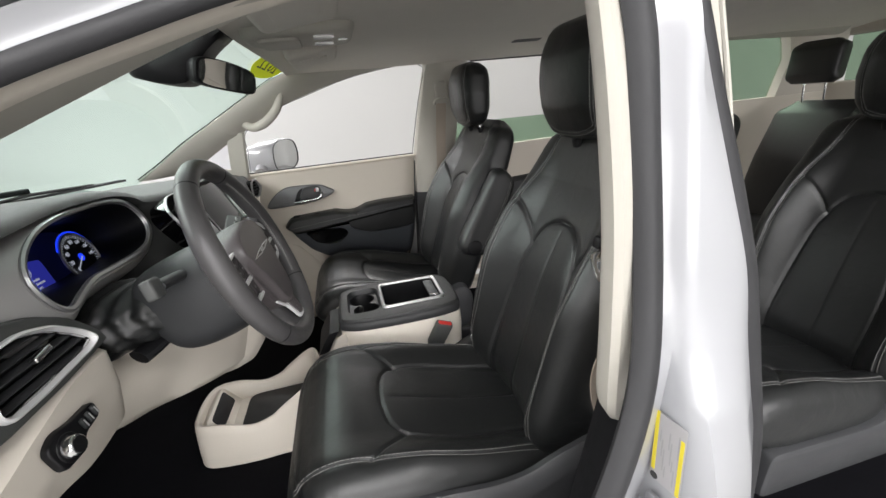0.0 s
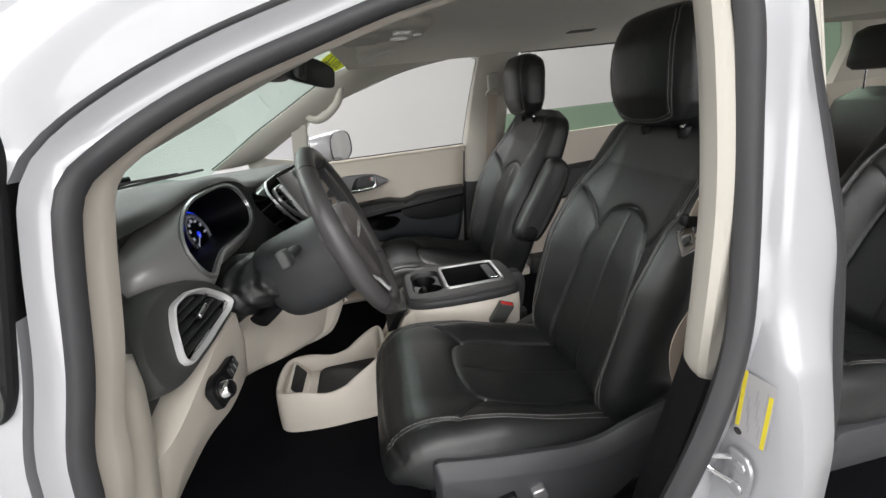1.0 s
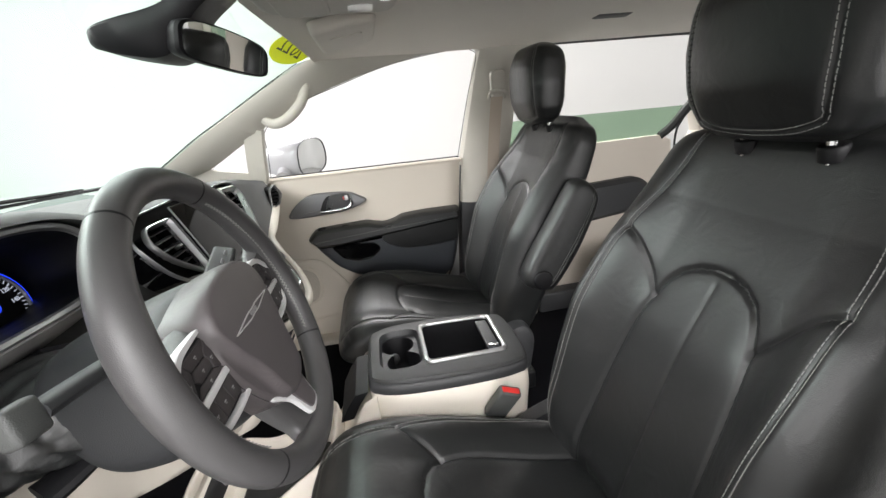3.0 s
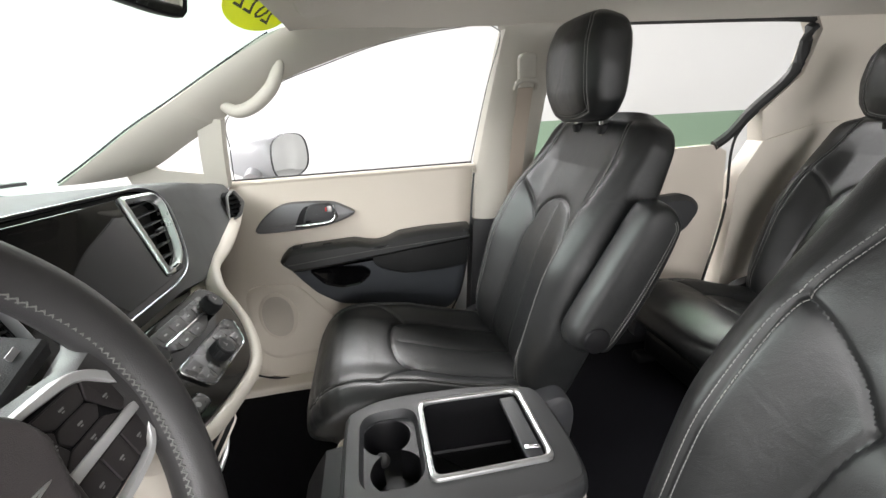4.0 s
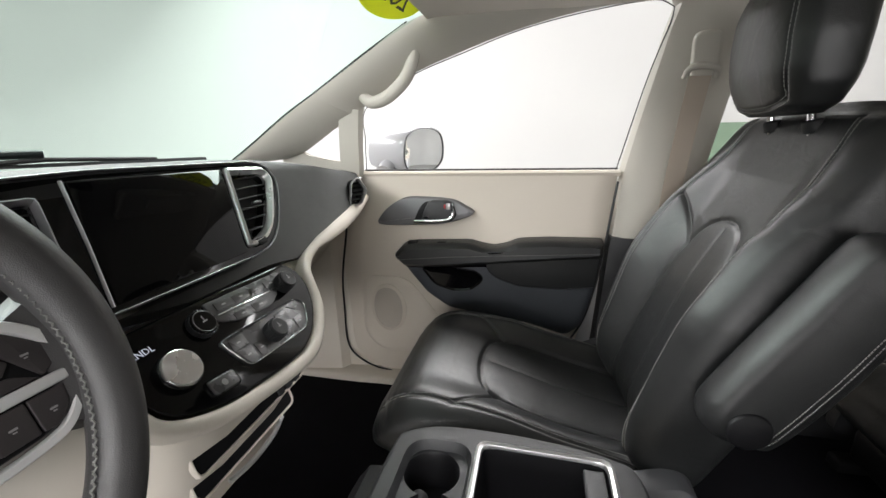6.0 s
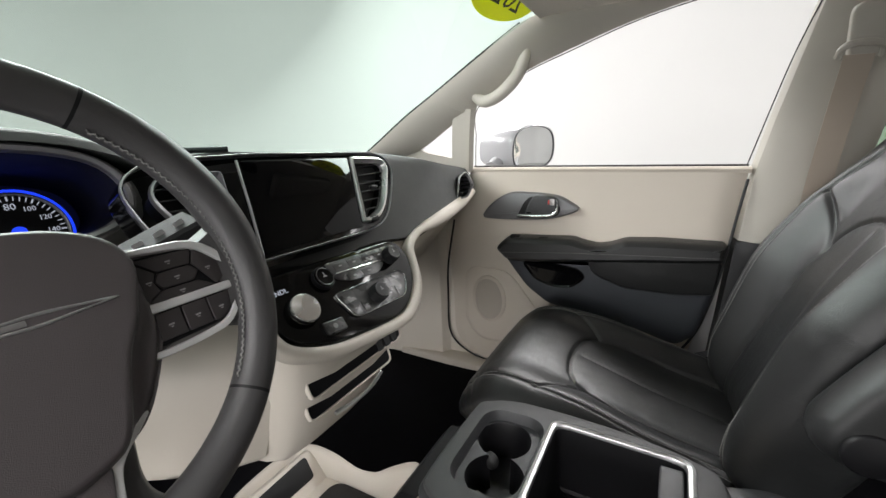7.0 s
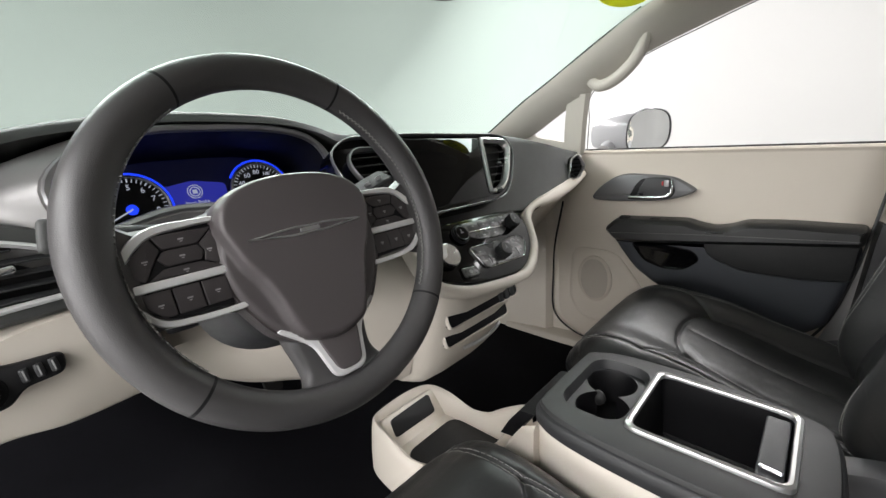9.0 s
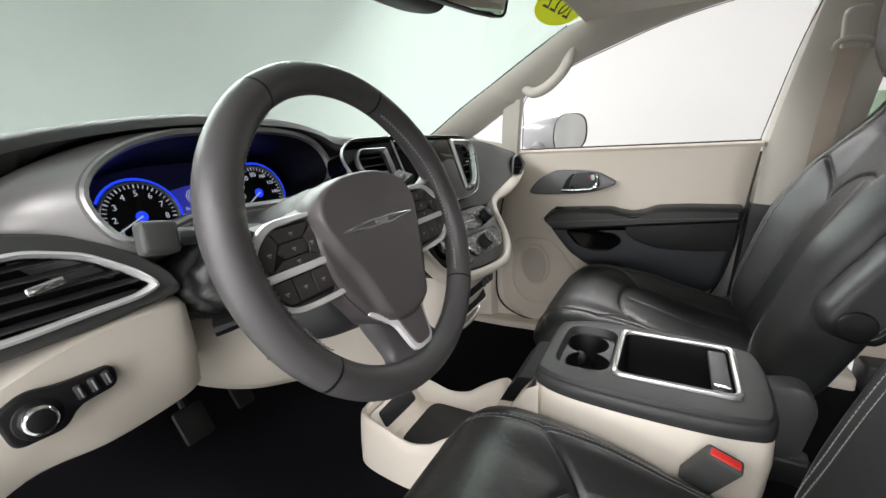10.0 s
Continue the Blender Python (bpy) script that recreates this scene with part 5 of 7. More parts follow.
# beige rim round the lower edge of the panel, running up to the passenger side
RIM = [(-0.172, 0.075), (-0.174, 0.0), (-0.160, -0.040), (-0.105, -0.068), (-0.04, -0.080), (0.052, -0.088), (0.104, -0.075), (0.154, -0.040), (0.184, 0.004)]
rim3 = [stm @ Vector((x, y, 0.0)) for x, y in RIM] + [Vector(p) for p in ((0.200, 0.203, 1.110), (0.180, 0.246, 1.121), (0.155, 0.32, 1.124), (0.130, 0.44, 1.124), (0.110, 0.56, 1.130), (0.100, 0.66, 1.142), (0.09, 0.76, 1.158))]
bm = bmesh.new()
sweep(bm, spline(rim3, 110), [(-0.010, -0.03), (0.008, -0.026), (0.012, 0.002), (0.007, 0.008), (-0.007, 0.008), (-0.012, 0.002)], up=(0.75, 0, 0.66), scale=[0.8 + 0.95 * math.sin(math.pi * min(1.0, max(0.0, (k - 66) / 43))) for k in range(110)])
part("beige_rim", bm, BEIGE_2, stack, "beige rim", smooth=60)
# lower beige housing with two shelves
LOWER = []
for z, xf, hw, yc in ((1.045, 0.245, 0.150, -0.01), (1.00, 0.235, 0.150, -0.012), (0.955, 0.222, 0.143, -0.015), (0.905, 0.205, 0.135, -0.02), (0.86, 0.185, 0.125, -0.025), (0.82, 0.155, 0.115, -0.03), (0.795, 0.11, 0.105, -0.03)):
    LOWER.append([Vector((-0.05, yc - hw * 1.05, z)), Vector((xf - 0.10, yc - hw * 1.02, z)), Vector((xf - 0.03, yc - hw * 0.96, z)), Vector((xf - 0.006, yc - hw * 0.82, z)), Vector((xf, yc - hw * 0.4, z)), Vector((xf, yc + hw * 0.4, z)), Vector((xf - 0.006, yc + hw * 0.82, z)), Vector((xf - 0.03, yc + hw * 0.96, z)), Vector((xf - 0.10, yc + hw * 1.02, z)), Vector((-0.05, yc + hw * 1.05, z))])
bm = bmesh.new()
fine = [spline([r[k] for r in LOWER], 26) for k in range(10)]
loft(bm, [[c[i] for c in fine] for i in range(26)])
part("lower_housing", bm, BEIGE_2, stack, "beige lower housing", smooth=60)
# flat black plates carry the shade inside the shelf openings
for z, x, w, h, yc in ((0.968, 0.224, 0.228, 0.032, -0.012), (0.920, 0.209, 0.206, 0.030, -0.018)):
    bm = bmesh.new()
    m = basis((x - 0.024, yc, z), (0, 1, 0.0), (-0.3, 0, 0.95))
    o = rrect(w, h, 0.010)
    plate(bm, o, m, 0.030, 0.002)
    part("shelf", bm, BLACK, stack, "black plate for a shaded shelf opening")
    bm = bmesh.new()
    ring_frame(bm, rrect(w + 0.007, h + 0.007, 0.012), o, m @ pose(0, 0, 0.024), 0.007, 0.002, 64)
    part("shelf_rim", bm, BEIGE_2, stack)
bm = bmesh.new()
tube(bm, spline([(0.205, -0.06, 0.885), (0.212, -0.02, 0.885), (0.212, 0.03, 0.888), (0.203, 0.07, 0.892)], 16), 0.004, 8)
part("drawer_pull", bm, BRIGHT, stack, "silver drawer pull")
for k in range(3):
    bm = bmesh.new()
    box(bm, basis((0.2305, 0.040 + 0.021 * k, 0.970), (0, 1, 0), (-0.3, 0, 0.95)), 0.014, 0.020, 0.006, 0.002)
    part("socket", bm, DARK, stack)
# knobs and keys
def knob_at(x, y, r, h, mat, name="knob", label="", rim=None):
    bm = bmesh.new()
    disc(bm, stm @ pose(x, y, 0.001), r * 1.04, h * 0.75, 0.002, 40, r)
    k = part(name, bm, GLOSS if rim is None else rim, stack, label)
    bm = bmesh.new()
    disc(bm, stm @ pose(x, y, 0.001 + h * 0.75), r * 0.94, h * 0.28, 0.0015, 40)
    part("knob_cap", bm, mat, k, smooth=20)
    if mat is not BRUSHED:
        bm = bmesh.new()
        ring_frame(bm, [Vector((r * 0.86 * math.cos(a), r * 0.86 * math.sin(a))) for a in np.linspace(0, 6.2832, 32, endpoint=False)], [Vector((r * 0.76 * math.cos(a), r * 0.76 * math.sin(a))) for a in np.linspace(0, 6.2832, 32, endpoint=False)], stm @ pose(x, y, h * 1.02), 0.0012, 0.0004, 32)
        part("knob_edge", bm, PANEL_GREY, k, "satin edge ring")
        bm = bmesh.new()
        plate(bm, rrect(r * 0.42, r * 0.10, 0.0004), stm @ pose(x, y, 0.001 + h * 1.03), 0.0003)
        plate(bm, rrect(r * 0.10, r * 0.42, 0.0004), stm @ pose(x, y + r * 0.2, 0.001 + h * 1.03), 0.0003)
        part("knob_mark", bm, ICON, k, smooth=0)
        bm = bmesh.new()
        for a in range(0, 360, 15):
            box(bm, stm @ pose(x + r * 1.01 * math.cos(radians(a)), y + r * 1.01 * math.sin(radians(a)), h * 0.55, 0, 0, a), 0.0016, 0.0022, h * 0.7, 0.0004)
        part("knob_ribs", bm, DARK, k)
    return k


knob_at(-0.113, 0.004, 0.0245, 0.017, BRUSHED, "gear_dial", "brushed alloy rotary gear dial", GLOSS)
knob_at(-0.046, 0.038, 0.0185, 0.012, GLOSS, "volume_knob", "black volume knob", DARK)
knob_at(0.120, 0.028, 0.0155, 0.022, DARK, "tuning_knob", "black ribbed knob with a satin edge", DARK)
knob_at(0.032, -0.026, 0.0155, 0.022, DARK, "fan_knob", "black ribbed knob with a satin edge", DARK)
HV = rounded([(-0.034, -0.043), (0.096, -0.051), (0.127, -0.018), (0.114, -0.004), (-0.046, 0.005)], [0.012, 0.014, 0.008, 0.006, 0.006], 4)
bm = bmesh.new()
plate(bm, HV, stm @ pose(0, 0, 0.001), 0.0035, 0.001)
part("climate_panel", bm, PANEL_GREY, stack, "grey climate control panel")
bm = bmesh.new()
ring_frame(bm, inset(HV, -0.0022), inset(HV, 0.0004), stm @ pose(0, 0, 0.001), 0.0050, 0.0016, 80)
part("climate_frame", bm, CHROME, stack, "thin chrome frame")
for c0, c1, c2, c3 in (((-0.036, 0.001), (-0.010, -0.0005), (-0.012, -0.018), (-0.040, -0.016)), ((-0.040, -0.0185), (-0.012, -0.0205), (-0.014, -0.041), (-0.031, -0.040)), ((-0.008, -0.0225), (0.010, -0.0235), (0.008, -0.0435), (-0.010, -0.0415)), ((0.056, -0.005), (0.084, -0.0065), (0.080, -0.023), (0.054, -0.022)),
                       ((0.087, -0.0065), (0.110, -0.0085), (0.117, -0.018), (0.110, -0.026), (0.084, -0.0235))[:4], ((0.054, -0.0255), (0.080, -0.0265), (0.076, -0.0455), (0.050, -0.0445)), ((0.083, -0.027), (0.106, -0.0285), (0.096, -0.0455), (0.080, -0.0465))):
    o = rounded([c0, c1, c2, c3], 0.0015, 3)
    o = o if sum(a.x * b.y - a.y * b.x for a, b in zip(o, o[1:] + o[:1])) > 0 else o[::-1]
    bm = bmesh.new()
    plate(bm, o, stm @ pose(0, 0, 0.004), 0.0014, 0.0005)
    key = part("key", bm, PANEL_GREY, stack)
    c = sum(o, Vector((0, 0))) / len(o)
    bm = bmesh.new()
    plate(bm, rrect(0.006, 0.0022, 0.0006), stm @ pose(c.x, c.y, 0.0054, 0, 0, -4), 0.0003)
    part("key_mark", bm, ICON, key, smooth=0)
bm = bmesh.new()
AU = rounded([(-0.022, 0.029), (0.002, 0.0165), (0.072, 0.0085), (0.098, 0.020), (0.136, 0.051), (-0.026, 0.061)], [0.006, 0.006, 0.01, 0.01, 0.004, 0.006], 4)
plate(bm, AU, stm @ pose(0, 0, 0.001), 0.0035, 0.001)
part("audio_panel", bm, PANEL_GREY, stack, "grey audio key panel")
for k in range(6):
    bm = bmesh.new()
    x, y, w = (0.002 + 0.033 * k, 0.0475 - 0.0026 * k, 0.029) if k < 4 else (0.018 + 0.036 * (k - 4), 0.0220 - 0.0024 * (k - 4), 0.032)
    plate(bm, rrect(w, 0.013, 0.002), stm @ pose(x, y, 0.004, 0, 0, -4), 0.0014, 0.0005)
    key = part("key", bm, PANEL_GREY, stack)
    bm = bmesh.new()
    plate(bm, rrect(0.007, 0.0024, 0.0006), stm @ pose(x, y, 0.0054, 0, 0, -4), 0.0003)
    part("key_mark", bm, ICON, key, smooth=0)
bm = bmesh.new()
box(bm, stm @ pose(0.040, 0.0325, 0.0045, 0, 0, -4.5), 0.116, 0.0028, 0.004, 0.001)
part("chrome_bar", bm, CHROME, stack, "chrome bar")
bm = bmesh.new()
plate(bm, rrect(0.040, 0.020, 0.005), stm @ pose(-0.080, -0.038, 0.001, 0, 0, -8), 0.006, 0.002)
brk = part("parking_brake_key", bm, PANEL_GREY, stack, "dark parking brake key")
bm = bmesh.new()
ring_frame(bm, rrect(0.0435, 0.0235, 0.006), rrect(0.0405, 0.0205, 0.005), stm @ pose(-0.080, -0.038, 0.001, 0, 0, -8), 0.0045, 0.001, 48)
part("key_frame", bm, GLOSS, brk)
bm = bmesh.new()
disc(bm, stm @ pose(-0.080, -0.038, 0.007), 0.0042, 0.0003, 0.0001, 20)
part("key_mark", bm, ICON, brk, smooth=0)
lettering("gear_letters", "PRNDL", stm @ pose(-0.128, 0.044, 0.0022, 0, 0, -2), 0.011, WHITE_GLOW, stack, "lit gear letters")
# small vent by the passenger's door
SV = rounded([(-0.030, -0.040), (0.012, -0.034), (0.036, 0.004), (0.012, 0.046), (-0.014, 0.030)], 0.008, 3)
v4 = vent("air_vent", SV, basis((0.106, 0.652, 1.186), (0.60, 0.80, 0.02), (-0.15, 0, 1)), 6, 0, "dark passenger-side air vent near the door", 0.04, 0.005, POD)
# glovebox face under the passenger rim
bm = bmesh.new()
rows = []
for y, xt, zt, xb, zb in ((0.12, 0.19, 1.03, 0.0, 0.82), (0.22, 0.160, 1.105, -0.05, 0.84), (0.34, 0.130, 1.10, -0.09, 0.86), (0.50, 0.100, 1.105, -0.12, 0.88), (0.66, 0.080, 1.125, -0.14, 0.90), (0.79, 0.065, 1.145, -0.15, 0.90)):
    rows.append([Vector((xt - 0.02, y, zt + 0.01)), Vector((xt, y, zt - 0.005)), Vector((xt * 0.5 + xb * 0.5, y, zt * 0.5 + zb * 0.5)), Vector((xb, y, zb)), Vector((xb - 0.2, y, zb + 0.02))])
fine = [spline([r[k] for r in rows], 30) for k in range(5)]
sheet(bm, [[c[i] for c in fine] for i in range(30)], 0.01)
part("glovebox", bm, BEIGE_2, dash, "beige glovebox face", smooth=60)

# ---- steering wheel and column ----
wm = basis((0.295, -0.421, 1.217), (0, 1, 0), (-0.34, 0, 0.94)) @ Matrix.Diagonal((1.056, 1.056, 1, 1))
wheel = thing("steering_wheel", "dark leather steering wheel with silver-trimmed spokes", "steering wheel", (0.30, -0.43, 1.0))


def rim_pts(a0, a1, n, R=0.1730):
    return [wm @ Vector((R * math.sin(radians(a)), R * math.cos(radians(a)), 0)) for a in np.linspace(a0, a1, n)]


def rim_piece(a0, a1, name, r=0.0176, mat=WHEEL, n=40):
    bm = bmesh.new()
    path = rim_pts(a0, a1, n)
    nrm = wm.to_3x3() @ Vector((0, 0, 1))
    prof = [(r * 1.0 * math.cos(t) * (1.0 + 0.05 * math.cos(2 * t)), r * 1.08 * math.sin(t)) for t in np.linspace(0, 2 * math.pi, 20, endpoint=False)]
    sweep(bm, path, prof, up=tuple(nrm), scale=[1.0 + 0.10 * math.exp(-((abs(a) - 72) / 24) ** 2) for a in np.linspace(a0, a1, n)])
    return part(name, bm, mat, wheel, "leather rim section")


for a0, a1 in ((-29.6, 29.6), (30.4, 130.6), (131.4, 228.6), (-130.6, -30.4)):
    rim_piece(a0, a1, "rim")
for a in (-30, 30, 131, -131):
    rim_piece(a - 0.45, a + 0.45, "rim_seam", 0.0177, BLACK, 4)
bm = bmesh.new()
for a0, a1 in ((34, 128), (-128, -34)):
    k = 0
    for a in np.arange(a0, a1, 2.0):
        for da, o in ((0.0, 0.0022), (0.8, -0.0022)):
            p = [wm @ Vector(((0.1730 - 0.0176) * math.sin(radians(a + da + d)), (0.1730 - 0.0176) * math.cos(radians(a + da + d)), 0.006 + o * s)) for d, s in ((0, 1), (0.8, 0), (1.5, -1))]
            tube(bm, p, 0.0007, 5)
tagged(part("rim_stitching", bm, STITCH, wheel, "pale cross stitching"), kind="stuff")
# airbag cover
AB = spline([(-0.074, 0.040, 0), (-0.045, 0.056, 0), (0.0, 0.061, 0), (0.045, 0.056, 0), (0.074, 0.040, 0), (0.084, 0.010, 0), (0.085, -0.028, 0), (0.071, -0.065, 0), (0.046, -0.097, 0), (0.0, -0.113, 0), (-0.046, -0.097, 0), (-0.071, -0.065, 0), (-0.085, -0.028, 0), (-0.084, 0.010, 0)], 108, True)
AB = [Vector((p.x, p.y)) for p in AB][::-1]
bm = bmesh.new()
rings = []


def cover_height(x, y):
    """The cover's dome, with its shoulders dropping off beside a central tongue."""
    xl = float(np.interp(y, [-0.115, -0.10, -0.085, -0.06, -0.038, -0.02, 0.02, 0.05], [0.024, 0.034, 0.040, 0.047, 0.055, 0.066, 0.080, 0.10]))
    k = min(1.0, max(0.0, (abs(x) - xl) / 0.007))
    return 0.0165 - 0.35 * (x * x + y * y * 0.8) - 0.0125 * k * k * (3 - 2 * k)


for k, z in ((0.98, -0.058), (1.02, -0.030), (1.03, -0.012), (1.02, -0.003)):
    rings.append([wm @ Vector((p.x * k, p.y * k, z)) for p in AB])
for k in (0.995, 0.97, 0.945, 0.92, 0.895, 0.87, 0.845, 0.82, 0.79, 0.76, 0.73, 0.70, 0.66, 0.61, 0.55, 0.47, 0.36, 0.24, 0.12):
    rings.append([wm @ Vector((p.x * k, p.y * k, cover_height(p.x * k, p.y * k) - (0.005 if k > 0.98 else 0.002 if k > 0.95 else 0))) for p in AB])
loft(bm, rings, cap0=False)
part("airbag_cover", bm, AIRBAG, wheel, "dark brown-grey airbag cover", smooth=60)
bm = bmesh.new()
plate(bm, rrect(0.020, 0.010, 0.004), wm @ pose(0.018, -0.070, 0.0110), 0.0012, 0.0004)
part("embossed_mark", bm, AIRBAG, wheel)
# plain winged bar emblem
LENS = [Vector((p.x, p.y)) for p in spline([(-0.0625, 0.0010, 0), (-0.040, 0.0036, 0), (-0.018, 0.0056, 0), (0.0, 0.0050, 0), (0.018, 0.0056, 0), (0.040, 0.0036, 0), (0.0625, 0.0010, 0), (0.040, -0.0018, 0), (0.018, -0.0044, 0), (0.0, -0.0038, 0), (-0.018, -0.0044, 0), (-0.040, -0.0018, 0)], 72, True)][::-1]
LENS_IN = [Vector((p.x * 0.86, 0.0006 + (p.y - 0.0006) * 0.50)) for p in LENS]
bm = bmesh.new()
plate(bm, LENS, wm @ pose(0, 0, 0.0125), 0.0025, 0.0008, 2)
part("emblem_base", bm, DARK, wheel, "dark recess under the emblem")
bm = bmesh.new()
ring_frame(bm, LENS, LENS_IN, wm @ pose(0, 0, 0.0145), 0.0022, 0.0008, 72)
part("emblem", bm, BRIGHT, wheel, "chrome winged bar emblem")
bm = bmesh.new()
box(bm, wm @ pose(0, 0.0006, 0.0160), 0.022, 0.0042, 0.0022, 0.0008)
part("emblem_bar", bm, SILVER, wheel, "silver bar")
# spokes
for s in (-1, 1):
    bm = bmesh.new()
    rings = []
    for x, ya, yb, z0, z1 in ((0.06, 0.042, -0.060, -0.036, -0.010), (0.10, 0.034, -0.050, -0.036, -0.010), (0.14, 0.032, -0.050, -0.030, -0.007), (0.158, 0.042, -0.058, -0.022, 0.004), (0.172, 0.066, -0.076, -0.012, 0.010)):
        rings.append([wm @ Vector((s * x, y, z)) for y, z in ((ya, z0), (ya + 0.002, (z0 + z1) / 2), (ya - 0.004, z1), (yb + 0.004, z1), (yb - 0.002, (z0 + z1) / 2), (yb, z0))])
    loft(bm, rings)
    sp = part("side_spoke", bm, WHEEL, wheel, smooth=50)
    pad = rounded([(s * 0.078, 0.026), (s * 0.132, 0.026), (s * 0.153, 0.006), (s * 0.152, -0.026), (s * 0.136, -0.046), (s * 0.082, -0.048)], [0.004, 0.012, 0.02, 0.02, 0.012, 0.004], 5)
    if sum(a.x * b.y - a.y * b.x for a, b in zip(pad, pad[1:] + pad[:1])) < 0:
        pad = pad[::-1]
    bm = bmesh.new()
    plate(bm, pad, wm @ pose(0, 0, -0.012), 0.008, 0.002)
    part("key_base", bm, BLACK, wheel)
    bm = bmesh.new()
    edge = spline([wm @ Vector((s * x, y, -0.0035)) for x, y in ((0.070, 0.031), (0.100, 0.0305), (0.128, 0.028), (0.146, 0.017), (0.1555, 0.002), (0.157, -0.016), (0.151, -0.035), (0.138, -0.048), (0.115, -0.052), (0.085, -0.053), (0.070, -0.052))], 70)
    sweep(bm, edge, [(-0.0032, -0.006), (0.0032, -0.006), (0.0034, 0.001), (0.0024, 0.0026), (-0.0024, 0.0026), (-0.0034, 0.001)], up=tuple(wm.col[2][:3]), scale=[0.55 + 0.55 * math.sin(math.pi * min(1.0, k / 44)) + (0.35 if k > 44 else 0.35 * k / 44) for k in range(70)])
    part("spoke_trim", bm, TRIM, wheel, "satin silver trim")
    bm = bmesh.new()
    box(bm, wm @ pose(s * 0.113, -0.0165, -0.0025), 0.080, 0.0075, 0.005, 0.0015)
    part("spoke_bar", bm, TRIM, wheel, "satin silver bar")
    for keys in (((0.083, 0.0245), (0.130, 0.0245), (0.1245, 0.0115), (0.0975, 0.0115)), ((0.094, 0.004), (0.098, 0.0103), (0.124, 0.0103), (0.130, 0.004), (0.124, -0.0030), (0.098, -0.0030)),
                 ((0.082, -0.0125), (0.140, -0.0125), (0.127, -0.0044), (0.097, -0.0044)), ((0.132, 0.024), (0.1495, 0.007), (0.1495, -0.007), (0.1415, -0.0120), (0.1315, 0.0035), (0.1262, 0.0115)),
                 ((0.0815, 0.0235), (0.0815, -0.0115), (0.0957, -0.0043), (0.0928, 0.004), (0.0962, 0.0110)), ((0.083, -0.0215), (0.104, -0.0215), (0.104, -0.0435), (0.083, -0.0435)), ((0.1053, -0.0215), (0.126, -0.0215), (0.126, -0.0435), (0.1053, -0.0435)), ((0.1273, -0.0215), (0.148, -0.0215), (0.146, -0.034), (0.136, -0.0435), (0.1273, -0.0435))):
        o = rounded([(s * x, y) for x, y in keys], 0.0016, 3)
        o = o if sum(a.x * b.y - a.y * b.x for a, b in zip(o, o[1:] + o[:1])) > 0 else o[::-1]
        bm = bmesh.new()
        plate(bm, o, wm @ pose(0, 0, -0.0055), 0.0036, 0.0009)
        k = part("wheel_key", bm, KEY, wheel)
        c = sum(o, Vector((0, 0))) / len(o)
        bm = bmesh.new()
        plate(bm, rrect(0.0045, 0.0014, 0.0005), wm @ pose(c.x, c.y, -0.0019), 0.0002)
        plate(bm, rrect(0.0022, 0.0009, 0.0003), wm @ pose(c.x, c.y - 0.0020, -0.0019), 0.0002)
        part("key_mark", bm, ICON, k, smooth=0)
bm = bmesh.new()
rings = []
for y, hw, z0, z1 in ((-0.080, 0.046, -0.040, -0.012), (-0.105, 0.045, -0.036, -0.010), (-0.130, 0.041, -0.030, -0.008), (-0.146, 0.043, -0.022, -0.004), (-0.158, 0.054, -0.014, 0.004), (-0.170, 0.072, -0.008, 0.010)):
    rings.append([wm @ Vector((x, y - 0.10 * max(0.0, abs(x) - 0.04), z)) for x, z in ((-hw, z0), (-hw - 0.002, (z0 + z1) / 2), (-hw + 0.002, z1 - 0.003), (-hw + 0.008, z1), (hw - 0.008, z1), (hw - 0.002, z1 - 0.003), (hw + 0.002, (z0 + z1) / 2), (hw, z0))])
fine = [spline([r[k] for r in rings], 24) for k in range(8)]
loft(bm, [[c[i] for c in fine] for i in range(24)])
part("lower_spoke", bm, WHEEL, wheel, smooth=60)
TONGUE = rounded([(-0.058, -0.088), (-0.0285, -0.113), (-0.0185, -0.154), (0.0185, -0.154), (0.0285, -0.113), (0.058, -0.088), (0.030, -0.080), (-0.030, -0.080)], [0.004, 0.010, 0.012, 0.012, 0.010, 0.004, 0.004, 0.004], 5)
slope = wm @ pose(0, -0.088, -0.0065, -9, 0, 0) @ pose(0, 0.088, 0)
bm = bmesh.new()
plate(bm, TONGUE, slope, 0.006, 0.0018)
part("lower_spoke_trim", bm, TRIM, wheel, "satin silver trim")
bm = bmesh.new()
plate(bm, rounded([(-0.0135, -0.1485), (0.0135, -0.1485), (0.0235, -0.112), (0.025, -0.080), (-0.025, -0.080), (-0.0235, -0.112)], [0.009, 0.009, 0.01, 0.004, 0.004, 0.01], 5), slope @ pose(0, 0, 0.004), 0.0045, 0.002)
part("lower_spoke_insert", bm, AIRBAG, wheel, "dark brown-grey insert")

column = thing("steering_column", "dark plastic steering column with its stalks", "steering column", (0.15, -0.43, 1.0))
ax = wm.to_3x3() @ Vector((0, 0, -1))
bm = bmesh.new()
rings = []
for d, w, h, dz in ((0.030, 0.062, 0.062, -0.004), (0.040, 0.078, 0.078, -0.006), (0.060, 0.084, 0.085, -0.008), (0.11, 0.085, 0.088, -0.010), (0.16, 0.082, 0.086, -0.008), (0.195, 0.076, 0.080, -0.004), (0.215, 0.064, 0.066, 0.002), (0.225, 0.04, 0.045, 0.006)):
    c = Vector((0.312, -0.430, 1.208 + dz)) + ax * d
    rings.append([c + Vector((0, w * signed(math.cos(t), 0.75), 0)) + (wm.to_3x3() @ Vector((0, h * float(signed(math.sin(t), 0.75)), 0))) for t in np.linspace(0, 2 * math.pi, 40, endpoint=False)])
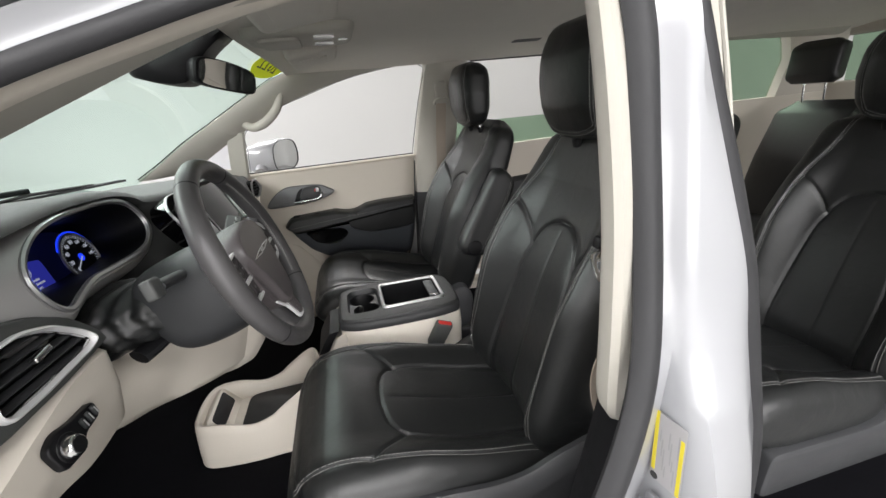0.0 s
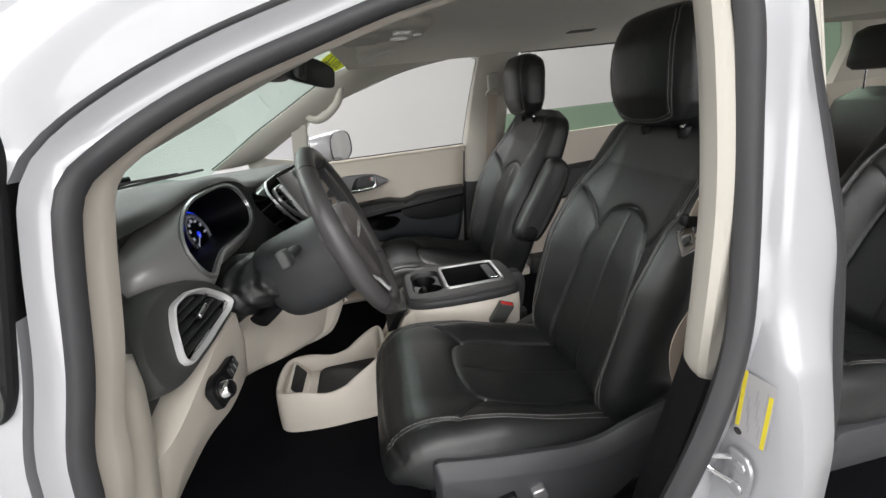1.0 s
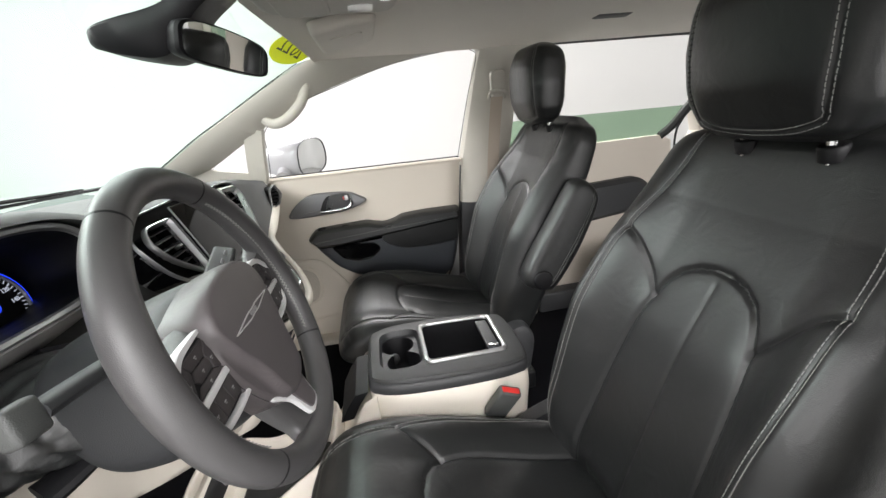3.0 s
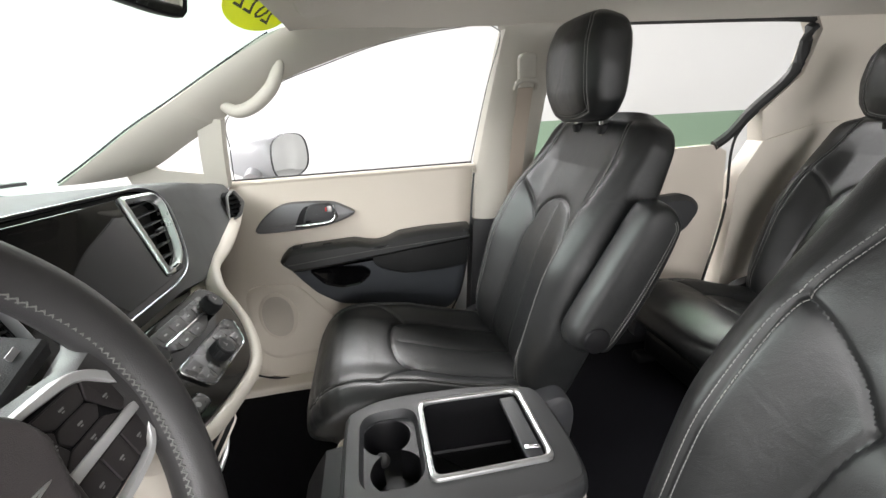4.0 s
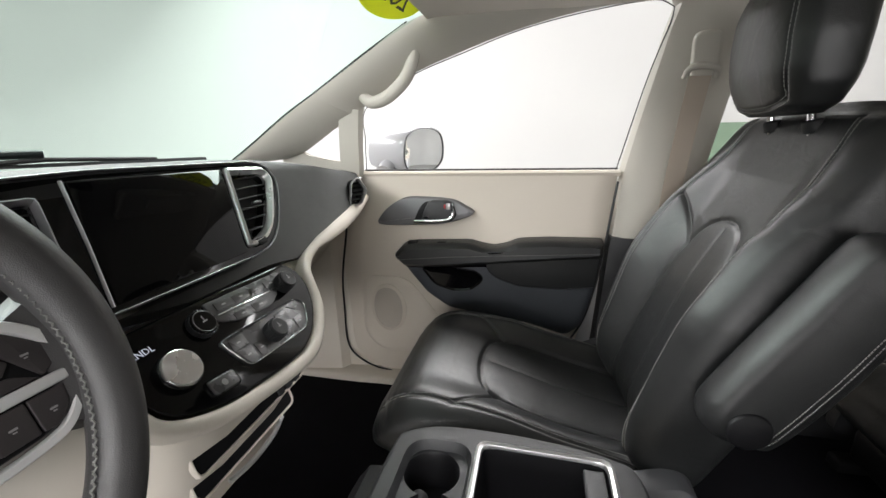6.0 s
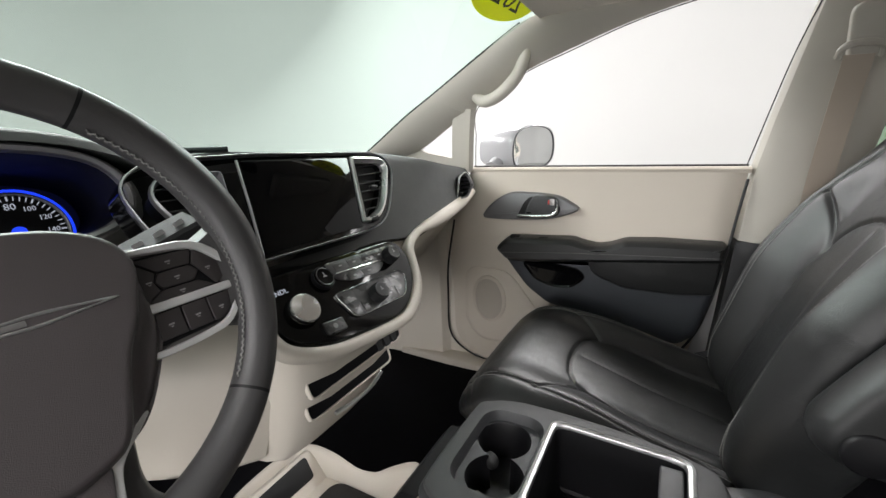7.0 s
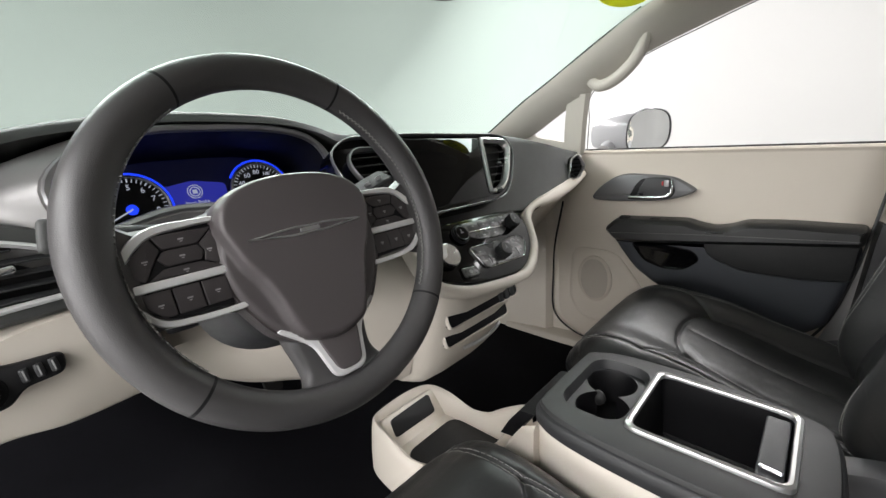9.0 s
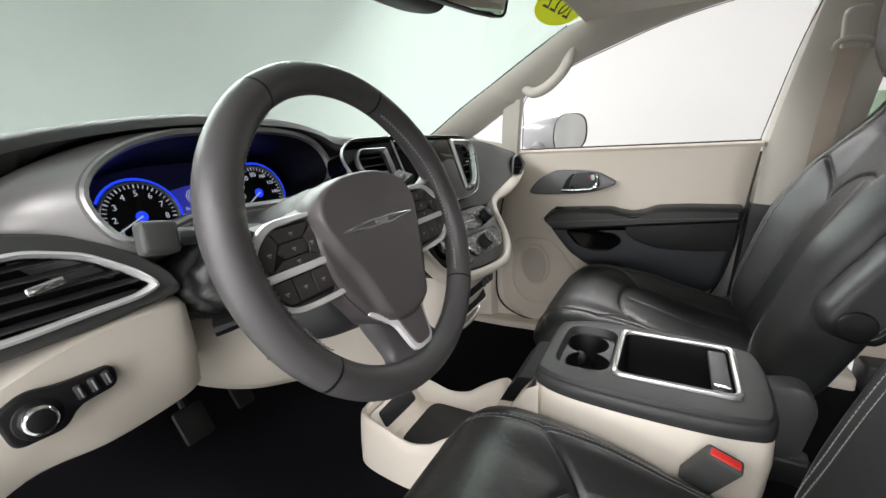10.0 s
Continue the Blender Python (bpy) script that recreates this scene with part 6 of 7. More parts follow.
fine = [spline([r[k] for r in rings], 30) for k in range(40)]
loft(bm, [[c[i] for c in fine] for i in range(30)])
part("shroud", bm, DARK, column, "dark plastic shroud", smooth=50)
# creased cover between shroud and instruments
bm = bmesh.new()
rings = []
for k in range(44):
    f = k / 43
    c = Vector((0.155, -0.432, 1.155)).lerp(Vector((-0.04, -0.432, 1.125)), f)
    ring = []
    for t in np.linspace(0, 2 * math.pi, 72, endpoint=False):
        fold = 0.10 * abs(noise.noise((math.cos(t) * 3.2, f * 6 + 1.6 * math.sin(2 * t), math.sin(t) * 3.2))) + 0.025 * noise.noise((math.cos(t) * 6, f * 13, math.sin(t) * 6)) + 0.035 * math.sin(f * 34 + 4 * math.cos(t) + 3 * math.sin(2 * t))
        ring.append(c + Vector((0, (0.072 + 0.045 * f) * (1 + fold) * math.cos(t), (0.056 + 0.008 * f) * (1 + 1.3 * fold) * math.sin(t))))
    rings.append(ring)
loft(bm, rings)
part("creased_cover", bm, LEATHER, column, "creased black cover", smooth=70)
bm = bmesh.new()
tube(bm, spline([(0.190, -0.45, 1.212), (0.187, -0.50, 1.222), (0.187, -0.55, 1.231), (0.188, -0.592, 1.238)], 20), 0.0120, 12, squash=0.75)
stalk = part("stalk", bm, DARK, column, "dark indicator stalk")
bm = bmesh.new()
box(bm, basis((0.188, -0.606, 1.2405), (0.0, -1, 0.17), (-0.25, 0, 0.97)), 0.034, 0.032, 0.018, 0.005)
part("stalk_end", bm, SOFT_GREY, stalk, "satin grey stalk end")
bm = bmesh.new()
sweep(bm, spline([(0.236, -0.38, 1.208), (0.233, -0.33, 1.226), (0.231, -0.275, 1.245), (0.230, -0.246, 1.254)], 20), [(-0.016, -0.006), (-0.013, -0.009), (0.013, -0.009), (0.016, -0.006), (0.016, 0.006), (0.013, 0.009), (-0.013, 0.009), (-0.016, 0.006)], up=(0.3, 0, 1))
stalk2 = part("stalk", bm, DARK, column, "dark wiper stalk")
for k in range(4):
    bm = bmesh.new()
    box(bm, basis((0.238, -0.325 + 0.020 * k, 1.2373 + 0.0068 * k), (0, 1, 0.36), (-0.3, 0, 1)), 0.010, 0.005, 0.0012)
    part("stalk_mark", bm, ICON, stalk2, smooth=0)
bm = bmesh.new()
tube(bm, spline([(0.13, -0.45, 1.106), (0.115, -0.475, 1.099), (0.10, -0.500, 1.093), (0.088, -0.518, 1.09)], 14), 0.020, 12, squash=0.5, scale=[1.0 + 0.25 * k / 13 for k in range(14)])
part("tilt_lever", bm, BLACK, column, "black tilt lever")
# pedals
pedals = thing("pedals", "black pedals in the dark footwell", "pedal", (-0.35, -0.40, 0.6))
for x, y, z, w, h in ((-0.40, -0.36, 0.66, 0.07, 0.09), (-0.43, -0.22, 0.68, 0.05, 0.14)):
    bm = bmesh.new()
    plate(bm, rrect(w, h, 0.01), basis((x, y, z), (0, 1, 0), (-0.5, 0, 0.87)), 0.012, 0.003)
    part("pedal_pad", bm, BLACK_RUBBER, pedals)
    bm = bmesh.new()
    tube(bm, spline([(x - 0.01, y, z), (x - 0.05, y, z + 0.12), (x - 0.06, y, z + 0.28)], 12), 0.010, 8)
    part("pedal_arm", bm, BLACK, pedals)

# ---- centre console ----
console = thing("centre_console", "beige and dark grey console with cup holders and open bin", "console", (0.58, -0.02, FLOOR))
YC = -0.022
top_o = [Vector(p) for p in ((-0.105, -0.775), (0.060, -0.775), (0.100, -0.735), (0.122, -0.62), (0.124, -0.48), (0.100, -0.415), (0.070, -0.402), (-0.085, -0.402), (-0.118, -0.415), (-0.140, -0.48), (-0.148, -0.62), (-0.140, -0.735))]
top_o = [Vector((p.x, p.y)) for p in spline([(v.x, v.y, 0) for v in top_o], 96, True)]
tm = basis((0, 0, 0.872), (0, 1, 0), (-1, 0, 0))
bin_o = rounded([(-0.085, -0.726), (0.076, -0.726), (0.082, -0.545), (-0.085, -0.545)], 0.014, 5)
cup_o = rounded([(-0.092, -0.532), (0.086, -0.532), (0.084, -0.428), (-0.090, -0.428)], 0.040, 8)


bm = bmesh.new()
deck_with_holes(bm, inset(top_o, 0.010), [bin_o, cup_o], tm, 0.004)
loft(bm, [[tm @ Vector((p.x, p.y, z)) for p in inset(top_o, k)] for k, z in ((0.010, 0.004), (0.006, 0.003), (0.004, -0.001), (0.0035, -0.010))], cap0=False, cap1=False)
part("top_deck", bm, DECK, console, "dark grey top deck", smooth=30)
bm = bmesh.new()
loft(bm, [[tm @ Vector((p.x, p.y, z)) for p in inset(top_o, k)] for k, z in ((0.006, -0.004), (0.002, -0.005), (-0.002, -0.009), (-0.004, -0.020), (-0.003, -0.031), (0.006, -0.034))], cap0=False, cap1=False)
part("deck_skirt", bm, DARK, console, "dark skirt round the deck")
bm = bmesh.new()
rings = []
for z, k in ((-0.030, 0.004), (-0.036, -0.002), (-0.08, -0.004), (-0.16, 0.002), (-0.26, 0.006), (-0.38, 0.01)):
    rings.append([tm @ Vector((p.x, p.y, z)) for p in inset(top_o, k)])
loft(bm, rings, cap0=False)
part("side_body", bm, BEIGE_2, console, "beige console body", smooth=50)
bm = bmesh.new()
loft(bm, [[tm @ Vector((p.x, p.y, z)) for p in inset(bin_o, k)] for k, z in ((0, 0.004), (0.003, -0.05), (0.010, -0.10), (0.014, -0.104))], cap0=False)
part("bin", bm, BLACK, console, "open black bin")
bm = bmesh.new()
ring_frame(bm, [p + (p - Vector((0, -0.635))).normalized() * 0.0125 for p in bin_o], bin_o, tm @ pose(0, 0, 0.003), 0.007, 0.003, 80)
part("bin_frame", bm, BRIGHT, console, "bright chrome bin frame")
bm = bmesh.new()
box(bm, tm @ pose(-0.004, -0.708, -0.004), 0.15, 0.030, 0.010, 0.003)
lid = part("roller_lid", bm, DARK, console, "dark sliding lid, pushed back")
bm = bmesh.new()
box(bm, tm @ pose(-0.060, -0.708, 0.004, 0, 0, 80), 0.026, 0.007, 0.005, 0.002)
part("lid_handle", bm, CHROME, lid, "chrome lid handle")
bm = bmesh.new()
loft(bm, [[tm @ Vector((p.x, p.y, z)) for p in inset(cup_o, k)] for k, z in ((0, 0.004), (0.003, -0.002), (0.006, -0.012))], cap0=False, cap1=False)
CUPS, CUP_R = (Vector((-0.042, -0.487)), Vector((0.035, -0.474))), 0.0425
mid_c = (CUPS[0] + CUPS[1]) / 2
well = []
for a in np.linspace(0, 2 * math.pi, 72, endpoint=False):
    d = Vector((math.cos(a), math.sin(a)))
    well.append(mid_c + d * max((c - mid_c).dot(d) + math.sqrt(max(0.0, CUP_R ** 2 - (c - mid_c).length_squared + (c - mid_c).dot(d) ** 2)) for c in CUPS))
deck_with_holes(bm, inset(cup_o, 0.006), [well], tm, -0.012)
part("cup_tray", bm, DARK, console, "dark grey cup tray")
bm = bmesh.new()
loft(bm, [[tm @ Vector((mid_c.x + (p.x - mid_c.x) * k, mid_c.y + (p.y - mid_c.y) * k, z)) for p in well] for k, z in ((1.0, -0.012), (0.97, -0.016), (0.93, -0.055), (0.88, -0.075))], cap0=False)
cup = part("cup_well", bm, BLACK, console, "pair of round black cup holder wells")
for c in CUPS:
    for a in (165,):
        bm = bmesh.new()
        bmesh.ops.create_icosphere(bm, subdivisions=2, radius=1.0, matrix=tm @ pose(c.x + 0.036 * math.cos(radians(a)), c.y + 0.036 * math.sin(radians(a)), -0.028, 0, 0, a) @ Matrix.Diagonal((0.010, 0.013, 0.015, 1)))
        part("cup_finger", bm, BLACK_RUBBER, cup)
# the nose of the console: a beige rim sweeping down to the tray
bm = bmesh.new()
rings = []
for x, z0, z1, hw in ((0.415, 0.60, 0.845, 0.118), (0.385, 0.58, 0.825, 0.112), (0.355, 0.56, 0.780, 0.108), (0.325, 0.55, 0.72, 0.106), (0.295, 0.54, 0.665, 0.106), (0.26, 0.53, 0.635, 0.107)):
    rings.append([Vector((x, YC + y * hw, z)) for y, z in ((-1, z0), (-1.02, (z0 + z1) / 2), (-1.0, z1 - 0.008), (-0.93, z1), (-0.86, z1 - 0.006), (-0.82, z1 - 0.03), (0.82, z1 - 0.03), (0.86, z1 - 0.006), (0.93, z1), (1.0, z1 - 0.008), (1.02, (z0 + z1) / 2), (1, z0))])
loft(bm, rings)
part("nose", bm, BEIGE_2, console, "beige sloping nose", smooth=50)
# black slab painted for the shade inside the nose's open cavity
bm = bmesh.new()
loft(bm, [[Vector((x, YC + y, z)) for y in (-0.080, 0.080)] + [Vector((x - 0.03, YC + y, z - 0.004)) for y in (0.080, -0.080)] for x, z in ((0.394, 0.836), (0.372, 0.806), (0.352, 0.770))])
part("nose_pocket", bm, BLACK, console, "black slab in place of the shaded pocket")

# ---- low floor tray in front of the console ----
tray = thing("floor_tray", "beige floor tray with a black rubber mat", "storage tray", (0.1, -0.03, FLOOR))
TR = spline([(-0.055, -0.128, 0), (-0.074, -0.07, 0), (-0.072, 0.02, 0), (-0.045, 0.072, 0), (0.03, 0.085, 0), (0.15, 0.085, 0), (0.27, 0.085, 0), (0.30, 0.0, 0), (0.28, -0.13, 0), (0.15, -0.150, 0), (0.03, -0.148, 0)], 80, True)
TR = [Vector((p.x, p.y)) for p in TR]
TR = TR if sum(a.x * b.y - a.y * b.x for a, b in zip(TR, TR[1:] + TR[:1])) > 0 else TR[::-1]


def tray_top(x):
    return 0.632 - 0.022 * math.exp(-((x - 0.10) / 0.06) ** 2) + 0.07 * max(0.0, (x - 0.16) / 0.12)


bm = bmesh.new()
rings = []
for k, f in ((-0.012, 0.0), (-0.010, 0.35), (-0.004, 0.8), (0.0, 0.96), (0.005, 1.0), (0.011, 0.99), (0.016, 0.93)):
    rings.append([Vector((p.x, p.y, FLOOR + (tray_top(p.x) - FLOOR) * f)) for p in inset(TR, k)])
rings.append([Vector((p.x, p.y, 0.565)) for p in inset(TR, 0.022)])
loft(bm, rings, cap0=False)
part("tray_body", bm, BEIGE_2, tray, "beige tray body", smooth=50)
bm = bmesh.new()
plate(bm, rounded([(0.048, -0.118), (0.268, -0.116), (0.268, 0.066), (0.048, 0.062)], 0.036, 6), pose(0, 0, 0.564), 0.010, 0.004)
part("rubber_mat", bm, BLACK_RUBBER, tray, "black rubber mat")
slant = basis((-0.006, -0.030, 0.600), (0, 1, 0), (-0.62, 0, 0.78))
bm = bmesh.new()
plate(bm, rrect(0.192, 0.090, 0.020), slant @ pose(0, -0.006, -0.030), 0.026, 0.005)
part("front_wall", bm, BEIGE_2, tray, "sloping beige front wall")
bm = bmesh.new()
plate(bm, rounded([(-0.072, -0.020), (0.068, -0.024), (0.074, 0.026), (-0.066, 0.024)], 0.010, 4), slant @ pose(0, 0.004, -0.004), 0.003, 0.001)
part("front_slot", bm, BLACK, tray, "dark front slot")

# ---- passenger door ----
pdoor = thing("passenger_door", "beige passenger door trim with a dark padded armrest", "car door", (0.4, 0.84, 0.5))


def on_door(x, z, off=0.0):
    """A place on the door's inner face, off metres towards the cabin."""
    return Vector((x, 0.815 - 0.02 * math.exp(-((z - 1.0) / 0.2) ** 2) - off, z))


def door_pad(name, outline, material, heights, label="", parent=None):
    o = [Vector((p[0], p[1])) for p in outline]
    o = o if sum(a.x * b.y - a.y * b.x for a, b in zip(o, o[1:] + o[:1])) > 0 else o[::-1]
    bm = bmesh.new()
    loft(bm, [[on_door(p.x, p.y, h) for p in inset(o, k)] for k, h in heights], cap0=False)
    return part(name, bm, material, parent or pdoor, label)


EDGE_F = [(0.13, 0.505), (0.05, 0.520), (-0.02, 0.560), (-0.048, 0.62), (-0.045, 0.75), (-0.034, 0.88), (0.0, 1.05), (0.03, 1.16), (0.069, 1.228)]
bm = bmesh.new()
lo = spline([(x, z, 0) for x, z in EDGE_F], 40)
hi = spline([(x, z, 0) for x, z in ((0.62, 0.53), (0.72, 0.62), (0.77, 0.76), (0.80, 0.90), (0.815, 1.02), (0.822, 1.10), (0.836, 1.225))], 40)
rows = []
for a, b in zip(lo, hi):
    rows.append([on_door(a.x + (b.x - a.x) * f, a.y + (b.y - a.y) * f, -0.014 if 0 < f < 1 else -0.03) for f in np.linspace(0, 1, 26)])
sheet(bm, rows, 0.012)
part("door_panel", bm, BEIGE, pdoor, "beige door panel", smooth=50)
bm = bmesh.new()
sweep(bm, [on_door(x, 1.226, -0.012) for x in np.linspace(0.055, 0.845, 30)], [(-0.022, -0.012), (0.010, -0.012), (0.014, -0.002), (0.008, 0.004), (-0.02, 0.004)])
part("belt_cap", bm, BEIGE, pdoor)
bm = bmesh.new()
tube(bm, [on_door(x, 1.232, -0.028) for x in np.linspace(0.06, 0.84, 30)], 0.0035, 8)
part("belt_seal", bm, BLACK_RUBBER, pdoor)
bm = bmesh.new()
tube(bm, spline([Vector(p) + Vector((0, 0.012, 0)) for p in ((0.069, 0.818, 1.228), (0.085, 0.79, 1.33), (0.105, 0.769, 1.423), (0.254, 0.75, 1.502), (0.407, 0.737, 1.551), (0.557, 0.727, 1.594), (0.706, 0.72, 1.62), (0.857, 0.716, 1.634), (0.905, 0.718, 1.622), (0.914, 0.723, 1.595), (0.88, 0.759, 1.463), (0.833, 0.819, 1.223))], 90), 0.0015, 8)
part("window_seal", bm, BLACK_RUBBER, pdoor, "black window seal")
bm = bmesh.new()
tube(bm, spline([on_door(x, z, 0.006) for x, z in ((0.838, 1.20), (0.825, 1.10), (0.816, 1.02), (0.80, 0.90), (0.772, 0.77), (0.73, 0.68))], 30), 0.0035, 8)
part("rear_edge_seal", bm, DARK, pdoor)
bm = bmesh.new()
tube(bm, spline([on_door(x, z, 0.008) for x, z in EDGE_F[:7]], 40), 0.0035, 6)
part("front_edge_gap", bm, BLACK, pdoor, "dark gap along the door edge")
# outer skin below the window
bm = bmesh.new()
box(bm, pose(0.40, 0.90, 0.82), 0.9, 0.06, 0.76, 0.02)
part("outer_skin", bm, PAINT, pdoor)
# armrest: padded top, dark insert, pocket
ARM = [(0.172, 0.972), (0.205, 1.006), (0.24, 1.012), (0.42, 1.020), (0.445, 1.012), (0.49, 1.004), (0.53, 1.012), (0.566, 1.028), (0.66, 1.034), (0.81, 1.034), (0.806, 0.985), (0.65, 0.970), (0.45, 0.950), (0.30, 0.935), (0.21, 0.935)]
INS = [(0.185, 0.955), (0.22, 0.90), (0.27, 0.835), (0.34, 0.785), (0.44, 0.765), (0.60, 0.745), (0.72, 0.71), (0.765, 0.75), (0.79, 0.86), (0.808, 0.985), (0.60, 0.975), (0.35, 0.96)]
door_pad("lower_insert", rounded(INS, 0.02, 4), DOOR_GREY, ((0, -0.004), (0.0, 0.014), (0.006, 0.022), (0.016, 0.026), (0.03, 0.027)), "dark lower door insert")
door_pad("armrest", rounded(ARM, 0.014, 4), LEATHER, ((-0.002, 0.0), (0.0, 0.040), (0.005, 0.055), (0.014, 0.062)), "dark padded armrest")
INS2 = [(0.50, 0.905), (0.475, 0.925), (0.46, 0.975), (0.66, 0.990), (0.803, 1.004), (0.795, 0.890), (0.70, 0.878), (0.57, 0.880)]
door_pad("padded_insert", rounded(INS2, 0.012, 4), LEATHER, ((0.0, 0.02), (0.0005, 0.036), (0.004, 0.042), (0.010, 0.043)), "black padded insert")
POCK = [(0.255, 0.93), (0.30, 0.87), (0.36, 0.850), (0.42, 0.855), (0.465, 0.895), (0.44, 0.925), (0.32, 0.935)]
door_pad("pull_pocket", rounded(POCK, 0.02, 4), GLOSS, ((0, 0.026), (0.002, 0.036), (0.008, 0.030), (0.016, 0.029)), "dark pull pocket")
bm = bmesh.new()
line = spline([on_door(x, z, 0.0625) for x, z in ((0.19, 0.962), (0.40, 0.980), (0.60, 0.992), (0.80, 1.003))], 90)
for a, b in zip(line, line[1:]):
    tube(bm, [a, a.lerp(b, 0.3), a.lerp(b, 0.6)], 0.0007, 5)
tagged(part("armrest_stitching", bm, STITCH, pdoor), kind="stuff")
for x, w in ((0.235, 0.03), (0.33, 0.03), (0.375, 0.03)):
    bm = bmesh.new()
    box(bm, pose(x, 0.765, 1.011, 0, 0, 0), w, 0.022, 0.014, 0.003)
    part("window_switch", bm, BLACK, pdoor, "black window switch")
# inner release
HB = spline([(0.112, 1.074, 0), (0.145, 1.115, 0), (0.205, 1.150, 0), (0.28, 1.153, 0), (0.36, 1.146, 0), (0.40, 1.128, 0), (0.430, 1.106, 0), (0.39, 1.085, 0), (0.33, 1.070, 0), (0.24, 1.064, 0), (0.16, 1.062, 0), (0.125, 1.064, 0)], 60, True)
door_pad("handle_bezel", HB, surface("satin_grey_trim", (0.15, 0.15, 0.155), 0.4, metal=0.3, blotch=0.04), ((0, -0.004), (0.0, 0.010), (0.004, 0.016), (0.012, 0.018)), "dark grey handle bezel")
door_pad("handle_recess", rounded([(0.235, 1.075), (0.36, 1.078), (0.378, 1.10), (0.362, 1.138), (0.275, 1.142), (0.255, 1.12)], 0.012, 4), BLACK, ((0, 0.016), (0.001, 0.019), (0.004, 0.0195)), "dark recess")
lever = door_pad("release_lever", rounded([(0.262, 1.082), (0.352, 1.086), (0.366, 1.100), (0.366, 1.135), (0.350, 1.146), (0.290, 1.145), (0.274, 1.120)], [0.006, 0.01, 0.01, 0.01, 0.01, 0.012, 0.02], 4), DARK, ((0, 0.019), (0.001, 0.026), (0.005, 0.030), (0.012, 0.031)), "dark release lever with a chrome edge")
bm = bmesh.new()
tube(bm, spline([on_door(x, z, h) for x, z, h in ((0.240, 1.078, 0.022), (0.275, 1.080, 0.029), (0.335, 1.084, 0.031), (0.360, 1.092, 0.031), (0.367, 1.112, 0.029), (0.362, 1.138, 0.024))], 36), 0.0040, 10, squash=1.3)
part("lever_edge", bm, CHROME, lever, "chrome edge")
bm = bmesh.new()
box(bm, basis(on_door(0.352, 1.128, 0.033), (1, 0, 0), (0, 0, 1)), 0.014, 0.020, 0.006, 0.002)
lock = part("lock_knob", bm, SILVER, pdoor, "silver lock knob")
bm = bmesh.new()
box(bm, basis(on_door(0.341, 1.128, 0.033), (1, 0, 0), (0, 0, 1)), 0.004, 0.012, 0.005, 0.001)
part("lock_mark", bm, RED, lock, "red mark")
# speaker area
SPR = rounded([(0.035, 0.88), (0.20, 0.88), (0.33, 0.70), (0.30, 0.60), (0.08, 0.585), (0.02, 0.66)], 0.05, 5)
door_pad("speaker_housing", SPR, BEIGE, ((0, -0.004), (0.001, 0.003), (0.010, 0.009), (0.02, 0.010)), "beige speaker housing")
GR = [Vector((0.127 + 0.064 * math.cos(a), 0.765 + 0.090 * math.sin(a))) for a in np.linspace(0, 2 * math.pi, 40, endpoint=False)]
door_pad("speaker_cover", GR, BEIGE, ((0, 0.004), (0.0005, 0.0145), (0.004, 0.0175), (0.014, 0.019), (0.03, 0.0195), (0.045, 0.0196)), "beige speaker cover")
# raised dots, coloured dark for the shade in the grille's holes
bm = bmesh.new()
for r in range(-14, 15):
    for c in range(-10, 11):
        x, z = c * 0.0062 + (r % 2) * 0.0031, r * 0.0062
        if (x / 0.052) ** 2 + (z / 0.078) ** 2 < 1:
            q = on_door(0.127 + x, 0.765 + z, 0.0196)
            loft(bm, [[q + Vector((0.0019 * math.cos(t), -d, 0.0019 * math.sin(t))) for t in np.linspace(0, 2 * math.pi, 6, endpoint=False)] for d in (-0.001, 0.0006)])
tagged(part("speaker_grille", bm, surface("grille_shade", (0.07, 0.06, 0.05), 0.7), pdoor, "speaker grille, its shaded holes as dark dots"), kind="stuff")
# sill and kick panel at the passenger's feet
bm = bmesh.new()
box(bm, pose(0.45, 0.80, 0.475), 1.40, 0.10, 0.07, 0.012)
part("sill_trim", bm, BEIGE_2, body, "beige door sill trim")
bm = bmesh.new()
box(bm, pose(2.28, 0.80, 0.50), 2.24, 0.10, 0.12, 0.012)
part("rear_sill", bm, DARK, body, "dark sliding door sill")
bm = bmesh.new()
sheet(bm, [[Vector((x, y, z)) for x, y in ((-0.45, 0.74), (-0.20, 0.775), (-0.075, 0.795), (-0.055, 0.825), (0.12, 0.85))] for z in (0.47, 0.70, 0.95, 1.10, 1.19)], 0.01)
part("passenger_kick_panel", bm, BEIGE_2, body, "beige kick panel")

# ---- outside mirror ----
om = thing("door_mirror", "white door mirror outside the passenger window", "mirror", (0.13, 1.05, 1.25))
bm = bmesh.new()
mm = basis((0.205, 1.02, 1.288), (0.52, 0.85, 0), (0, 0, 1)) @ Matrix.Diagonal((0.98, 1.08, 1.0, 1))
SH = spline([(-0.10, -0.055, 0), (-0.105, 0.01, 0), (-0.08, 0.055, 0), (0.0, 0.075, 0), (0.08, 0.060, 0), (0.105, 0.015, 0), (0.095, -0.045, 0), (0.04, -0.075, 0), (-0.05, -0.078, 0)], 60, True)
SH = [Vector((p.x, p.y)) for p in SH]
SH = SH if sum(a.x * b.y - a.y * b.x for a, b in zip(SH, SH[1:] + SH[:1])) > 0 else SH[::-1]
loft(bm, [[mm @ Vector((p.x * k + z * 0.45, p.y * k, z)) for p in SH] for k, z in ((0.45, -0.15), (0.72, -0.135), (0.90, -0.09), (0.98, -0.04), (1.0, -0.01), (0.98, 0.010), (0.93, 0.014))])
part("housing", bm, PAINT, om, "white painted housing")
bm = bmesh.new()
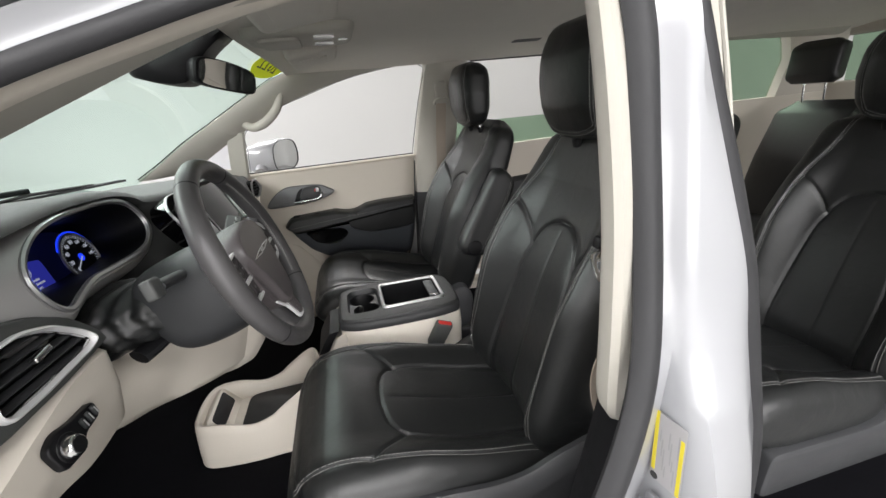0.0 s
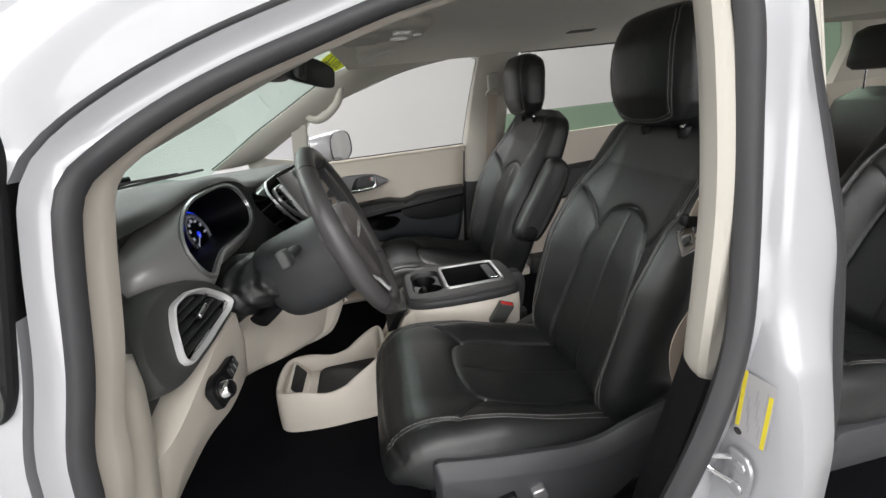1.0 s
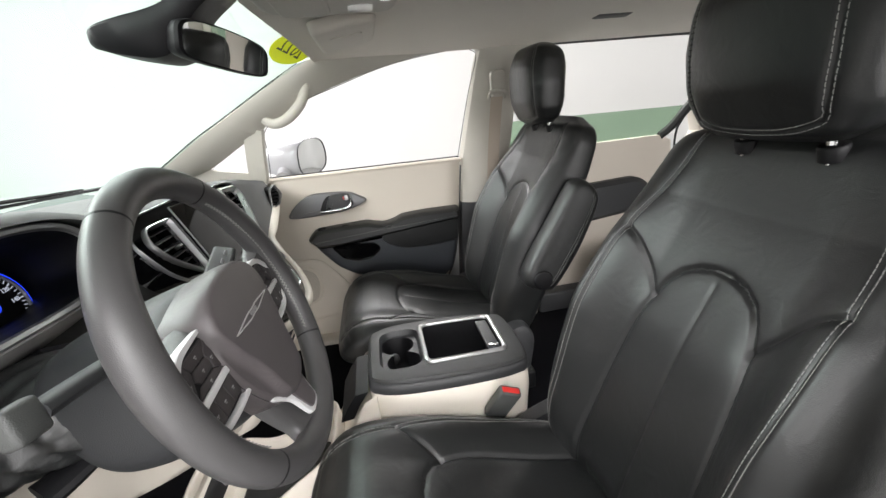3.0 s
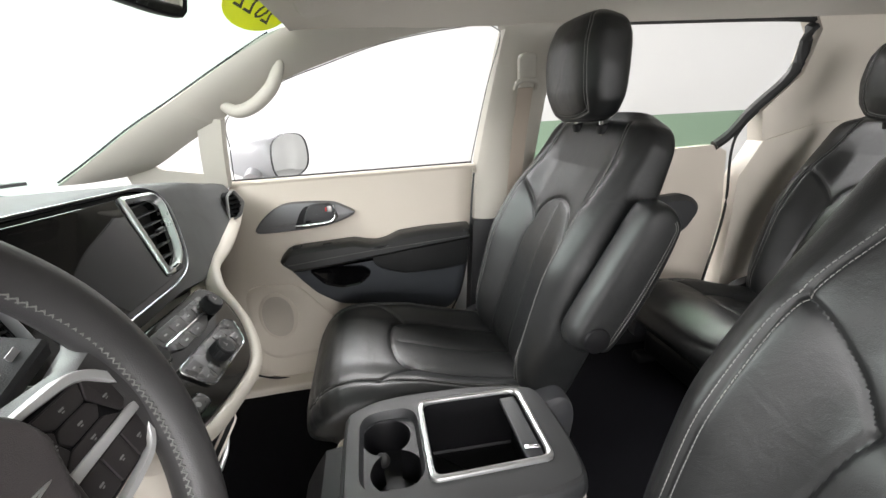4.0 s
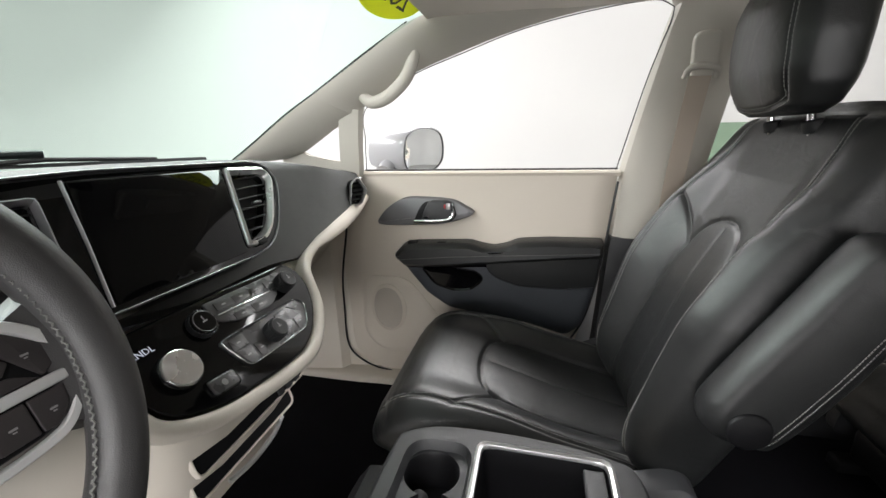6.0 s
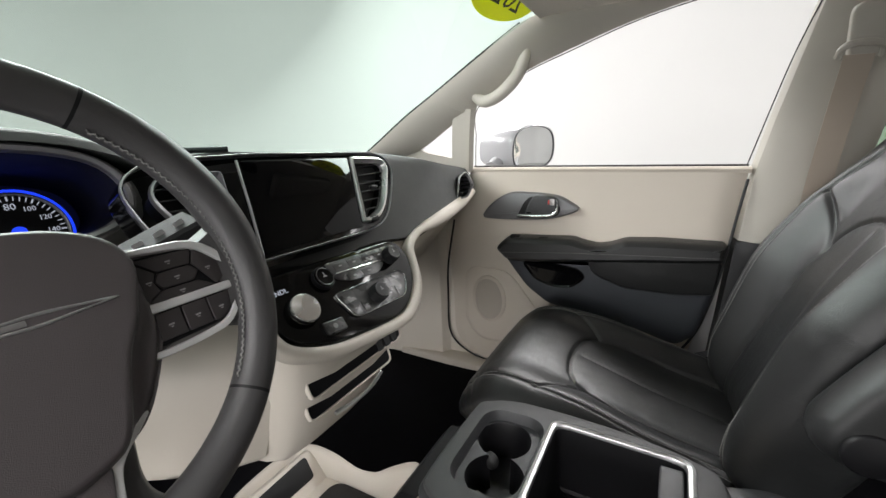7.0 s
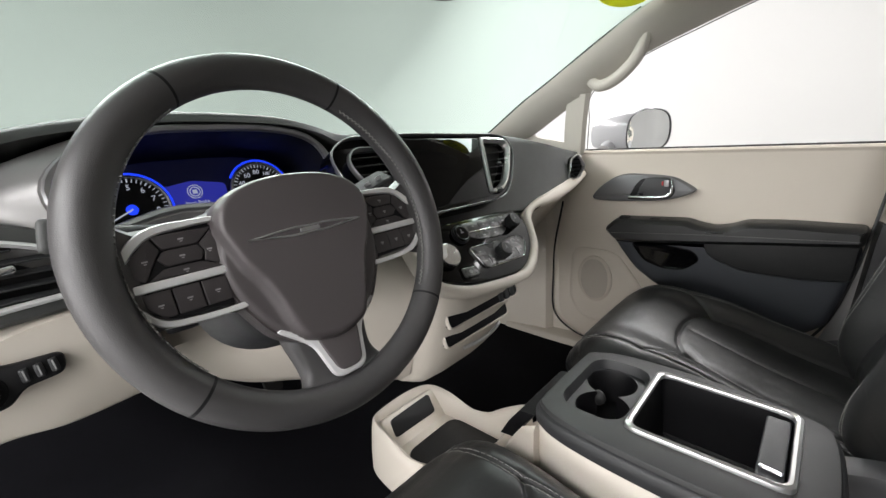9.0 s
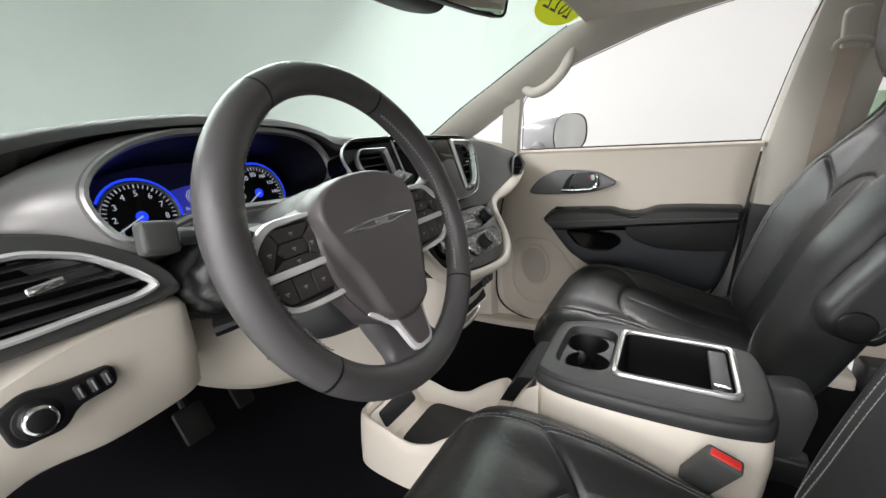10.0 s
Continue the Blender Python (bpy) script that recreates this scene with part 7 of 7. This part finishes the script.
plate(bm, [p * 0.90 for p in SH], mm @ pose(0, 0, 0.0145), 0.002, 0.0005)
part("mirror_glass", bm, MIRROR, om, "mirror glass")
bm = bmesh.new()
ring_frame(bm, [p * 0.925 for p in SH], [p * 0.895 for p in SH], mm @ pose(0, 0, 0.0135), 0.005, 0.002, 60)
part("glass_rim", bm, DARK, om, "thin dark glass rim")
bm = bmesh.new()
tube(bm, spline([(0.10, 0.90, 1.215), (0.10, 0.96, 1.235), (0.11, 1.02, 1.255)], 10), 0.03, 12)
part("foot", bm, PAINT, om)

# ---- rear-view mirror, overhead console, visors ----
rv = thing("rear_view_mirror", "dark rear-view mirror hanging from the windscreen", "mirror", (0.22, -0.01, 1.55))
rm = basis((0.240, -0.015, 1.574), (0.45, 0.88, -0.13), (0.17, 0, 1)) @ Matrix.Diagonal((0.86, 0.92, 0.9, 1))
bm = bmesh.new()
RO = spline([(-0.125, 0.0, 0), (-0.115, 0.030, 0), (-0.05, 0.040, 0), (0.05, 0.038, 0), (0.115, 0.026, 0), (0.125, -0.005, 0), (0.11, -0.032, 0), (0.0, -0.036, 0), (-0.11, -0.030, 0)], 60, True)
RO = [Vector((p.x, p.y)) for p in RO]
RO = RO if sum(a.x * b.y - a.y * b.x for a, b in zip(RO, RO[1:] + RO[:1])) > 0 else RO[::-1]
loft(bm, [[rm @ Vector((p.x * k, p.y * k, z)) for p in RO] for k, z in ((0.6, -0.045), (0.85, -0.035), (0.97, -0.012), (1.0, 0.004), (0.97, 0.010))])
part("housing", bm, BLACK, rv)
bm = bmesh.new()
plate(bm, [p * 0.90 for p in RO], rm @ pose(0, 0, 0.0102), 0.001)
part("mirror_glass", bm, MIRROR, rv, "mirror glass")
bm = bmesh.new()
rings = []
for x, zb, zt, hw in ((0.045, 1.588, 1.600, 0.045), (0.065, 1.578, 1.612, 0.075), (0.11, 1.564, 1.622, 0.084), (0.15, 1.558, 1.632, 0.076), (0.18, 1.572, 1.645, 0.066), (0.22, 1.625, 1.672, 0.060), (0.27, 1.662, 1.692, 0.058)):
    rings.append([Vector((x, -0.02 + hw * a, zb + (zt - zb) * b)) for a, b in ((-1, 0.9), (-0.98, 0.35), (-0.82, 0.05), (0, 0), (0.82, 0.05), (0.98, 0.35), (1, 0.9), (0.95, 1), (-0.95, 1))])
fine = [spline([r[k] for r in rings], 24) for k in range(9)]
loft(bm, [[c[i] for c in fine] for i in range(24)])
part("sensor_cover", bm, BLACK, rv, "black sensor cover", smooth=40)
bm = bmesh.new()
tube(bm, spline([(0.16, -0.01, 1.625), (0.20, -0.012, 1.595), (0.225, -0.012, 1.578)], 12), 0.014, 10)
part("stem", bm, BLACK, rv)
oh = thing("overhead_console", "grey-beige overhead console with lamps and a compartment", "overhead console", (0.47, 0, 1.70))
bm = bmesh.new()
OC = rounded([(0.30, -0.10), (0.58, -0.13), (0.58, 0.13), (0.30, 0.10)], 0.06, 6)
plate(bm, OC, basis((0, 0, 1.684), (1, 0, 0), (0, -1, 0)), 0.038, 0.020, 5)
part("panel", bm, PILLAR, oh)
for y in (-0.055, 0.055):
    bm = bmesh.new()
    plate(bm, rrect(0.05, 0.06, 0.012), basis((0.50, y, 1.648), (1, 0, 0), (0, -1, 0)), 0.004, 0.001)
    part("reading_lamp", bm, surface("lamp_lens", (0.75, 0.75, 0.74), 0.2), oh, "pale lamp lens")
bm = bmesh.new()
plate(bm, rrect(0.10, 0.15, 0.02), basis((0.39, 0.0, 1.648), (1, 0, 0), (0, -1, 0)), 0.010, 0.005)
part("compartment", bm, PILLAR, oh, "closed compartment lid")
bm = bmesh.new()
disc(bm, basis((0.55, 0.0, 1.648), (1, 0, 0), (0, -1, 0)), 0.012, 0.004, 0.001)
part("button", bm, CHROME, oh)
for s, lbl in ((1, "folded grey-beige passenger sun visor"), (-1, "folded grey-beige driver sun visor")):
    vz = thing("sun_visor", lbl, "sun visor", (0.45, s * 0.42, 1.68), "sun visors")
    bm = bmesh.new()
    plate(bm, rrect(0.17, 0.36, 0.035), Matrix.Translation((0.452, s * 0.40, 1.672)) @ basis((0, 0, 0), (1, 0, 0.16), (0, -1, 0)), 0.032, 0.015, 5)
    part("visor_board", bm, LINER, vz)
    bm = bmesh.new()
    plate(bm, rrect(0.09, 0.16, 0.015), Matrix.Translation((0.456, s * 0.40, 1.6405)) @ basis((0, 0, 0), (1, 0, 0.16), (0, -1, 0)), 0.003, 0.001)
    part("mirror_flap", bm, LINER, vz, "pale vanity mirror flap")
bm = bmesh.new()
plate(bm, rrect(0.12, 0.05, 0.012), basis((1.285, 0.43, 1.668), (1, 0, 0.0), (0, -1, 0.12)), 0.010, 0.003)
single("ceiling_grip_recess", bm, BLACK, "dark recess in the headliner above the seats", "recess")
for x, y in ((1.45, -0.25), (1.30, 0.18)):
    bm = bmesh.new()
    plate(bm, rrect(0.09, 0.035, 0.01), basis((x, y, 1.687), (1, 0, 0), (0, -1, 0)), 0.006, 0.002)
    single("ceiling_lamp_lens", bm, surface("clip_lens", (0.7, 0.7, 0.7), 0.2), "small pale lamp in the headliner", "lamp", "headliner lamps")

# ---- sticker ----
st = thing("year_sticker", "yellow oval sticker on the inside of the windscreen", "sticker", (0.24, 0.56, 1.60))
n0, n1, n2 = screen_x(0.47, 1.045), screen_x(0.63, 1.045), screen_x(0.55, 1.09)
sk = basis((n0 + n1) / 2 + Vector((0, 0, -0.006)), n1 - n0, n2 - (n0 + n1) / 2)
if sk.col[2][2] > 0:
    sk = sk @ Matrix.Diagonal((-1, 1, -1, 1))
bm = bmesh.new()
plate(bm, [Vector((0.110 * math.cos(a), 0.066 * math.sin(a))) for a in np.linspace(0, 2 * math.pi, 48, endpoint=False)], sk, 0.0008)
part("sticker_film", bm, YELLOW, st, smooth=0)
lettering("year_digits", "2022", sk @ pose(0, 0, 0.0012) @ Matrix.Diagonal((-1, 1, 1, 1)), 0.075, INK, st, "year digits seen from behind")

# ---- belts ----
pb = thing("seat_belt", "beige seat belt hanging from the passenger pillar", "seat belt", (0.97, 0.70, 0.6))


def ribbon(bm, pts, w, n=40, side=(1, 0, 0), t=0.0014):
    path = spline(pts, n)
    rows = []
    for k, p in enumerate(path):
        a, b = path[max(0, k - 1)], path[min(n - 1, k + 1)]
        d = (b - a).normalized()
        s = Vector(side) - d * d.dot(Vector(side))
        s.normalize()
        rows.append([p - s * w / 2, p, p + s * w / 2])
    sheet(bm, rows, t)


bm = bmesh.new()
ribbon(bm, [(0.965, 0.655, 1.455), (0.96, 0.70, 1.30), (0.955, 0.74, 1.10), (0.95, 0.755, 0.80), (0.95, 0.75, 0.58)], 0.046)
part("webbing", bm, BELT, pb, "beige webbing")
bm = bmesh.new()
plate(bm, rrect(0.055, 0.10, 0.02), basis((0.972, 0.668, 1.50), (1, 0, 0.1), (0, -0.25, 1)) @ Matrix.Diagonal((1, 1, 1, 1)), 0.018, 0.006)
part("height_slider", bm, PILLAR, pb, "grey-beige height slider")
bm = bmesh.new()
tube(bm, spline([(0.935, 0.662, 1.452), (0.94, 0.648, 1.47), (0.965, 0.644, 1.475), (0.995, 0.648, 1.468), (1.0, 0.66, 1.45)], 20), 0.007, 8)
part("guide_loop", bm, PILLAR, pb)
db = thing("seat_belt", "beige seat belt with a metal tongue beside the driver seat", "seat belt", (0.84, -0.78, 0.8))
bm = bmesh.new()
ribbon(bm, [(0.905, -0.80, 1.43), (0.888, -0.785, 1.36), (0.86, -0.772, 1.285), (0.846, -0.766, 1.245)], 0.048)
ribbon(bm, [(0.846, -0.770, 1.235), (0.875, -0.785, 1.215), (0.925, -0.79, 1.195)], 0.040, 16, (0, 0.2, 1))
ribbon(bm, [(0.94, -0.79, 1.215), (0.910, -0.785, 1.165), (0.872, -0.778, 1.10), (0.838, -0.772, 1.03), (0.838, -0.770, 0.97), (0.862, -0.770, 0.89), (0.885, -0.772, 0.80)], 0.050)
part("webbing", bm, BELT, db, "beige webbing")
bm = bmesh.new()
tube(bm, spline([(0.868, -0.79, 1.385), (0.885, -0.795, 1.40), (0.91, -0.805, 1.405), (0.93, -0.81, 1.395)], 16), 0.008, 8)
part("guide_loop", bm, PILLAR, db, "pale guide loop")
for k in range(3):
    bm = bmesh.new()
    box(bm, basis((0.872 + 0.0035 * k, -0.766, 1.050 - 0.006 * k), (0.75, 0, -0.66), (0.66, 0, 0.75)), 0.056, 0.0035, 0.004, 0.001)
    part("webbing_fold", bm, BELT, db)
bm = bmesh.new()
box(bm, basis((0.850, -0.760, 1.240), (0.97, 0, -0.22), (0.22, 0, 0.97)), 0.066, 0.020, 0.018, 0.005)
part("tongue_grip", bm, BLACK, db, "black tongue grip")
bm = bmesh.new()
ring_frame(bm, rrect(0.034, 0.050, 0.007), rrect(0.018, 0.016, 0.003), basis((0.836, -0.752, 1.207), (0.95, 0.1, 0.3), (-0.3, 0, 0.95)) @ pose(0, -0.002, -0.002), 0.004, 0.001, 48)
part("tongue", bm, CHROME, db, "metal tongue")
bk = thing("belt_buckle", "dark belt buckle with a red release button", "buckle", (0.70, -0.17, 0.75))
bmx = basis((0.690, -0.178, 0.800), (0.9, 0.0, -0.35), (0.2, -0.35, 0.9))
bm = bmesh.new()
box(bm, bmx, 0.050, 0.095, 0.024, 0.005)
part("buckle_body", bm, SOFT_GREY, bk)
bm = bmesh.new()
box(bm, bmx @ pose(0, 0.044, 0.0), 0.042, 0.010, 0.014, 0.003)
part("release_button", bm, RED, bk, "red release button")

# ---- wipers on the windscreen foot ----
for a, b in (((-0.52, 0.05, 1.318), (-0.40, 0.50, 1.310)), ((-0.58, -0.45, 1.326), (-0.575, -0.02, 1.328))):
    wp = thing("wiper", "black wiper resting at the windscreen foot", "wiper", a, "wipers")
    bm = bmesh.new()
    A, B = Vector(a), Vector(b)
    tube(bm, [A + Vector((0, 0, -0.010)), A.lerp(B, 0.5), B + Vector((0, 0, -0.010))], 0.005, 8)
    part("blade", bm, BLACK_RUBBER, wp)
    bm = bmesh.new()
    tube(bm, [A.lerp(B, 0.5) + Vector((0, 0, 0.012)), A.lerp(B, 0.3) + Vector((-0.03, 0, 0.012)), A.lerp(B, 0.1) + Vector((-0.10, 0, -0.02))], 0.009, 8)
    part("arm", bm, BLACK, wp)

# ---- the driver's side of the body, seal to pillar, sheared to fit the camera's view ----
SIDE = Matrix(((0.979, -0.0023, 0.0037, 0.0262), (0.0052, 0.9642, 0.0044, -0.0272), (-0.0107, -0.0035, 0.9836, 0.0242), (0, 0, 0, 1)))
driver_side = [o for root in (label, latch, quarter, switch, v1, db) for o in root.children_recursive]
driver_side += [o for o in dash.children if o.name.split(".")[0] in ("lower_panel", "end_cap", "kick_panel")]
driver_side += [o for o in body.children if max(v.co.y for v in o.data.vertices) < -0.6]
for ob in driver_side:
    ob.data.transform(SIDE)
